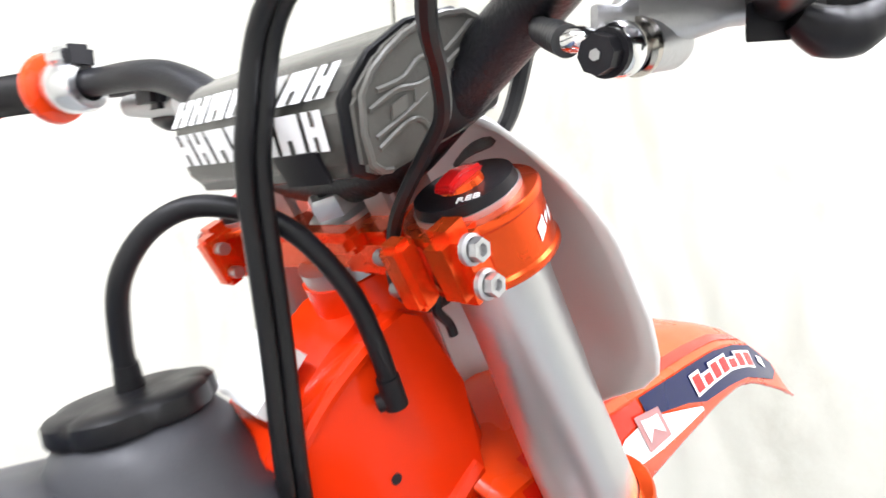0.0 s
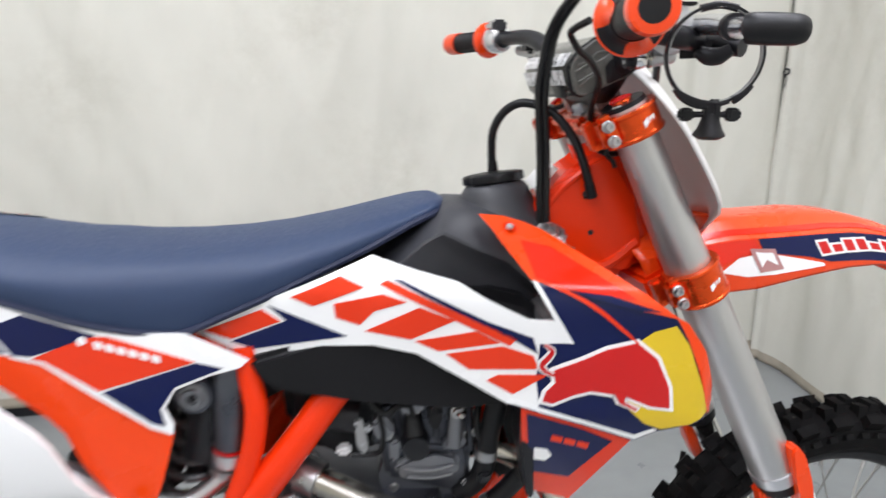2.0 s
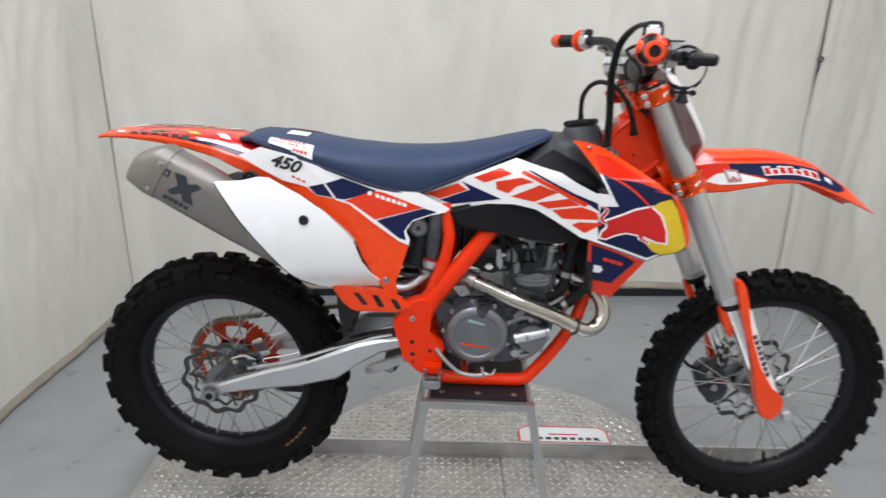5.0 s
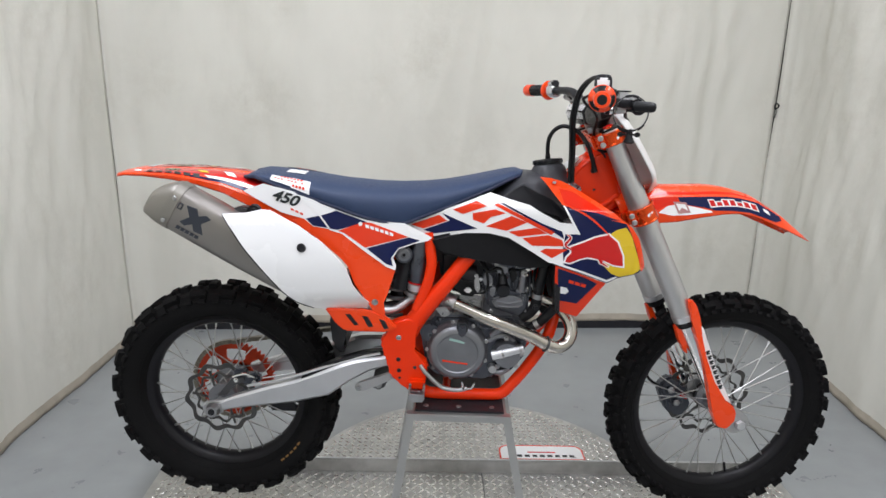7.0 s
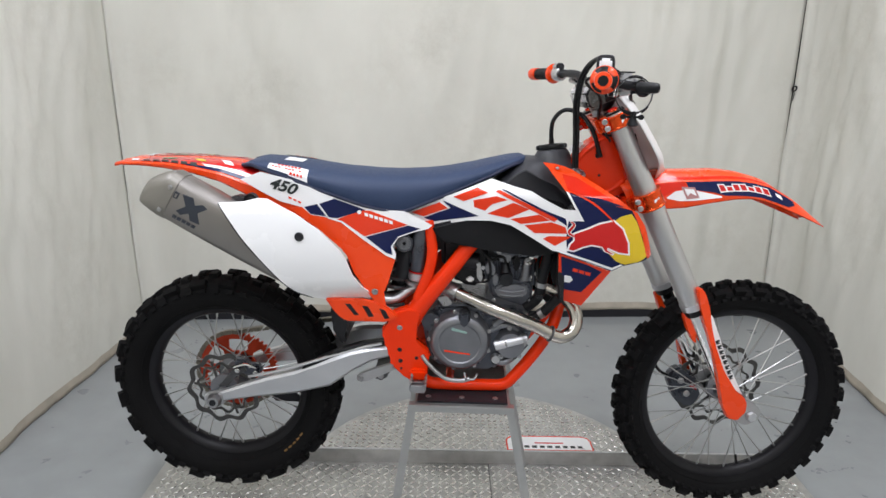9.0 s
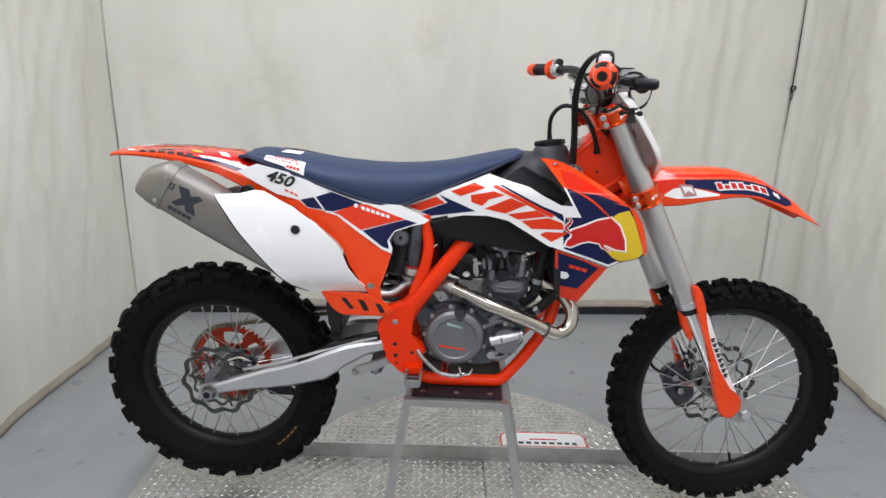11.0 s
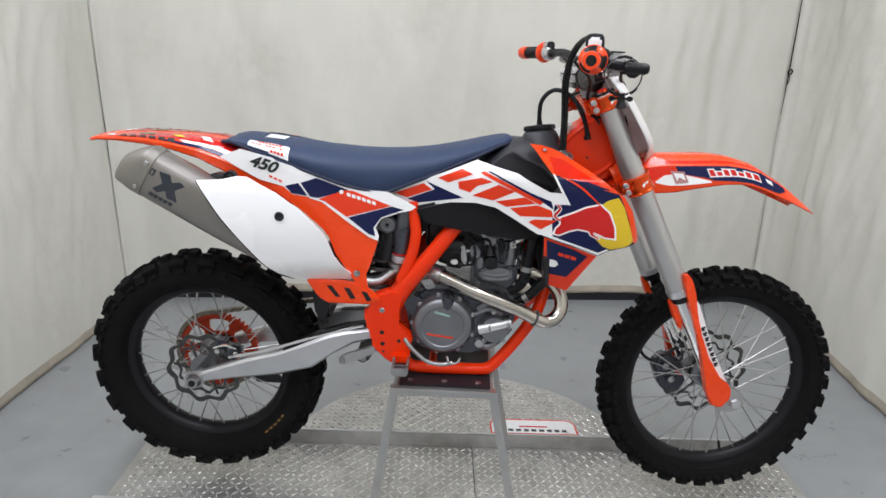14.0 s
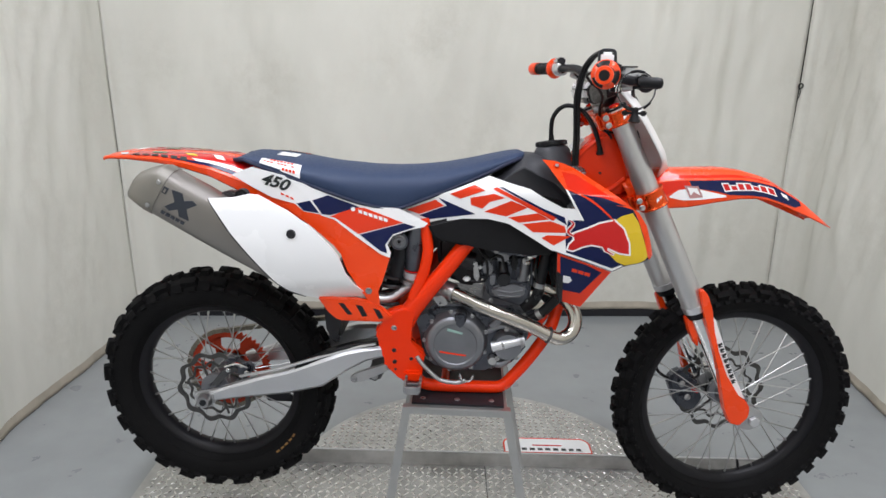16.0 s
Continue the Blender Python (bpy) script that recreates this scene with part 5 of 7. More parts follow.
for x0, z0, x1, z1 in ((0.018, 0.835, 0.024, 0.770), (0.032, 0.83, 0.036, 0.79), (0.082, 0.84, 0.086, 0.782), (0.130, 0.835, 0.134, 0.765)):
    B("head_rib", tube([(x0, -0.066, z0), (x1, -0.070, z1)], 0.0055, 8, 1), ENGINE, parent=cyl)
B("cylinder_wall", prism([(0.005, 0.789), (0.032, 0.797), (0.126, 0.777), (0.132, 0.761), (0.126, 0.697), (0.016, 0.730)], -0.078, -0.050, 0.007, 3), ENGINE, parent=cyl)
B("head_block", prism([(-0.003, 0.819), (0.013, 0.835), (0.031, 0.809), (0.024, 0.796), (0.007, 0.792)], -0.090, -0.060, 0.005), ENGINE_LIGHT, parent=cyl)
B("head_block", prism([(0.026, 0.862), (0.069, 0.855), (0.067, 0.829), (0.043, 0.826)], -0.086, -0.060, 0.005), ENGINE_LIGHT, parent=cyl)
B("head_block", prism([(0.021, 0.796), (0.036, 0.797), (0.033, 0.764), (0.022, 0.766)], -0.094, -0.070, 0.004), ENGINE_LIGHT, parent=cyl)
B("head_recess", prism([(0.082, 0.853), (0.074, 0.842), (0.072, 0.822), (0.082, 0.803), (0.091, 0.814), (0.094, 0.834)], -0.089, -0.060, 0.004), RUBBER, parent=cyl)
B("head_nut", lathe([(0, -0.004), (0.004, -0.004), (0.0065, -0.001), (0.0075, 0.003), (0, 0.003)], 6), PIPE, parent=cyl, M=Matrix.Translation((0.117, -0.096, 0.834)))
for (x0, z0), (x1, z1), (x2, z2), r in (((0.030, 0.655), (0.062, 0.682), (0.098, 0.662), 0.0105), ((0.022, 0.640), (0.058, 0.660), (0.092, 0.643), 0.0085), ((0.030, 0.560), (0.055, 0.548), (0.082, 0.560), 0.010)):
    B("case_boss", tube([(x0, -0.100, z0), (x1, -0.108, z1), (x2, -0.100, z2)], r, 12), ENGINE_LIGHT)
B("pump_neck", tube([(0.036, -0.100, 0.560), (0.036, -0.118, 0.560)], [0.013, 0.011], 18, 1), ALU)
B("coolant_hose", tube([(0.115, -0.075, 0.70), (0.145, -0.085, 0.735), (0.155, -0.09, 0.80), (0.165, -0.095, 0.86)], 0.0145, 14), RUBBER, "black coolant hose")
B("coolant_hose", tube([(0.12, -0.075, 0.66), (0.16, -0.085, 0.69), (0.2, -0.095, 0.74)], 0.0135, 14), RUBBER, "black coolant hose")
B("hose_clip", tube([(0.150, -0.0875, 0.765), (0.152, -0.088, 0.778)], 0.0158, 16, 1), STEEL)
B("hose_clip", tube([(0.152, -0.083, 0.684), (0.162, -0.0855, 0.692)], 0.0148, 16, 1), STEEL)
B("hose_plug", block(0.018, 0.014, 0.016, (0.148, -0.100, 0.742), 0.004), ENGINE_DARK)
B("intake_boot", prism([(-0.125, 0.885), (0.010, 0.880), (0.018, 0.800), (-0.010, 0.745), (-0.070, 0.752), (-0.118, 0.80)], -0.055, 0.080, 0.014, 3), ENGINE_DARK, "dark intake boot behind the cylinder")
B("throttle_body", tube([(-0.020, -0.062, 0.82), (-0.075, -0.062, 0.83)], 0.024, 20, 1), BLACK, "black throttle body")
B("intake_bracket", prism([(-0.024, 0.825), (-0.014, 0.828), (-0.006, 0.785), (-0.012, 0.772), (-0.022, 0.785)], -0.086, -0.080, 0.002), ALU)
for x, z in ((-0.022, 0.822), (-0.006, 0.812), (-0.014, 0.790)):
    B("fitting", block(0.010, 0.016, 0.010, (x, -0.080, z), 0.003), ALU_BRIGHT)
B("sensor_plug", block(0.020, 0.020, 0.012, (-0.040, -0.075, 0.777), 0.004), GUARD_WHITE, "white connector plug")
B("wiring", tube([(-0.012, -0.080, 0.868), (0.004, -0.088, 0.846), (0.020, -0.090, 0.836), (0.034, -0.088, 0.846), (0.050, -0.084, 0.842), (0.054, -0.084, 0.825)], 0.0045, 8), CABLE)
B("wiring", tube([(0.000, -0.078, 0.866), (0.010, -0.090, 0.830), (0.014, -0.090, 0.800), (0.006, -0.084, 0.775), (-0.030, -0.078, 0.770)], 0.0036, 8), CABLE)
B("wiring", tube([(0.15, -0.06, 0.86), (0.138, -0.090, 0.82), (0.146, -0.092, 0.77), (0.135, -0.088, 0.735)], 0.005, 8), CABLE)
for (x0, z0), (x1, z1) in (((0.045, 0.622), (0.066, 0.570)), ((0.060, 0.628), (0.092, 0.580)), ((0.084, 0.632), (0.108, 0.600))):
    B("pump_rib", tube([(x0, -0.122, z0), (x1, -0.118, z1)], 0.0042, 8, 1), ENGINE_LIGHT)
# Made-up black block that keeps the space behind the radiator dark.
B("dark_filler", prism([(0.145, 0.86), (0.205, 0.87), (0.215, 0.72), (0.185, 0.69), (0.150, 0.73)], -0.050, 0.06, 0.010), RUBBER, "plain black block added to darken the space behind the radiator")
B("engine_mount", prism([(0.13, 0.84), (0.165, 0.85), (0.19, 0.76), (0.165, 0.74)], -0.05, -0.042, 0.002), FRAME_ORANGE)
B("left_cases", tube([(-0.06, 0.09, 0.61), (-0.06, 0.13, 0.61)], [0.085, 0.07], 28, 1), ENGINE)

# brake pedal and foot pegs
pedal = B("brake_pedal", tube([(-0.165, -0.135, 0.575), (-0.152, -0.142, 0.558), (-0.128, -0.147, 0.535), (-0.104, -0.148, 0.516), (-0.080, -0.148, 0.510), (-0.056, -0.148, 0.509), (-0.034, -0.148, 0.515)], 0.0058, 12), STEEL, "bright aluminium brake pedal")
B("pedal_tip", merge(tube([(-0.044, -0.148, 0.512), (-0.046, -0.158, 0.526), (-0.049, -0.160, 0.539)], [0.0045, 0.0035, 0.003], 10), tube([(-0.036, -0.148, 0.514), (-0.022, -0.156, 0.520), (-0.014, -0.160, 0.537)], [0.0045, 0.0035, 0.003], 10)), CHROME, parent=pedal)
for s in (-1, 1):
    peg = B("foot_peg", merge(block(0.040, 0.07, 0.008, (-0.172, s * 0.170, 0.500), 0.003), block(0.006, 0.07, 0.022, (-0.191, s * 0.170, 0.511), 0.0025), block(0.006, 0.07, 0.022, (-0.153, s * 0.170, 0.511), 0.0025), block(0.036, 0.006, 0.022, (-0.172, s * 0.203, 0.509), 0.0025), block(0.036, 0.006, 0.02, (-0.172, s * 0.18, 0.509), 0.002)), STEEL, "toothed steel foot peg")
    for k in range(6):
        B("tooth", lathe([(0.004, 0), (0.0015, 0.006), (0, 0.006)], 4), STEEL, parent=peg, M=Matrix.Translation((-0.191 if k % 2 else -0.153, s * (0.142 + 0.011 * k), 0.521)) @ Matrix.Rotation(radians(90), 4, "X"))
B("peg_mount", block(0.05, 0.03, 0.03, (-0.175, -0.135, 0.520), 0.006), FRAME_ORANGE)
B("linkage", prism([(-0.306, 0.494), (-0.276, 0.505), (-0.255, 0.520), (-0.264, 0.482), (-0.276, 0.466), (-0.296, 0.463), (-0.306, 0.475)], -0.080, 0.06, 0.006), DARK_STEEL)
B("link_arm", prism([(-0.355, 0.476), (-0.349, 0.491), (-0.337, 0.496), (-0.262, 0.524), (-0.232, 0.536), (-0.228, 0.523), (-0.256, 0.504), (-0.322, 0.472), (-0.345, 0.465)], -0.098, -0.083, 0.004), ALU)
for x, z in ((-0.341, 0.481), (-0.243, 0.522), (-0.286, 0.482)):
    B("link_bolt", bolt(0.007, 0.007), STEEL, M=Matrix.Translation((x, -0.099 if x != -0.286 else -0.081, z)))

# ---- shock ----
shock = B("shock_absorber", tube([(-0.195, -0.055, 0.925), (-0.215, -0.05, 0.83), (-0.235, -0.045, 0.74)], 0.026, 20, 1), ENGINE_DARK, "shock absorber with a grey reservoir")
B("reservoir", lathe([(0, 0.0), (0.0215, 0.0), (0.0232, 0.003), (0.0232, 0.098), (0.0215, 0.104), (0.0215, 0.118), (0, 0.118)], 28), ENGINE, parent=shock, M=Matrix.Translation((-0.1815, -0.098, 0.806)) @ Matrix.Rotation(radians(5), 4, "Y") @ Matrix.Rotation(radians(90), 4, "X"))
B("reservoir_band", tube([(-0.1818, -0.098, 0.8045), (-0.1821, -0.098, 0.8015)], 0.0222, 24, 1), RED, parent=shock)
B("reservoir_cap", tube([(-0.1824, -0.098, 0.7990), (-0.1842, -0.098, 0.7830), (-0.1845, -0.098, 0.7800)], [0.0228, 0.0228, 0.0205], 24, 1), ALU_BRIGHT, parent=shock)
B("lower_spring_seat", tube([(-0.1905, -0.088, 0.7720), (-0.1935, -0.088, 0.7620)], [0.0250, 0.0235], 24, 1), STEEL, parent=shock)
B("shock_head", tube([(-0.216, -0.05, 0.884), (-0.216, -0.110, 0.884), (-0.216, -0.116, 0.884)], [0.031, 0.0255, 0.0225], 28, 1), ENGINE, parent=shock)
B("adjuster", lathe([(0, -0.002), (0.0065, -0.002), (0.0075, -0.006), (0.0120, -0.006), (0.0135, -0.003), (0.0175, -0.002), (0.019, 0.003), (0, 0.003)], 24), ENGINE_LIGHT, parent=shock, M=Matrix.Translation((-0.216, -0.117, 0.884)))
B("adjuster_screw", lathe([(0, -0.0045), (0.004, -0.0045), (0.005, -0.002), (0, -0.002)], 6), RIM_BLACK, parent=shock, M=Matrix.Translation((-0.216, -0.1175, 0.884)))
coil = [(-0.225 - 0.03 * k / 60 + 0.0, -0.05 + 0.037 * math.sin(k * 0.62), 0.845 - 0.15 * k / 60) for k in range(61)]
coil = [(x + 0.037 * math.cos(k * 0.62), y, z) for k, (x, y, z) in enumerate(coil)]
B("spring", tube(coil, 0.006, 8, 1), DARK_STEEL, parent=shock)
B("shock_body", tube([(-0.205, -0.07, 0.87), (-0.225, -0.07, 0.78)], 0.03, 16, 1), ENGINE_DARK, parent=shock)
B("inner_fender", prism([(-0.25, 0.93), (-0.27, 0.90), (-0.40, 0.79), (-0.428, 0.68), (-0.420, 0.60), (-0.392, 0.566), (-0.380, 0.59), (-0.388, 0.64), (-0.355, 0.69), (-0.27, 0.72)], -0.075, 0.09, 0.01), BLACK, "black mud flap before the rear wheel")
B("air_filter_box", prism([(-0.26, 0.96), (-0.11, 0.93), (-0.10, 0.86), (-0.16, 0.83), (-0.28, 0.88)], -0.05, 0.10, 0.012), BLACK)

# ---- swingarm ----
def arm_ring(x, zl, zt, w, y):
    r = min(w, (zt - zl)) * 0.22
    return [(x, y - w / 2 + r, zl), (x, y + w / 2 - r, zl), (x, y + w / 2, zl + r), (x, y + w / 2, zt - r), (x, y + w / 2 - r, zt), (x, y - w / 2 + r, zt), (x, y - w / 2, zt - r), (x, y - w / 2, zl + r)]


for s in (-1, 1):
    stations = [(-0.20, 0.555, 0.585, 0.05, 0.072), (-0.26, 0.548, 0.580, 0.05, 0.074), (-0.31, 0.533, 0.577, 0.048, 0.080), (-0.363, 0.505, 0.568, 0.044, 0.092), (-0.425, 0.463, 0.545, 0.038, 0.104), (-0.52, 0.440, 0.508, 0.034, 0.110), (-0.60, 0.429, 0.485, 0.032, 0.112), (-0.675, 0.418, 0.459, 0.030, 0.113), (-0.73, 0.406, 0.438, 0.028, 0.113), (-0.782, 0.400, 0.424, 0.026, 0.113)]
    B("swingarm", loft([arm_ring(x, a, b, w, s * y) for x, a, b, w, y in stations]), ALU_BRIGHT, "brushed aluminium swingarm", angle=25)
    B("axle_block", prism([(-0.725, 0.434), (-0.722, 0.404), (-0.745, 0.393), (-0.772, 0.395), (-0.785, 0.408), (-0.778, 0.427), (-0.75, 0.434)], s * 0.118, s * 0.130, 0.004), ALU, "axle adjuster block")
    B("axle_nut", lathe([(0.0, -0.004), (0.010, -0.004), (0.010, -0.016), (0.016, -0.016), (0.019, -0.008), (0.021, 0.0), (0, 0.0)], 6 if s > 0 else 24), STEEL, M=Matrix.Translation((-0.752, s * 0.131, 0.413)) @ Matrix.Rotation(0 if s < 0 else math.pi, 4, "Z"))
B("axle_bore", lathe([(0, 0), (0.009, 0), (0.009, 0.003), (0, 0.003)], 20), ENGINE_DARK, M=Matrix.Translation((-0.752, -0.1485, 0.413)))
B("adjuster_bolt", tube([(-0.70, -0.113, 0.437), (-0.655, -0.113, 0.444)], 0.006, 8, 1), STEEL)
B("arm_slider", loft([arm_ring(x, z - 0.003, z + h, 0.030, y) for x, z, h, y in ((-0.50, 0.512, 0.006, -0.106), (-0.46, 0.530, 0.012, -0.104), (-0.40, 0.556, 0.014, -0.098), (-0.33, 0.575, 0.014, -0.086), (-0.27, 0.580, 0.014, -0.078))]), RUBBER, "black rubber slider on the swingarm")
B("brake_hose", tube([(-0.66, -0.10, 0.475), (-0.55, -0.122, 0.512), (-0.42, -0.112, 0.553), (-0.34, -0.10, 0.575), (-0.28, -0.10, 0.59)], 0.0045, 8), ALU_BRIGHT, "braided rear brake hose")
B("rear_caliper", merge(block(0.060, 0.03, 0.032, (-0.658, -0.075, 0.490), 0.008), block(0.032, 0.032, 0.028, (-0.685, -0.078, 0.508), 0.006)), ENGINE, "rear brake caliper")
B("caliper_bracket", prism([(-0.752, 0.437), (-0.708, 0.492), (-0.672, 0.500), (-0.668, 0.486), (-0.70, 0.474), (-0.725, 0.440)], -0.096, -0.088, 0.002), DARK_STEEL)
for x, z in ((-0.694, 0.490), (-0.655, 0.506), (-0.642, 0.484)):
    B("caliper_bolt", bolt(0.005, 0.006), CHROME, M=Matrix.Translation((x, -0.096, z)))
B("caliper_pipe", tube([(-0.64, -0.095, 0.50), (-0.665, -0.105, 0.515), (-0.70, -0.105, 0.505)], 0.004, 8), CHROME)


# ---- wheels ----
DISC = material("worn_disc_steel", (0.105, 0.103, 0.101), 0.36, 0.95, 0.15, 40)


def knob_mesh(lx, ly, h):
    """A tread block that stands on x = 0, with a smaller top."""
    bm = bmesh.new()
    lo = [(-0.006, a * ly * 0.5, b * lx * 0.5) for a, b in ((-1, -1), (1, -1), (1, 1), (-1, 1))]
    hi = [(h, a * ly * 0.44, b * lx * 0.43) for a, b in ((-1, -1), (1, -1), (1, 1), (-1, 1))]
    lo, hi = [bm.verts.new(p) for p in lo], [bm.verts.new(p) for p in hi]
    bm.faces.new(hi)
    for k in range(4):
        bm.faces.new((lo[k], lo[(k + 1) % 4], hi[(k + 1) % 4], hi[k]))
    bmesh.ops.recalc_face_normals(bm, faces=bm.faces)
    me = bpy.data.meshes.new("tread_block")
    bm.to_mesh(me)
    bm.free()
    me.materials.append(TYRE)
    return me


def make_tyre(R, bead, half):
    """R: over the knobs; bead: the rim's radius; half: half the width over the shoulders."""
    c = R - 0.014
    prof = [(bead - 0.004, half * 0.52), (bead + 0.006, half * 0.72), (bead + 0.010, half * 0.80), (bead + 0.012, half * 0.78), (bead + 0.022, half * 0.90), (bead + 0.045, half * 0.98), (c - 0.024, half * 0.93), (c - 0.009, half * 0.72), (c - 0.002, half * 0.38), (c, 0)]
    prof = prof + [(r, -y) for r, y in prof[-2::-1]]
    return lathe(prof, 96)


def tread_blocks(W, R, half, rows, long):
    """The rows of tread blocks round a tyre, each an object on one of four meshes."""
    c = R - 0.014
    mid, flank = knob_mesh(long, half * 0.62, 0.0135), knob_mesh(long, half * 0.42, 0.0135)
    shoulder, edge = knob_mesh(long, half * 0.36, 0.0135), knob_mesh(long * 0.85, half * 0.20, 0.009)
    step = 2 * math.pi / rows

    def put(me, r, a, y, tilt):
        shared("tread_block", me, W, Matrix.Rotation(-a, 4, "Y") @ Matrix.Translation((r, y, 0)) @ Matrix.Rotation(tilt, 4, "Z"))

    for k in range(rows):
        a = step * k
        if k % 2:
            put(mid, c - 0.001, a, 0.0, 0)
        else:
            for s in (-1, 1):
                put(flank, c - 0.002, a, s * half * 0.34, -s * 0.15)
        for s in (-1, 1):
            put(shoulder, c - 0.010, a + step * 0.5 * (k % 2), s * half * 0.76, s * 0.62)
            if s < 0:
                put(edge, c - 0.026, a + step * 0.5, s * half * 0.93, s * 1.15)


def make_rim(bead, half):
    p = [(bead + 0.006, half), (bead + 0.004, half * 0.80), (bead - 0.010, half * 0.66), (bead - 0.018, half * 0.25), (bead - 0.018, -half * 0.25), (bead - 0.010, -half * 0.66), (bead + 0.004, -half * 0.80), (bead + 0.006, -half), (bead - 0.004, -half), (bead - 0.019, -half * 0.70), (bead - 0.026, -half * 0.28), (bead - 0.026, half * 0.28), (bead - 0.019, half * 0.70), (bead - 0.004, half)]
    return lathe(p, 96, True)


def wave_disc(R, y, thick, waves, band):
    """A brake disc with a scalloped rim, arms and a hub ring."""
    verts, faces, n = [], [], 180
    for yy in (y - thick / 2, y + thick / 2):
        for k in range(n):
            a = 2 * math.pi * k / n
            r1 = R * (1 + 0.055 * math.sin(waves * a))
            r0 = R - band + R * 0.05 * math.sin(waves * a + 0.5)
            verts += [(r0 * math.cos(a), yy, r0 * math.sin(a)), (r1 * math.cos(a), yy, r1 * math.sin(a))]
    for k in range(n):
        j = (k + 1) % n
        a, b, c, d = 2 * k, 2 * k + 1, 2 * j + 1, 2 * j
        o = 2 * n
        faces += [(a, d, c, b), (a + o, b + o, c + o, d + o), (b, c, c + o, b + o), (d, a, a + o, d + o)]
    bm = bmesh.new()
    vs = [bm.verts.new(v) for v in verts]
    for f in faces:
        bm.faces.new([vs[i] for i in f])
    inner = bmesh.new()
    rows = []
    for yy in (y - thick / 2, y + thick / 2):
        rows.append([[inner.verts.new((r * math.cos(a), yy, r * math.sin(a))) for r in (R * 0.70 - R * 0.05 * math.sin(waves * a) - 0.004, R * 0.70 - R * 0.05 * math.sin(waves * a) + 0.003)] for a in (2 * math.pi * k / 120 for k in range(120))])
    f, g = rows
    for k in range(120):
        j = (k + 1) % 120
        for q in ((f[k][0], f[j][0], f[j][1], f[k][1]), (g[k][0], g[k][1], g[j][1], g[j][0]), (f[k][1], f[j][1], g[j][1], g[k][1]), (f[j][0], f[k][0], g[k][0], g[j][0])):
            inner.faces.new(q)
    arms = [inner]
    for k in range(6):
        a = 2 * math.pi * k / 6
        arm = block(R * 0.52, thick * 0.9, 0.006, (R * 0.60, y, 0), 0.0)
        arm.transform(Matrix.Rotation(-a, 4, "Y") @ Matrix.Translation((0, 0, 0.012)) @ Matrix.Rotation(radians(12), 4, "Y"))
        arms.append(arm)
    ring = lathe([(R * 0.36, y - thick / 2), (R * 0.36, y + thick / 2), (R * 0.25, y + thick / 2), (R * 0.25, y - thick / 2)], 40, True)
    return merge(bm, ring, *arms)


def sprocket(R, y, thick, teeth):
    outer = []
    n = teeth * 4
    for k in range(n):
        a = 2 * math.pi * k / n
        outer.append((R + (0.004 if k % 4 in (1, 2) else -0.004), a))
    bm = bmesh.new()
    rows = []
    for yy in (y - thick / 2, y + thick / 2):
        rows.append([[bm.verts.new((r * math.cos(a), yy, r * math.sin(a))) for r in (R * 0.84, rr)] for rr, a in outer])
    for k in range(n):
        j = (k + 1) % n
        f, g = rows
        bm.faces.new((f[k][0], f[j][0], f[j][1], f[k][1]))
        bm.faces.new((g[k][0], g[k][1], g[j][1], g[j][0]))
        bm.faces.new((f[k][1], f[j][1], g[j][1], g[k][1]))
        bm.faces.new((f[j][0], f[k][0], g[k][0], g[j][0]))
    arms = []
    for k in range(6):
        arm = prism([(R * 0.40, -0.018), (R * 0.62, -0.010), (R * 0.86, -0.026), (R * 0.86, 0.026), (R * 0.62, 0.010), (R * 0.40, 0.018)], y - thick / 2, y + thick / 2)
        arm.transform(Matrix.Rotation(2 * math.pi * k / 6, 4, "Y"))
        arms.append(arm)
    ring = lathe([(R * 0.52, y - thick / 2), (R * 0.52, y + thick / 2), (R * 0.36, y + thick / 2), (R * 0.36, y - thick / 2)], 40, True)
    return merge(bm, ring, *arms)


def hub(r, half):
    return lathe([(0, -half), (0.016, -half), (0.018, -half * 0.85), (r * 1.15, -half * 0.80), (r * 1.15, -half * 0.62), (r * 0.9, -half * 0.5), (r * 0.75, 0), (r, half * 0.5), (r * 1.5, half * 0.62), (r * 1.5, half * 0.80), (0.018, half * 0.85), (0.016, half), (0, half)], 40)


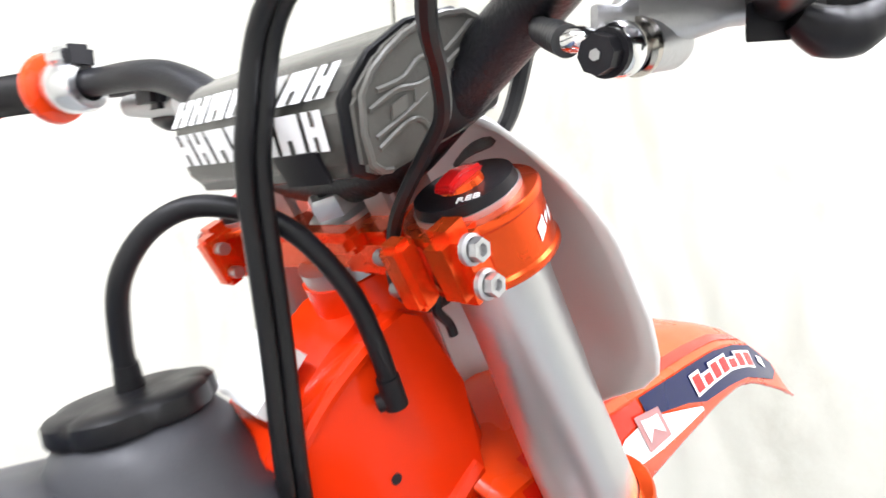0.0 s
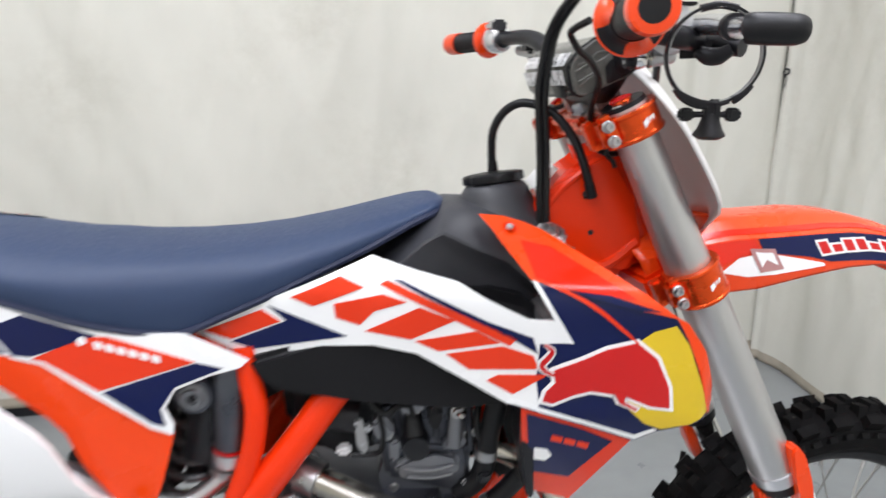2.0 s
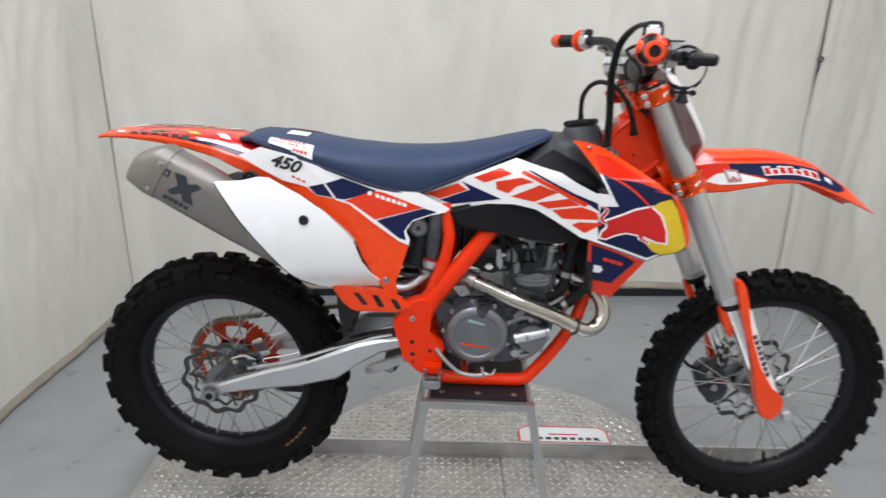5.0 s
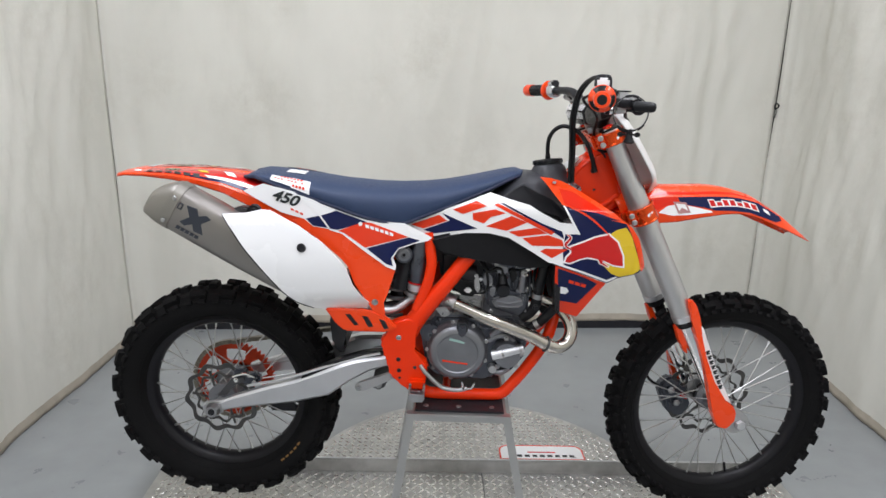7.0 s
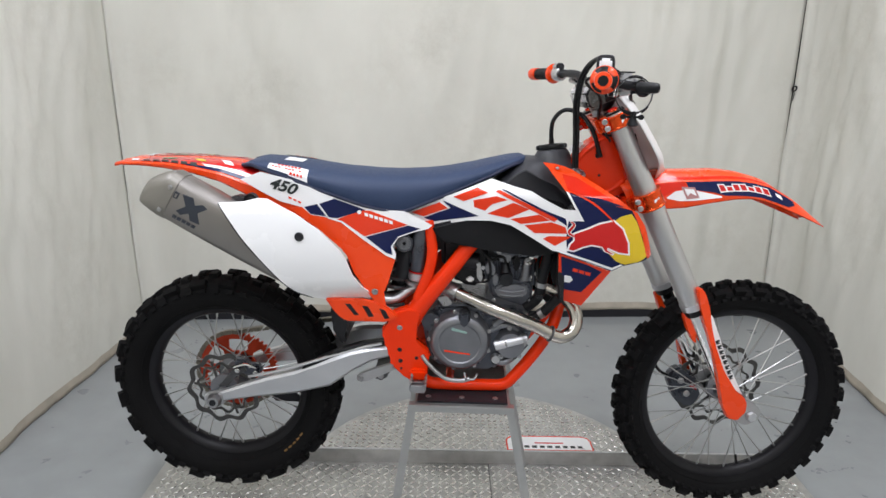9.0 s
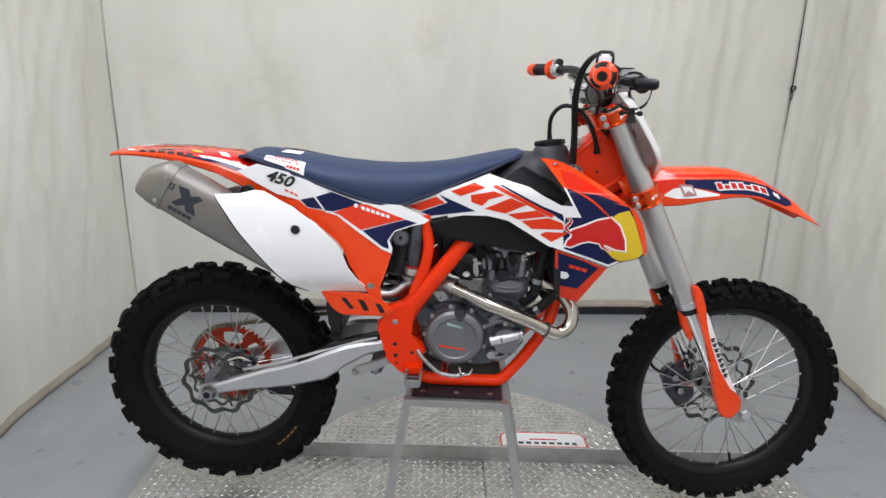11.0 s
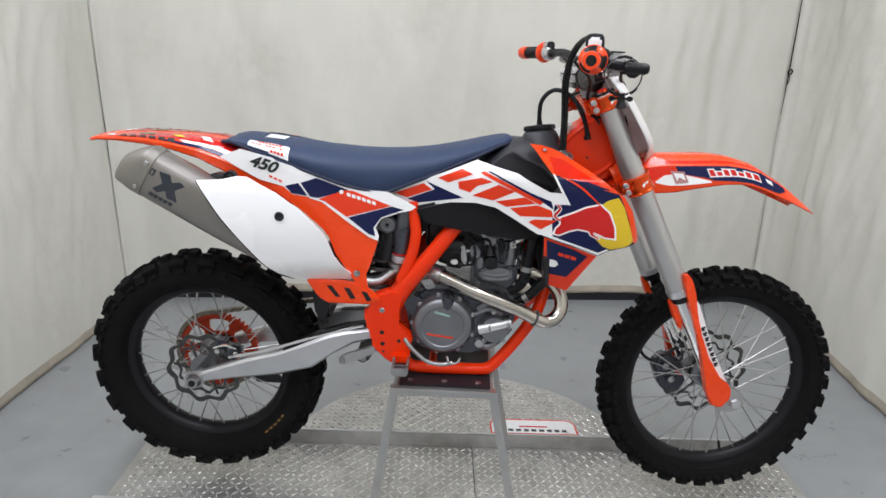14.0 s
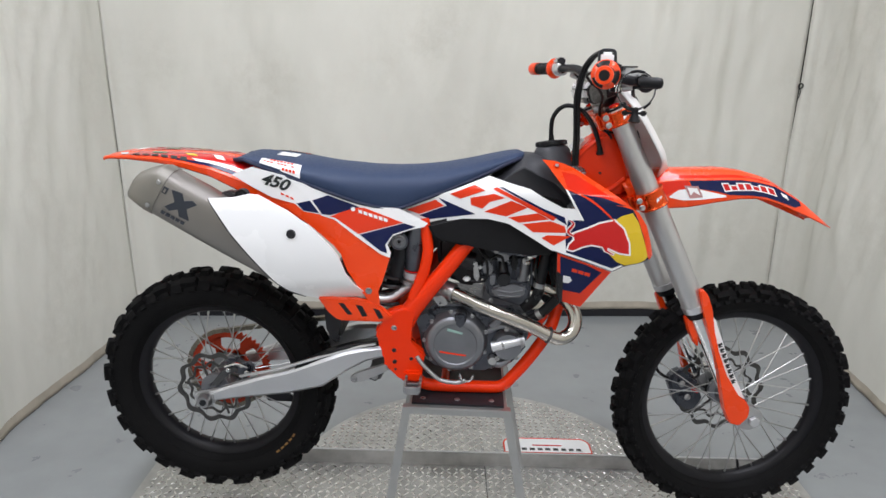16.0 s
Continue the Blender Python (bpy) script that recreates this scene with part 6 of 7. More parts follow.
def wheel(name, M, R, bead, half, rows, rim_half, hub_r, hub_half, long, label, spin):
    W = part(name, lathe([(0.011, -hub_half * 1.1), (0.011, hub_half * 1.1), (0.006, hub_half * 1.1), (0.006, -hub_half * 1.1)], 20, True), STEEL, bike, label)
    W.matrix_basis = Matrix.Translation(-bike.location) @ M @ Matrix.Rotation(spin, 4, "Y")
    part("tyre", make_tyre(R, bead, half), TYRE, W, "black knobbly motocross tyre", angle=30)
    tread_blocks(W, R, half, rows, long)
    part("rim", make_rim(bead, rim_half), RIM_BLACK, W, "black anodised rim")
    part("hub", hub(hub_r, hub_half), ENGINE_LIGHT, W, "machined aluminium hub")
    spoke = None
    nip = None
    for k in range(36):
        s = 1 if k % 2 else -1
        a = 2 * math.pi * k / 36
        lean = radians(42) * (1 if (k // 2) % 2 else -1)
        p = Vector((hub_r * 1.35 * math.cos(a + lean), s * hub_half * 0.70, hub_r * 1.35 * math.sin(a + lean)))
        q = Vector(((bead - 0.024) * math.cos(a), s * rim_half * 0.16, (bead - 0.024) * math.sin(a)))
        d = q - p
        if spoke is None:
            bm = tube([(0, 0, 0), (0, 0, d.length)], 0.0018, 6, 1)
            spoke = part("spoke", bm, SPOKE, W)
            nip = part("nipple", tube([(0, 0, 0), (0, 0, -0.014)], 0.0032, 6, 1), SPOKE, W)
            so, no = spoke, nip
        else:
            so, no = shared("spoke", spoke.data, W, Matrix()), shared("nipple", nip.data, W, Matrix())
        rot = d.to_track_quat("Z", "Y").to_matrix().to_4x4()
        so.matrix_basis = Matrix.Translation(p) @ rot
        no.matrix_basis = Matrix.Translation(q) @ rot
    return W


REAR_AT = Matrix.Translation((-0.750, 0.0, 0.414))
rear = wheel("rear_wheel", REAR_AT, 0.340, 0.241, 0.062, 48, 0.030, 0.036, 0.075, 0.0265, "rear wheel with a black rim and knobbly tyre", 0.06)
part("brake_disc", wave_disc(0.106, -0.058, 0.004, 10, 0.0125), DISC, rear, "scalloped steel rear brake disc")
part("sprocket", sprocket(0.122, 0.064, 0.006, 50), material("dull_orange_sprocket", (0.50, 0.045, 0.012), 0.4, 0.4, 0.15, 40), rear, "orange anodised rear sprocket")
MARK = material("faded_orange_ink", (0.25, 0.13, 0.035), 0.6)
for k in range(5):
    a = -0.83 + 0.07 * k
    part("sidewall_mark", sheet([((0.262 + r) * math.cos(t), (0.262 + r) * math.sin(t)) for r, t in ((0, a), (0, a + 0.045), (0.0055, a + 0.045), (0.0055, a))], lambda x, z: -0.0565, 0.001, 0.001, 0.02), MARK, rear)
FRONT_AT = STEERED @ Matrix.Translation((0.049, 0.012, -0.891)) @ Matrix.Rotation(-RAKE, 4, "Y")
front = wheel("front_wheel", FRONT_AT, 0.344, 0.268, 0.048, 70, 0.023, 0.028, 0.062, 0.0180, "front wheel with a black rim and knobbly tyre", 0.0)
part("brake_disc", wave_disc(0.126, 0.055, 0.004, 12, 0.0125), DISC, front, "scalloped steel front brake disc")
part("valve_stem", tube([(-0.155, 0, -0.188), (-0.135, 0, -0.164)], 0.004, 8, 1), RUBBER, front)


# chain: two runs and the bend round the sprocket, link by link in one mesh
def chain_path():
    top, low = [], []
    for k in range(41):
        t = k / 40
        top.append(Vector((-0.245 - (0.49) * t, 0.064, 0.628 - 0.085 * t)))
        low.append(Vector((-0.735 + 0.49 * t, 0.064, 0.289 + 0.26 * t)))
    arc = [Vector((-0.75 + 0.126 * math.cos(a), 0.064, 0.414 + 0.126 * math.sin(a))) for a in (math.pi * 0.46 + math.pi * 1.06 * k / 26 for k in range(27))]
    return top + arc + low


cv, cf = [], []
path = chain_path()
for i in range(len(path) - 1):
    p, q = path[i], path[i + 1]
    d = (q - p)
    if d.length < 1e-4:
        continue
    d.normalize()
    up = Vector((-d.z, 0, d.x))
    w = 0.008 if i % 2 else 0.005
    at = len(cv)
    for e in (p - d * 0.004, q + d * 0.004):
        for sy in (-w, w):
            for su in (-0.0062, 0.0062):
                v = e + up * su + Vector((0, sy, 0)) - bike.location
                cv.append((v.x, v.y, v.z))
    cf += [(at, at + 1, at + 3, at + 2), (at + 4, at + 6, at + 7, at + 5), (at, at + 4, at + 5, at + 1), (at + 2, at + 3, at + 7, at + 6), (at, at + 2, at + 6, at + 4), (at + 1, at + 5, at + 7, at + 3)]
raw("drive_chain", cv, cf, CHAIN, bike, "brassy drive chain")
B("chain_block", block(0.10, 0.03, 0.05, (-0.60, 0.066, 0.335), 0.01), BLACK)

# ---- front end ----
for s in (-1, 1):
    y = s * 0.103
    leg = F("fork_leg", tube([(LEG, y, 0.024), (LEG, y, -0.05), (LEG - 0.001, y - s * 0.002, -0.12), (LEG - 0.001, y - s * 0.002, -0.20), (LEG, y, -0.505)], [0.0252, 0.0258, 0.0272, 0.0288, 0.0290], 32, 3), FORK, "brushed aluminium upside-down fork leg")
    F("tube_step", tube([(LEG, y, -0.205), (LEG, y, -0.522)], [0.0293, 0.0305], 32, 1), FORK, parent=leg)
    F("tube_collar", tube([(LEG, y, -0.520), (LEG, y, -0.538)], [0.0325, 0.0315], 32, 1), ALU_BRIGHT, parent=leg)
    F("dust_seal", tube([(LEG, y, -0.537), (LEG, y, -0.556)], [0.0305, 0.0275], 28, 1), RUBBER, parent=leg)
    F("slider", tube([(LEG, y, -0.55), (LEG, y, -0.84)], 0.0240, 28, 1), CHROME, parent=leg)
    F("fork_foot", prism([(LEG - 0.025, -0.825), (LEG + 0.025, -0.825), (LEG + 0.03, -0.85), (LEG + 0.055, -0.875), (LEG + 0.056, -0.905), (LEG + 0.035, -0.922), (LEG + 0.0, -0.918), (LEG - 0.02, -0.89)], y - 0.026, y + 0.018, 0.006), ALU, parent=leg)
    F("cap_ring", tube([(LEG, y, 0.018), (LEG, y, 0.0282)], [0.0280, 0.0278], 40, 1), ALU_BRIGHT, parent=leg)
    cap = F("fork_cap", tube([(LEG, y, 0.0278), (LEG, y, 0.0335)], [0.0270, 0.0258], 40, 1), RIM_BLACK, "black fork cap with a red adjuster", parent=leg)
    F("adjuster", prism([(LEG - 0.014, 0.0350), (LEG + 0.013, 0.0350), (LEG + 0.013, 0.0385), (LEG - 0.002, 0.0420), (LEG - 0.014, 0.0395)], y - 0.0065, y + 0.0065, 0.002), RED, parent=leg)
    F("adjuster_disc", tube([(LEG, y, 0.0325), (LEG, y, 0.0365)], [0.0120, 0.0105], 24, 1), ANODISED, parent=leg)
    # guard in front of the slider
    g = [(0.036, -0.484), (0.042, -0.478), (0.049, -0.480), (0.054, -0.501), (0.050, -0.543), (0.034, -0.598), (0.025, -0.655), (0.0215, -0.725), (0.0265, -0.795), (0.045, -0.821), (0.0465, -0.846), (0.034, -0.869), (0.004, -0.881), (-0.018, -0.862), (-0.017, -0.820), (-0.008, -0.775), (0.004, -0.720), (0.013, -0.655), (0.019, -0.600), (0.027, -0.530)]
    gy = (y - 0.040, y - 0.016) if s < 0 else (y + 0.016, y + 0.040)
    fg = F("fork_guard", prism(g, gy[0], gy[1], 0.006), ORANGE, "orange plastic fork guard")
    F("guard_wing", prism([(0.046, -0.562), (0.052, -0.572), (0.048, -0.625), (0.0425, -0.713), (0.042, -0.80), (0.048, -0.824), (0.020, -0.80), (0.018, -0.72), (0.022, -0.655), (0.032, -0.60)], *((gy[0] + 0.012, gy[0] + 0.020) if s < 0 else (gy[1] - 0.02, gy[1] - 0.012)), 0.003), GUARD_WHITE, parent=fg)
    for k in range(8):
        z = -0.640 - 0.0160 * k
        x = 0.0325 - 0.0004 * k
        F("lettering_bar", prism([(x + 0.000, z), (x + 0.0115, z - 0.001), (x + 0.0110, z - 0.0065), (x + 0.0055, z - 0.006), (x + 0.0100, z - 0.0120), (x + 0.000, z - 0.0105)], *((gy[0] + 0.0105, gy[0] + 0.013) if s < 0 else (gy[1] - 0.013, gy[1] - 0.0105))), INK, parent=fg, smooth=False)
    F("inner_guard", prism([(-0.012, -0.543), (-0.016, -0.586), (-0.016, -0.625), (-0.009, -0.640), (0.000, -0.605), (0.004, -0.554)], y - 0.006, y + 0.018, 0.004), ORANGE, parent=fg)
    # clamps
    for z0, z1, name in ((-0.010, 0.025, "upper_clamp_ring"), (-0.236, -0.190, "lower_clamp_ring")):
        ring = F(name, lathe([(0.0272, z0), (0.0352, z0), (0.0362, z0 + 0.0015), (0.0362, z0 + 0.004), (0.0348, z0 + 0.0055), (0.0348, z1 - 0.0055), (0.0362, z1 - 0.004), (0.0362, z1 - 0.0015), (0.0352, z1), (0.0272, z1)], 48, True), ANODISED, "orange anodised fork clamp", M=Matrix.Translation((LEG, y, 0)) @ Matrix.Rotation(radians(90), 4, "X"))
        F("clamp_lug", block(0.024, 0.024, 0.040, (LEG - 0.034, y + (-0.0155 if s < 0 else 0.004), (z0 + z1) / 2 + 0.005), 0.006), ANODISED, parent=ring)
        F("clamp_lug", block(0.014, 0.016, 0.037, (LEG - 0.046, y - s * 0.008, (z0 + z1) / 2 + 0.005), 0.003), ANODISED, parent=ring)
        for z in ((z0 + z1) / 2 - 0.0045, (z0 + z1) / 2 + 0.0140):
            F("clamp_bolt", bolt(0.0054, 0.008), ALU, parent=ring, M=Matrix.Translation((LEG - 0.037, y + (-0.0275 if s < 0 else 0.016), z)) @ (Matrix() if s < 0 else Matrix.Rotation(math.pi, 4, "Z")))
            F("clamp_stud", tube([(LEG - 0.046, y - s * 0.015, z), (LEG - 0.046, y - s * 0.024, z)], 0.0042, 10, 1), STEEL, parent=ring)
        mark_z = (z0 + z1) / 2
        if s < 0:
            for (a0, w, h, dz) in ((-1.58, 0.20, 0.011, -0.001), (-1.34, 0.10, 0.007, 0.001), (-1.21, 0.12, 0.008, 0.001)):
                rows = []
                for k in range(4):
                    a = a0 + w * k / 3
                    c, sn = math.cos(a), math.sin(a)
                    rows.append([(LEG + 0.0353 * c, y + 0.0353 * sn, mark_z + dz - h / 2 + 0.004 * k / 3), (LEG + 0.0353 * c, y + 0.0353 * sn, mark_z + dz + h / 2 * (0.4 + 0.6 * k / 3))])
                F("pale_mark", loft(rows, closed=False), WHITE, parent=ring)
text = bpy.data.curves.new("cap_text", "FONT")
text.body, text.size, text.align_x, text.align_y, text.extrude = "REB", 0.0075, "CENTER", "CENTER", 0.0003
to = new("cap_lettering", text)
to.data.materials.append(WHITE)
to.parent = bike
to.matrix_basis = Matrix.Translation(-bike.location) @ STEERED @ Matrix.Translation((LEG - 0.014, -0.118, 0.0337)) @ Matrix.Rotation(radians(-62), 4, "Z")

upper = F("upper_triple_clamp", prism([(-0.012, -0.004), (0.045, -0.004), (0.045, 0.024), (-0.012, 0.024)], -0.070, 0.070, 0.005), ANODISED, "orange anodised triple clamp")
F("clamp_rib", block(0.016, 0.10, 0.014, (-0.012, 0, 0.022), 0.004), ANODISED, parent=upper)
F("stem_nut", merge(lathe([(0, 0.022), (0.0205, 0.022), (0.0205, 0.027), (0.018, 0.029), (0, 0.029)], 36), lathe([(0.0165, 0.028), (0.0165, 0.038), (0.014, 0.041), (0.009, 0.041), (0.009, 0.035), (0, 0.035)], 6)), ALU_BRIGHT, parent=upper, M=Matrix.Translation((0.010, -0.012, 0)) @ Matrix.Rotation(radians(90), 4, "X"))
F("lower_triple_clamp", prism([(-0.03, -0.236), (0.05, -0.236), (0.05, -0.196), (-0.03, -0.196)], -0.070, 0.070, 0.006), FRAME_ORANGE, "orange lower triple clamp")
for s in (-1, 1):
    mount = F("bar_mount", merge(block(0.034, 0.026, 0.05, (0.026, s * 0.048, 0.040), 0.004), block(0.042, 0.026, 0.014, (0.026, s * 0.048, 0.083), 0.004)), ALU, "aluminium handlebar clamp")
    for dx in (-0.013, 0.013):
        F("mount_bolt", lathe([(0, 0.006), (0.0055, 0.006), (0.006, 0), (0, 0)], 12), STEEL, parent=mount, M=Matrix.Translation((0.026 + dx, s * 0.048, 0.090)) @ Matrix.Rotation(radians(90), 4, "X"))

# the handlebar, in world places
BAR = [(0.286, -0.02, 1.238), (0.291, -0.06, 1.246), (0.295, -0.10, 1.273), (0.297, -0.135, 1.297), (0.291, -0.168, 1.312), (0.275, -0.20, 1.319), (0.250, -0.25, 1.317), (0.229, -0.32, 1.311), (0.209, -0.412, 1.311)]
BAR_L = [(0.282, 0.02, 1.238), (0.278, 0.06, 1.246), (0.273, 0.10, 1.273), (0.265, 0.135, 1.297), (0.254, 0.168, 1.312), (0.241, 0.20, 1.318), (0.222, 0.25, 1.318), (0.192, 0.31, 1.316), (0.146, 0.396, 1.313)]
B("handlebar", tube(BAR[::-1] + BAR_L, [0.011, 0.011, 0.011, 0.0115, 0.013, 0.0143, 0.0143, 0.0143, 0.0143, 0.0143, 0.0143, 0.0143, 0.0143, 0.013, 0.0115, 0.011, 0.011, 0.011], 20), ENGINE_DARK, "dark grey aluminium handlebar")
PAD_VINYL = material("grey_pad_vinyl", (0.085, 0.084, 0.077), 0.14, 0, 0.06, 30, 0.05, 600)
PAD = [(-0.0232, 0.0985), (-0.0270, 0.067), (-0.018, 0.059), (0.038, 0.057), (0.050, 0.061), (0.056, 0.076), (0.052, 0.096), (0.038, 0.110), (0.014, 0.1145), (-0.006, 0.1105)]


def slant(bm):
    """The pad's right end faces a little backwards and down."""
    for v in bm.verts:
        if v.co.y < -0.03:
            v.co.y += 0.25 * (0.020 - v.co.x) - 0.28 * (v.co.z - 0.06) - 0.004
        if v.co.z > 0.07:
            v.co.z += 0.02 * max(0.0, v.co.y + 0.09)
    return bm


pad = F("bar_pad", slant(prism(PAD, -0.104, 0.064, 0.005, 3)), PAD_VINYL, "grey handlebar pad with white lettering blocks")
F("end_plate", slant(prism([(x * 0.97 + 0.001, z * 0.97 + 0.0025) for x, z in PAD], -0.1085, -0.100, 0.003, 2)), material("embossed_grey_rubber", (0.105, 0.102, 0.092), 0.40, 0, 0.08, 30, 0.2, 500), "embossed end of the pad", parent=pad)
F("pad_zip", slant(prism([(x * 1.02, z * 1.02 - 0.0015) for x, z in PAD], -0.1005, -0.0965, 0.001, 1)), RUBBER, parent=pad)
for (ax, az), (bx, bz) in (((-0.0234, 0.0968), (-0.0256, 0.0785)), ((-0.0078, 0.1097), (-0.0217, 0.0998))):
    y0 = 0.0585
    n = Vector((az - bz, 0, bx - ax)).normalized()
    n = -n if n.x > 0 else n
    for w in (0.0185, 0.0165, 0.0195, 0.0175, 0.0185, 0.0195, 0.0145):
        rows = []
        for k in (0.0, 1.0):
            px, pz = ax + (bx - ax) * k + n.x * 0.0011, az + (bz - az) * k + n.z * 0.0011
            rows.append([(px, y0 - 0.002 * k, pz), (px, y0 - w - 0.002 * k, pz)])
        F("white_block", slant(loft(rows, closed=False)), WHITE, parent=pad, smooth=False)
        for lo, hi in ((0.0, 0.36), (0.62, 1.0)):
            if lo or int(w * 1e4) % 20 == 5:
                rows = [[(ax + (bx - ax) * k + n.x * 0.0016, y0 - w * e - 0.002 * k, az + (bz - az) * k + n.z * 0.0016) for e in (0.40, 0.60)] for k in (lo, hi)]
                F("dark_notch", slant(loft(rows, closed=False)), PAD_VINYL, parent=pad, smooth=False)
        y0 -= w + 0.0034
F("dark_patch", block(0.002, 0.036, 0.016, (-0.0268, -0.058, 0.0715), 0.0), RIM_BLACK, parent=pad, smooth=False)
EMB = material("raised_grey_rubber", (0.13, 0.127, 0.115), 0.4, 0, 0.06, 30)
for pts in (((-0.013, 0.096), (0.000, 0.095), (0.010, 0.099), (0.022, 0.096), (0.040, 0.103)), ((-0.018, 0.090), (-0.004, 0.092), (0.008, 0.089), (0.022, 0.091), (0.042, 0.097)), ((-0.018, 0.078), (0.000, 0.081), (0.010, 0.084)), ((-0.018, 0.073), (-0.002, 0.077), (0.006, 0.073), (0.008, 0.062))):
    F("raised_line", slant(tube([(x, -0.1088, z) for x, z in pts], 0.0014, 6)), EMB, parent=pad)
for k in range(3):
    x = -0.009 + 0.012 * k
    F("raised_bar", slant(prism([(x, 0.0815 + 0.0012 * k), (x + 0.008, 0.0825 + 0.0012 * k), (x + 0.009, 0.0885 + 0.0010 * k), (x + 0.001, 0.0875 + 0.0010 * k)], -0.1098, -0.107)), EMB, parent=pad, smooth=False)
F("bar_recess", slant(prism([(0.010, 0.061), (0.013, 0.080), (0.024, 0.088), (0.048, 0.086), (0.051, 0.070), (0.046, 0.061), (0.016, 0.060)], -0.1098, -0.106, 0.001, 1)), RIM_BLACK, "black opening round the bar", parent=pad)
F("plate_rim", slant(tube([(x * 0.90 + 0.0012, -0.1090, z * 0.90 + 0.0085) for x, z in PAD[:3][::-1] + PAD[::-1][:4]], 0.0016, 6, 2)), EMB, parent=pad)
F("pad_clip", block(0.006, 0.004, 0.004, (0.052, -0.1125, 0.060), 0.001), GUARD_WHITE, parent=pad)

# right hand: throttle
A, Bv = Vector(BAR[-2]), Vector(BAR[-1])
D = (Bv - A).normalized()
GRIP = Matrix.Translation(Bv) @ D.to_track_quat("-Y", "Z").to_matrix().to_4x4()
prof = [(0, -0.006), (0.0125, -0.006), (0.0125, -0.003), (0.0155, -0.003), (0.0172, 0.0)]
for k in range(16):
    prof += [(0.0172, 0.003 + 0.006 * k), (0.0162, 0.0045 + 0.006 * k)]
prof += [(0.0178, 0.094), (0.0200, 0.101), (0.0240, 0.106), (0.0285, 0.109), (0.0292, 0.112), (0.026, 0.115), (0.015, 0.115)]
grip = B("throttle_grip", lathe(prof, 32), RUBBER, "black and orange throttle grip", M=GRIP)
B("grip_end", lathe([(0.0105, -0.0065), (0.0168, -0.0055), (0.0182, -0.001), (0.0182, 0.006), (0.0165, 0.006)], 32), ORANGE, parent=grip, M=GRIP)
B("flange_edge", lathe([(0.0286, 0.1085), (0.0302, 0.110), (0.0300, 0.1128), (0.0280, 0.1128)], 48, True), ORANGE, parent=grip, M=GRIP)
for a0 in (0.35, 2.45, 4.55):
    rows = []
    for k in range(11):
        a = a0 + 0.95 * k / 10
        deep = 1.0 - abs(k / 5 - 1)
        rows.append([((r + 0.0007) * math.cos(a), y, (r + 0.0007) * math.sin(a)) for r, y in ((0.0176, 0.1005 - 0.026 * deep), (0.0195, 0.1015 - 0.012 * deep), (0.0240, 0.1062 - 0.002 * deep), (0.0286, 0.1088))])
    B("orange_tongue", loft(rows, closed=False), ORANGE, parent=grip, M=GRIP)
HOUSE = GRIP @ Matrix.Translation((0, 0.135, 0))
B("throttle_housing", lathe([(0.015, -0.020), (0.024, -0.018), (0.025, 0.0), (0.024, 0.018), (0.015, 0.020)], 28), ENGINE_DARK, "dark throttle housing", M=HOUSE)
B("housing_cover", block(0.027, 0.026, 0.028, (0.0, 0.0, 0.031), 0.005), GUARD_WHITE, "white throttle cable cover", M=HOUSE)
B("housing_top", tube([(-0.0165, 0.0, 0.018), (-0.0160, 0.0, 0.036), (-0.0140, 0.0, 0.0455), (-0.0085, 0.0, 0.0485), (0.0085, 0.0, 0.0485), (0.0140, 0.0, 0.0455), (0.0160, 0.0, 0.036), (0.0165, 0.0, 0.018)], 0.0036, 10, 4), BLACK, "black loop round the cable cover", M=HOUSE)
B("switch", block(0.02, 0.022, 0.018, (0.024, -0.008, 0.012), 0.004), BLACK, M=HOUSE)

# front brake: master cylinder, perch and lever with a rubber sleeve
master = B("master_cylinder", tube([(0.2880, -0.2069, 1.2822), (0.3080, -0.2053, 1.2848), (0.3123, -0.2051, 1.2853)], [0.0094, 0.0094, 0.0080], 28, 1), ALU, "grey brake master cylinder")
B("banjo_body", lathe([(0, -0.0100), (0.0040, -0.0098), (0.0074, -0.0070), (0.0091, -0.0030), (0.0093, 0.0010), (0.0086, 0.0048), (0.0072, 0.0075)], 24), CHROME, parent=master, M=Matrix.Translation((0.2777, -0.2065, 1.2806)) @ Matrix.Rotation(radians(-87), 4, "Z"))
B("copper_washer", tube([(0.2858, -0.2067, 1.2817), (0.2882, -0.2069, 1.2822)], 0.0099, 28, 1), PIPE, parent=master)
B("banjo_bolt", merge(tube([(0.2625, -0.2088, 1.2777), (0.2705, -0.2076, 1.2789)], 0.0064, 8, 1), tube([(0.2690, -0.2078, 1.2787), (0.2720, -0.2073, 1.2792)], 0.0080, 20, 1)), RIM_BLACK, parent=master)
B("bolt_socket", tube([(0.2620, -0.20885, 1.27765), (0.2630, -0.20870, 1.27775)], 0.0020, 6, 1), STEEL, parent=master)
B("hose_fitting", tube([(0.2740, -0.2030, 1.2830), (0.2690, -0.1982, 1.2843), (0.2684, -0.1930, 1.2846)], [0.0035, 0.0044, 0.0040], 14), CHROME, parent=master)
B("hose_collar", tube([(0.2684, -0.1930, 1.2846), (0.2760, -0.1805, 1.2890), (0.2848, -0.1668, 1.2938)], [0.0056, 0.0056, 0.0048], 18, 1), DARK_STEEL, parent=master)
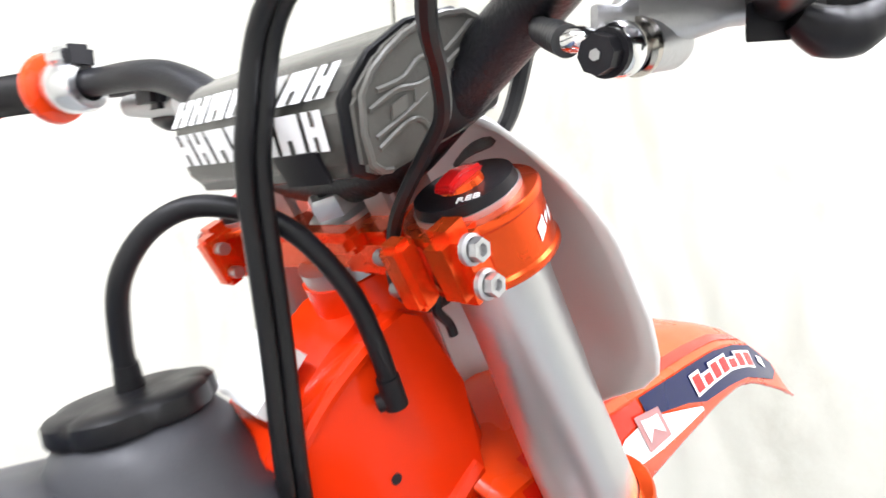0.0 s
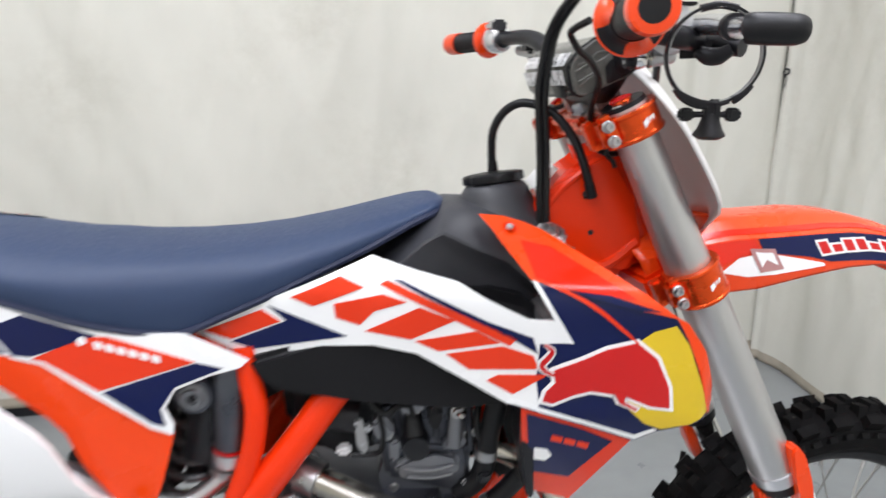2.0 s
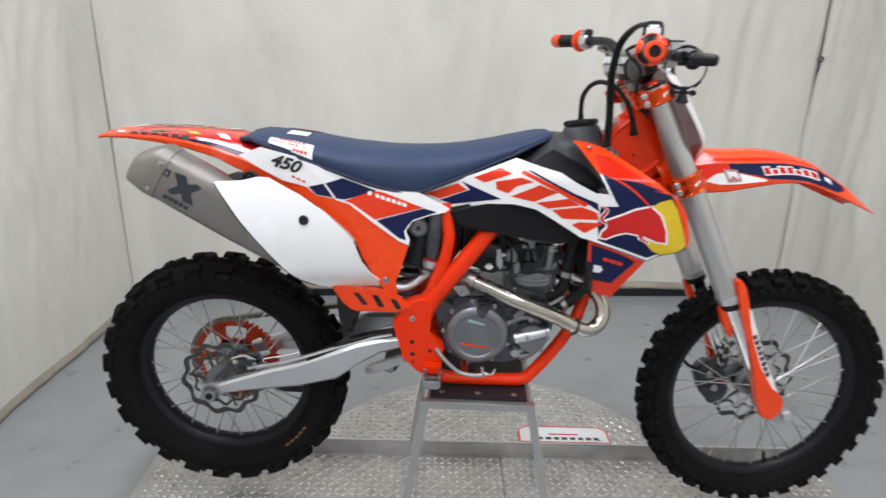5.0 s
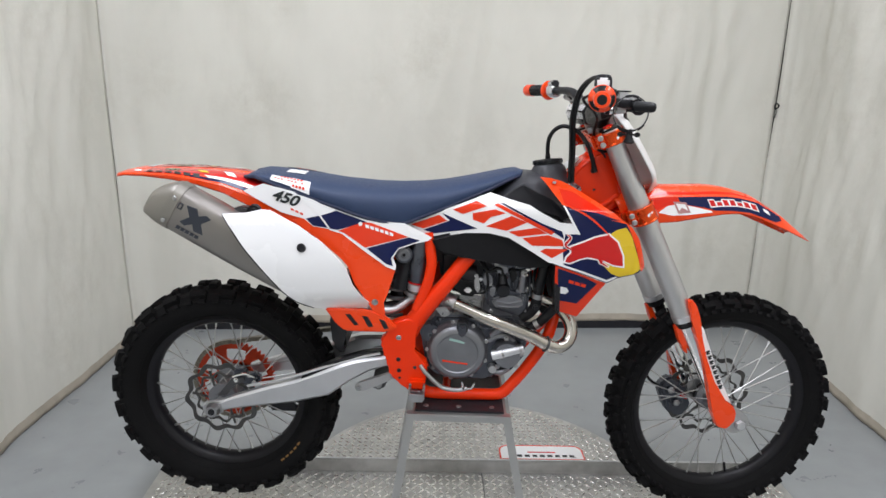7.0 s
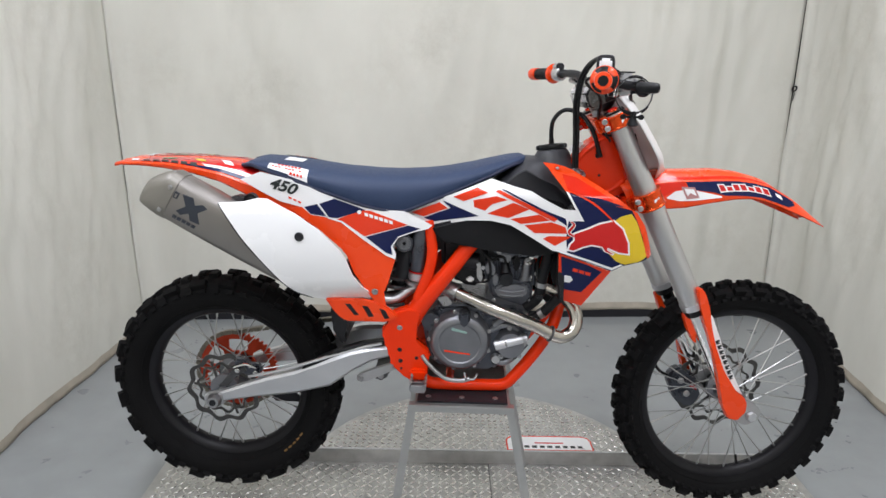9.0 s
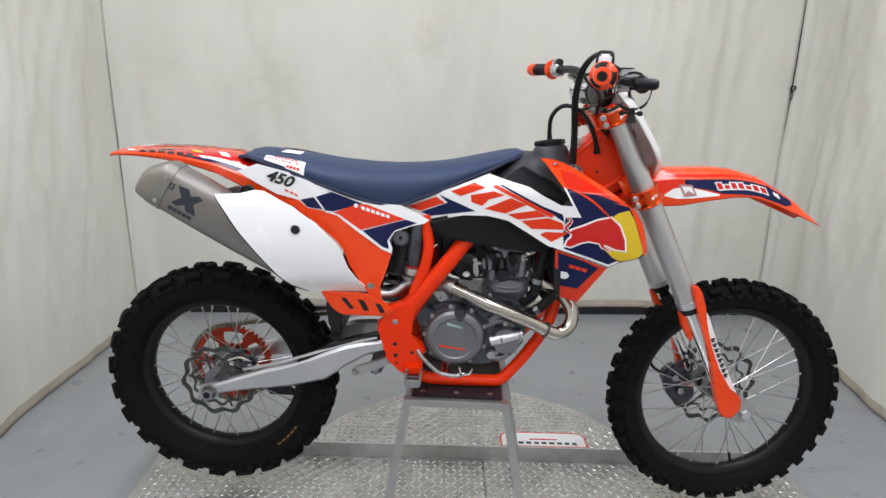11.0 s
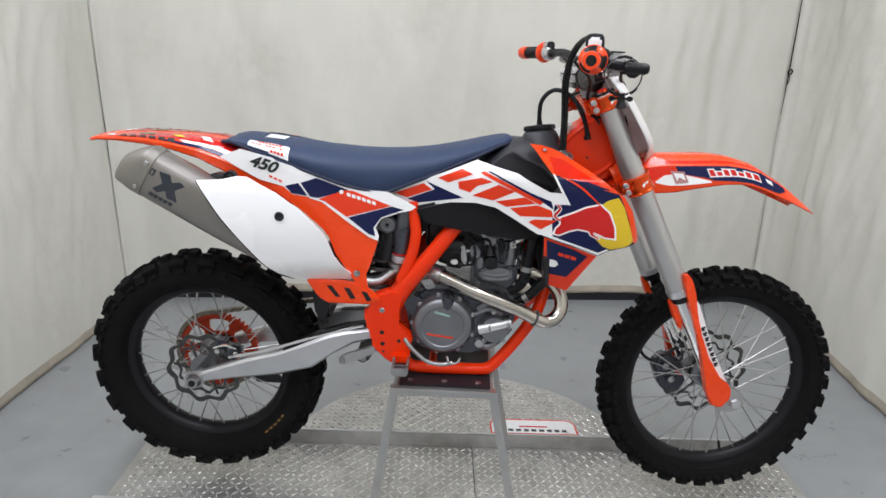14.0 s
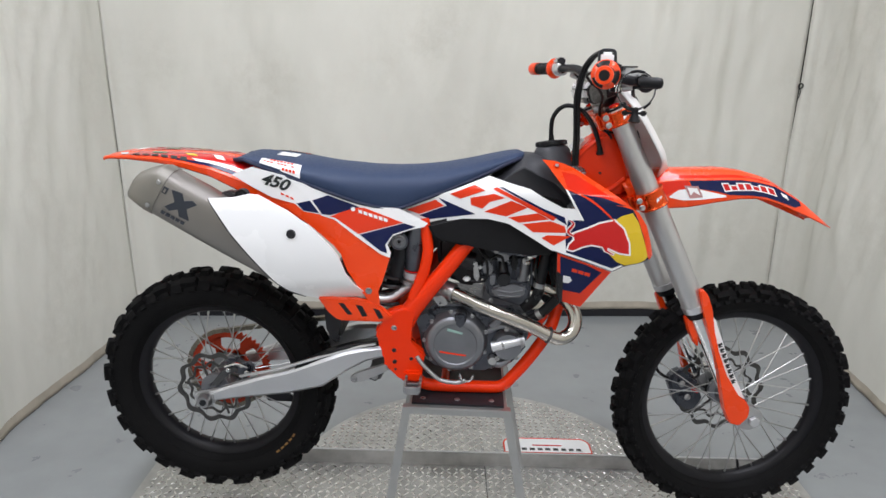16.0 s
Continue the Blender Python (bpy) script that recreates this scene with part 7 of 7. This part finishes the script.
B("perch_flange", loft([oval((0.2722, -0.2010, 1.2910), (0, 0, 1), (0.3, 0.95, 0), 0.0040, 0.0020, 12, 6), oval((0.2800, -0.2025, 1.2912), (0, 0, 1), (0.3, 0.95, 0), 0.0035, 0.0050, 12, 6), oval((0.2880, -0.2035, 1.2935), (0, 0, 1), (0.3, 0.95, 0), 0.0075, 0.0060, 12, 6), oval((0.2960, -0.2070, 1.2935), (0, 0, 1), (0.3, 0.95, 0), 0.0085, 0.0060, 12, 6)]), ALU, parent=master)
B("perch_arm", loft([oval((0.2900, -0.2040, 1.2960), (0, 0, 1), (0.8, 0.6, 0), 0.0090, 0.0070, 18, 4), oval((0.2975, -0.2090, 1.2950), (0, 0, 1), (0.8, 0.6, 0), 0.0125, 0.0080, 18, 3.5), oval((0.3092, -0.2150, 1.2968), (0, 0, 1), (0.8, 0.6, 0), 0.0118, 0.0085, 18, 3.5), oval((0.3190, -0.2220, 1.2985), (0, 0, 1), (0.8, 0.6, 0), 0.0098, 0.0090, 18, 3.5), oval((0.3280, -0.2300, 1.2995), (0, 0, 1), (0.8, 0.6, 0), 0.0100, 0.0090, 18, 3.5)]), ALU, "cast aluminium brake perch", parent=master, angle=30)
B("master_reservoir", block(0.030, 0.044, 0.022, (0.292, -0.238, 1.315), 0.005), ALU_BRIGHT, "bare aluminium brake fluid reservoir")
B("reservoir_lid", block(0.033, 0.046, 0.003, (0.292, -0.238, 1.3275), 0.0012), RIM_BLACK)
B("lever_perch", tube([(0.272, -0.262, 1.303), (0.296, -0.256, 1.299), (0.326, -0.2335, 1.2945), (0.340, -0.2481, 1.2925), (0.3513, -0.2643, 1.2900)], [0.010, 0.0105, 0.0085, 0.0088, 0.0085], 18), RIM_BLACK, "black brake lever perch")
B("perch_clamp", tube([(0.256, -0.262, 1.319), (0.249, -0.284, 1.318)], 0.0185, 22, 1), RIM_BLACK)
B("switch_block", loft([oval((0.3070, -0.2345, 1.2865), (0.25, -0.18, 0), (0, 0, 1), 0.0030, 0.0060, 16, 3), oval((0.3190, -0.2420, 1.2880), (0.25, -0.18, 0), (0, 0, 1), 0.0070, 0.0070, 16, 3), oval((0.3330, -0.2500, 1.2900), (0.25, -0.18, 0), (0, 0, 1), 0.0080, 0.0080, 16, 3)]), RIM_BLACK, "black switch housing under the perch")
B("perch_lobe", tube([(0.3180, -0.2440, 1.2880), (0.3260, -0.2500, 1.2830), (0.3340, -0.2560, 1.2830), (0.3420, -0.2630, 1.2890)], [0.0050, 0.0082, 0.0082, 0.0050], 14), RIM_BLACK)
B("brake_lever", tube([(0.322, -0.185, 1.310), (0.320, -0.230, 1.3105), (0.316, -0.290, 1.308), (0.300, -0.350, 1.302), (0.287, -0.394, 1.300)], [0.007, 0.0095, 0.0088, 0.008, 0.0075], 18), LEVER, "polished front brake lever")
B("lever_band", tube([(0.3045, -0.332, 1.3040), (0.3015, -0.343, 1.3030)], 0.0105, 18, 1), RIM_BLACK)
B("lever_sleeve", tube([(0.284, -0.394, 1.2992), (0.286, -0.3945, 1.2992), (0.300, -0.3965, 1.2988), (0.3175, -0.3985, 1.2982), (0.3235, -0.399, 1.2980), (0.3250, -0.399, 1.2980)], [0.0098, 0.0108, 0.0112, 0.0108, 0.0085, 0.003], 20, 3), RUBBER, "black rubber lever sleeve")
B("brake_hose", tube([(0.2840, -0.168, 1.2935), (0.3000, -0.150, 1.3010), (0.3300, -0.118, 1.300), (0.345, -0.085, 1.262), (0.37, -0.02, 1.245), (0.40, 0.06, 1.19), (0.43, 0.10, 1.05), (0.50, 0.115, 0.85), (0.56, 0.14, 0.70), (0.63, 0.11, 0.52)], 0.0045, 8), CABLE, "black front brake hose")
# left hand
A, Bv = Vector(BAR_L[-2]), Vector(BAR_L[-1])
D = (Bv - A).normalized()
LGRIP = Matrix.Translation(Bv) @ D.to_track_quat("-Y", "Z").to_matrix().to_4x4()
lg = B("left_grip", lathe(prof[:-7] + [(0.0175, 0.100), (0.021, 0.106), (0.028, 0.110), (0.015, 0.112)], 28), RUBBER, "black and orange left grip", M=LGRIP)
B("grip_end", lathe([(0, -0.007), (0.0168, -0.006), (0.0186, -0.001), (0.0186, 0.028), (0.0165, 0.028)], 28), ORANGE, parent=lg, M=LGRIP)
B("flange", lathe([(0.015, 0.112), (0.028, 0.107), (0.0295, 0.111), (0.028, 0.116), (0.015, 0.118)], 36), ORANGE, parent=lg, M=LGRIP)
B("clutch_perch", lathe([(0.014, 0.119), (0.0205, 0.120), (0.0225, 0.126), (0.0225, 0.146), (0.0200, 0.153), (0.014, 0.154)], 28), LEVER, "polished clutch perch", M=LGRIP)
B("perch_head", block(0.030, 0.030, 0.018, (0.004, 0.140, 0.021), 0.006, 3), LEVER, M=LGRIP)
B("clutch_master", tube([(0.2470, 0.262, 1.3000), (0.2585, 0.225, 1.2985), (0.2670, 0.185, 1.2960)], [0.0090, 0.0115, 0.0105], 20, 2), ALU, "grey clutch master cylinder under the bar")
B("clutch_hose_joint", tube([(0.2600, 0.232, 1.2880), (0.2640, 0.210, 1.2845), (0.2670, 0.190, 1.2890)], [0.0060, 0.0085, 0.0060], 14), RIM_BLACK)
B("clutch_reservoir", block(0.026, 0.05, 0.024, (0.258, 0.215, 1.305), 0.005), ENGINE_DARK)
B("clutch_lever", tube([(0.255, 0.235, 1.312), (0.262, 0.275, 1.316), (0.240, 0.33, 1.318), (0.205, 0.385, 1.318)], 0.006, 10), RIM_BLACK, "dark clutch lever")
B("kill_button", block(0.022, 0.018, 0.02, (0.212, 0.262, 1.338), 0.004), BLACK)

# number plate ahead of the fork
rows = []
for j in range(17):
    v = j / 16
    z = 0.064 - 0.250 * v
    w = float(np.interp(z, [-0.186, -0.166, -0.150, -0.135, -0.118, -0.08, -0.02, 0.01, 0.035, 0.053, 0.064], [0.050, 0.080, 0.108, 0.134, 0.145, 0.152, 0.153, 0.144, 0.128, 0.112, 0.088]))
    bx = float(np.interp(z, [-0.206, -0.149, -0.03, 0.055], [0.070, 0.070, 0.056, 0.045]))
    rows.append([(bx + 0.045 * (1 - abs(u) ** 2.2), u * w, z) for u in np.linspace(-1, 1, 19)])
plate = F("front_number_plate", loft(rows, closed=False), PLATE, "blank frosted white front number plate", angle=50)
solid = plate.modifiers.new("thickness", "SOLIDIFY")
solid.thickness, solid.offset = 0.0035, 0

# front fender
SX = [-0.02, 0.054, 0.107, 0.174, 0.235, 0.28, 0.31, 0.334, 0.385, 0.436]
S_LOW = [-0.235, -0.264, -0.286, -0.305, -0.325, -0.346, -0.370, -0.395, -0.452, -0.512]
S_CREASE = [-0.170, -0.188, -0.206, -0.238, -0.266, -0.290, -0.314, -0.334, -0.406, -0.502]
S_TOP = [-0.150, -0.166, -0.183, -0.215, -0.243, -0.270, -0.296, -0.318, -0.394, -0.494]
S_WIDE = [0.066, 0.072, 0.075, 0.076, 0.076, 0.075, 0.074, 0.073, 0.071, 0.058]


def front_rings(n=40):
    out = []
    for x in np.linspace(-0.02, 0.436, n):
        l, c, t, w = (float(np.interp(x, SX, r)) for r in (S_LOW, S_CREASE, S_TOP, S_WIDE))
        half = [(-w, l), (-w * 1.02, l + 0.004), (-w * 0.90, c - 0.004), (-w * 0.84, c), (-w * 0.60, t - 0.004), (-w * 0.3, t), (0, t)]
        out.append([(x, y, z) for y, z in half + [(-y, z) for y, z in half[-2::-1]]])
    return out


fender = F("front_fender", loft(front_rings(), closed=False), ORANGE, "orange front fender with navy and white graphics", angle=35)
solid = fender.modifiers.new("thickness", "SOLIDIFY")
solid.thickness, solid.offset = 0.003, -1


def fender_patch(name, pts, mat, lift, label=""):
    """A decal on the fender's flank from (x, share between the lower edge and the crease) corners, as a strip of pairs low, high."""
    for s in (-1, 1):
        rows = []
        for x, a, b in pts:
            l, c, w = (float(np.interp(x, SX, r)) for r in (S_LOW, S_CREASE, S_WIDE))
            row = []
            for k in range(4):
                u = a + (b - a) * k / 3
                row.append((x, s * (w * (1.02 - 0.12 * u) + lift), l + 0.004 + (c - l - 0.008) * u + lift * 0.4))
            rows.append(row)
        F(name, loft(rows, closed=False), mat, label, parent=fender)


def fender_shoulder(name, x0, x1, mat, lift):
    """A stripe on the slope above the crease, on either side; shade under the ridge put into colour."""
    for s in (-1, 1):
        rows = []
        for x in np.linspace(x0, x1, 24):
            c, t, w = (float(np.interp(x, SX, r)) for r in (S_CREASE, S_TOP, S_WIDE))
            rows.append([(x, s * (w * 0.838), c + lift), (x, s * (w * 0.795), c + (t - 0.004 - c) * 0.19 + lift), (x, s * (w * 0.750), c + (t - 0.004 - c) * 0.37 + lift)])
        F(name, loft(rows, closed=False), mat, parent=fender)


# Redder stripe painted where the orange falls into shade along the crease.
fender_shoulder("red_shade_stripe", 0.015, 0.375, SCARLET, 0.0014)
fender_patch("navy_band", [(0.135, 0.66, 0.97), (0.19, 0.42, 0.97), (0.215, 0.2, 0.97), (0.26, 0.12, 0.97), (0.30, 0.12, 0.97), (0.334, 0.12, 0.95), (0.36, 0.2, 0.93), (0.378, 0.6, 0.9)], NAVY, 0.0012, "navy band")
fender_patch("white_wedge", [(0.072, 0.36, 0.40), (0.10, 0.22, 0.62), (0.135, 0.16, 0.66), (0.175, 0.13, 0.42), (0.205, 0.12, 0.2)], WHITE, 0.0016)
fender_patch("red_band", [(0.0, 0.4, 0.95), (0.06, 0.42, 0.97), (0.10, 0.64, 0.97), (0.132, 0.7, 0.97)], SCARLET, 0.0010)
fender_patch("emblem", [(0.118, 0.26, 0.78), (0.150, 0.24, 0.72)], material("grey_red_ink", (0.45, 0.22, 0.22), 0.4), 0.0022)
fender_patch("emblem_core", [(0.123, 0.36, 0.70), (0.133, 0.50, 0.66), (0.145, 0.34, 0.64)], WHITE, 0.0027)
for k in range(7):
    x = 0.206 + 0.0172 * k
    fender_patch("pale_bar", [(x, 0.37, 0.82 if k in (0, 2, 3, 5, 6) else 0.70), (x + 0.0174, 0.37, 0.82 if k in (0, 2, 3, 5, 6) else 0.70)], WHITE, 0.0022)
    fender_patch("red_bar", [(x + 0.0026, 0.43, 0.76 if k in (0, 2, 3, 5, 6) else 0.64), (x + 0.0150, 0.43, 0.76 if k in (0, 2, 3, 5, 6) else 0.64)], RED, 0.0027)
fender_patch("pale_bar", [(0.340, 0.55, 0.75), (0.352, 0.5, 0.8)], WHITE, 0.0022)

# front caliper on the far side
calip = F("front_caliper", merge(prism([(-0.092, -0.868), (-0.086, -0.800), (-0.064, -0.780), (-0.030, -0.782), (-0.004, -0.830), (-0.014, -0.905), (-0.052, -0.924), (-0.080, -0.905)], 0.060, 0.098, 0.008, 2), block(0.030, 0.05, 0.030, (-0.052, 0.074, -0.815), 0.007), block(0.030, 0.05, 0.030, (-0.058, 0.074, -0.862), 0.007)), ENGINE, "cast front brake caliper")
for z in (-0.815, -0.862):
    F("caliper_pin", lathe([(0, -0.004), (0.006, -0.004), (0.010, -0.001), (0.010, 0.003), (0, 0.003)], 16), STEEL, parent=calip, M=Matrix.Translation((-0.054, 0.047, z)))
F("caliper_clip", tube([(-0.030, 0.052, -0.845), (-0.020, 0.052, -0.862)], 0.006, 12, 1), RED, parent=calip)
F("caliper_hose", tube([(-0.075, 0.075, -0.80), (-0.10, 0.07, -0.75), (-0.08, 0.08, -0.66), (-0.03, 0.1, -0.60)], 0.0045, 8), CABLE)
F("front_axle", tube([(0.045, -0.135, -0.893), (0.045, 0.135, -0.893)], 0.011, 16, 1), STEEL, "front axle")
F("axle_nut", lathe([(0, -0.004), (0.013, -0.004), (0.015, 0.0), (0.015, 0.006), (0, 0.006)], 6), ALU_BRIGHT, M=Matrix.Translation((0.045, -0.137, -0.893)))

# cables
for k in (0, 1):
    o = 0.0085 * k
    B("throttle_cable", tube([(0.2245 + o, -0.048, 1.045), (0.2222 + o, -0.047, 1.08), (0.2205 + o, -0.047, 1.11), (0.2195 + o, -0.0455, 1.16), (0.2165 + o, -0.047, 1.20), (0.2135 + o, -0.049, 1.24), (0.2145 + o, -0.053, 1.268), (0.221 + o * 0.9, -0.064, 1.312), (0.230 + o * 0.8, -0.105, 1.341), (0.240 + o * 0.4, -0.160, 1.356), (0.247, -0.215, 1.357 - 0.008 * k), (0.252, -0.262, 1.350 - 0.008 * k)], 0.0047, 10), CABLE, "black throttle cable")
B("switch_cable", tube([(0.314, -0.067, 1.1705), (0.296, -0.074, 1.171), (0.280, -0.077, 1.179), (0.271, -0.081, 1.192), (0.268, -0.088, 1.216), (0.2655, -0.101, 1.232), (0.266, -0.116, 1.249), (0.260, -0.1365, 1.264), (0.246, -0.1525, 1.279), (0.230, -0.168, 1.2885), (0.2206, -0.179, 1.2965), (0.213, -0.192, 1.307), (0.224, -0.217, 1.316)], 0.0036, 8), CABLE, "thin black switch cable")
B("cable_tie", tube([(0.292, -0.090, 1.181), (0.291, -0.088, 1.172), (0.300, -0.086, 1.163), (0.303, -0.086, 1.156)], 0.0028, 8), CABLE)
UPRIGHT = Matrix.Translation((0.2265, -0.080, 1.0655)) @ Matrix.Scale(0.86, 4) @ Matrix.Rotation(radians(36), 4, "X") @ Matrix.Rotation(radians(90), 4, "X")
ribbed = lathe([(0.0, 0.0195), (0.007, 0.0195), (0.009, 0.0175), (0.0175, 0.0170), (0.0205, 0.0155), (0.0215, 0.0120), (0.0245, 0.0105), (0.0250, 0.0060), (0.0235, 0.0040), (0.0180, 0.0035), (0.0175, -0.014)], 72)
for v in ribbed.verts:
    r = math.hypot(v.co.x, v.co.z)
    if r > 0.0235:
        k = 1 + 0.035 * math.sin(12 * math.atan2(v.co.z, v.co.x))
        v.co.x, v.co.z = v.co.x * k, v.co.z * k
rad_cap = B("radiator_cap", ribbed, LEVER, "shiny chrome radiator cap", M=UPRIGHT)
B("cap_rivet", lathe([(0, 0.022), (0.004, 0.0215), (0.0055, 0.0195), (0, 0.0195)], 16), STEEL, parent=rad_cap, M=UPRIGHT)
B("overflow_pipe", tube([(0.240, -0.080, 1.058), (0.256, -0.090, 1.052)], [0.0056, 0.0050], 12, 1), STEEL, parent=rad_cap)

# ---- a ring clamp that hangs from the brake lever ----
C = Vector((0.290, -0.338, 1.2823))
ring_clamp = thing("ring_clamp", C + Vector((0, 0, -0.066)), "black ring clamp with a splayed foot hanging on the brake lever", "clamp")
TURNED = Matrix.Translation(C) @ Matrix.Rotation(radians(-8), 4, "Z")
add(ring_clamp, "band", lathe([(0.0362, -0.0030), (0.0382, -0.0030), (0.0382, 0.0030), (0.0362, 0.0030)], 64, True), RIM_BLACK, M=TURNED)
add(ring_clamp, "band_lining", lathe([(0.0356, -0.0025), (0.0362, -0.0025), (0.0362, 0.0025), (0.0356, 0.0025)], 64, True), ALU, M=TURNED)
add(ring_clamp, "lower_jaw", loft([oval((0.0385 * math.cos(a), 0, 0.0385 * math.sin(a)), (math.cos(a), 0, math.sin(a)), (0, 1, 0), 0.0016 + 0.0024 * math.sin(math.pi * min(1.0, k / 7)) ** 0.6, 0.0042, 12, 4) for k, a in ((k, radians(-137 + 8.6 * k)) for k in range(9))]), RIM_BLACK, M=TURNED)
add(ring_clamp, "hinge", loft([oval((0.0388 * math.cos(a), 0, 0.0388 * math.sin(a)), (math.cos(a), 0, math.sin(a)), (0, 1, 0), 0.0034 - 0.0005 * k, 0.0042, 12, 4) for k, a in ((k, radians(-63 + 6.5 * k)) for k in range(5))]), RIM_BLACK, M=TURNED)
add(ring_clamp, "latch", block(0.0075, 0.006, 0.005, (0.004, 0, -0.0362), 0.001), DARK_STEEL, M=TURNED)
add(ring_clamp, "cross_bar", tube([(-0.018, 0, -0.0458), (0.020, 0, -0.0458)], 0.0024, 10, 1), RIM_BLACK, M=TURNED)
for x in (-0.0178, 0.0186):
    knob = merge(block(0.0125, 0.0085, 0.0092, (x, 0, -0.0458), 0.0018), block(0.0085, 0.0095, 0.0108, (x, 0, -0.0458), 0.0018))
    add(ring_clamp, "knob", knob, RUBBER, M=TURNED)
add(ring_clamp, "stem", merge(block(0.0125, 0.010, 0.016, (0.002, 0, -0.0455), 0.0015), block(0.0045, 0.013, 0.014, (0.0045, 0, -0.0445), 0.001)), RIM_BLACK, M=TURNED)
add(ring_clamp, "foot", lathe([(0, 0.009), (0.0062, 0.009), (0.0075, 0.003), (0.0098, -0.0035), (0.0125, -0.0075), (0.0127, -0.0090), (0.0080, -0.0118), (0, -0.0125)], 28), RIM_BLACK, M=TURNED @ Matrix.Translation((0.002, 0, -0.0538)) @ Matrix.Rotation(radians(90), 4, "X"))
add(ring_clamp, "top_jaw", tube([(-0.014, 0, 0.0345), (0.0, 0, 0.0372), (0.014, 0, 0.0345)], 0.003, 10), RIM_BLACK, M=TURNED)
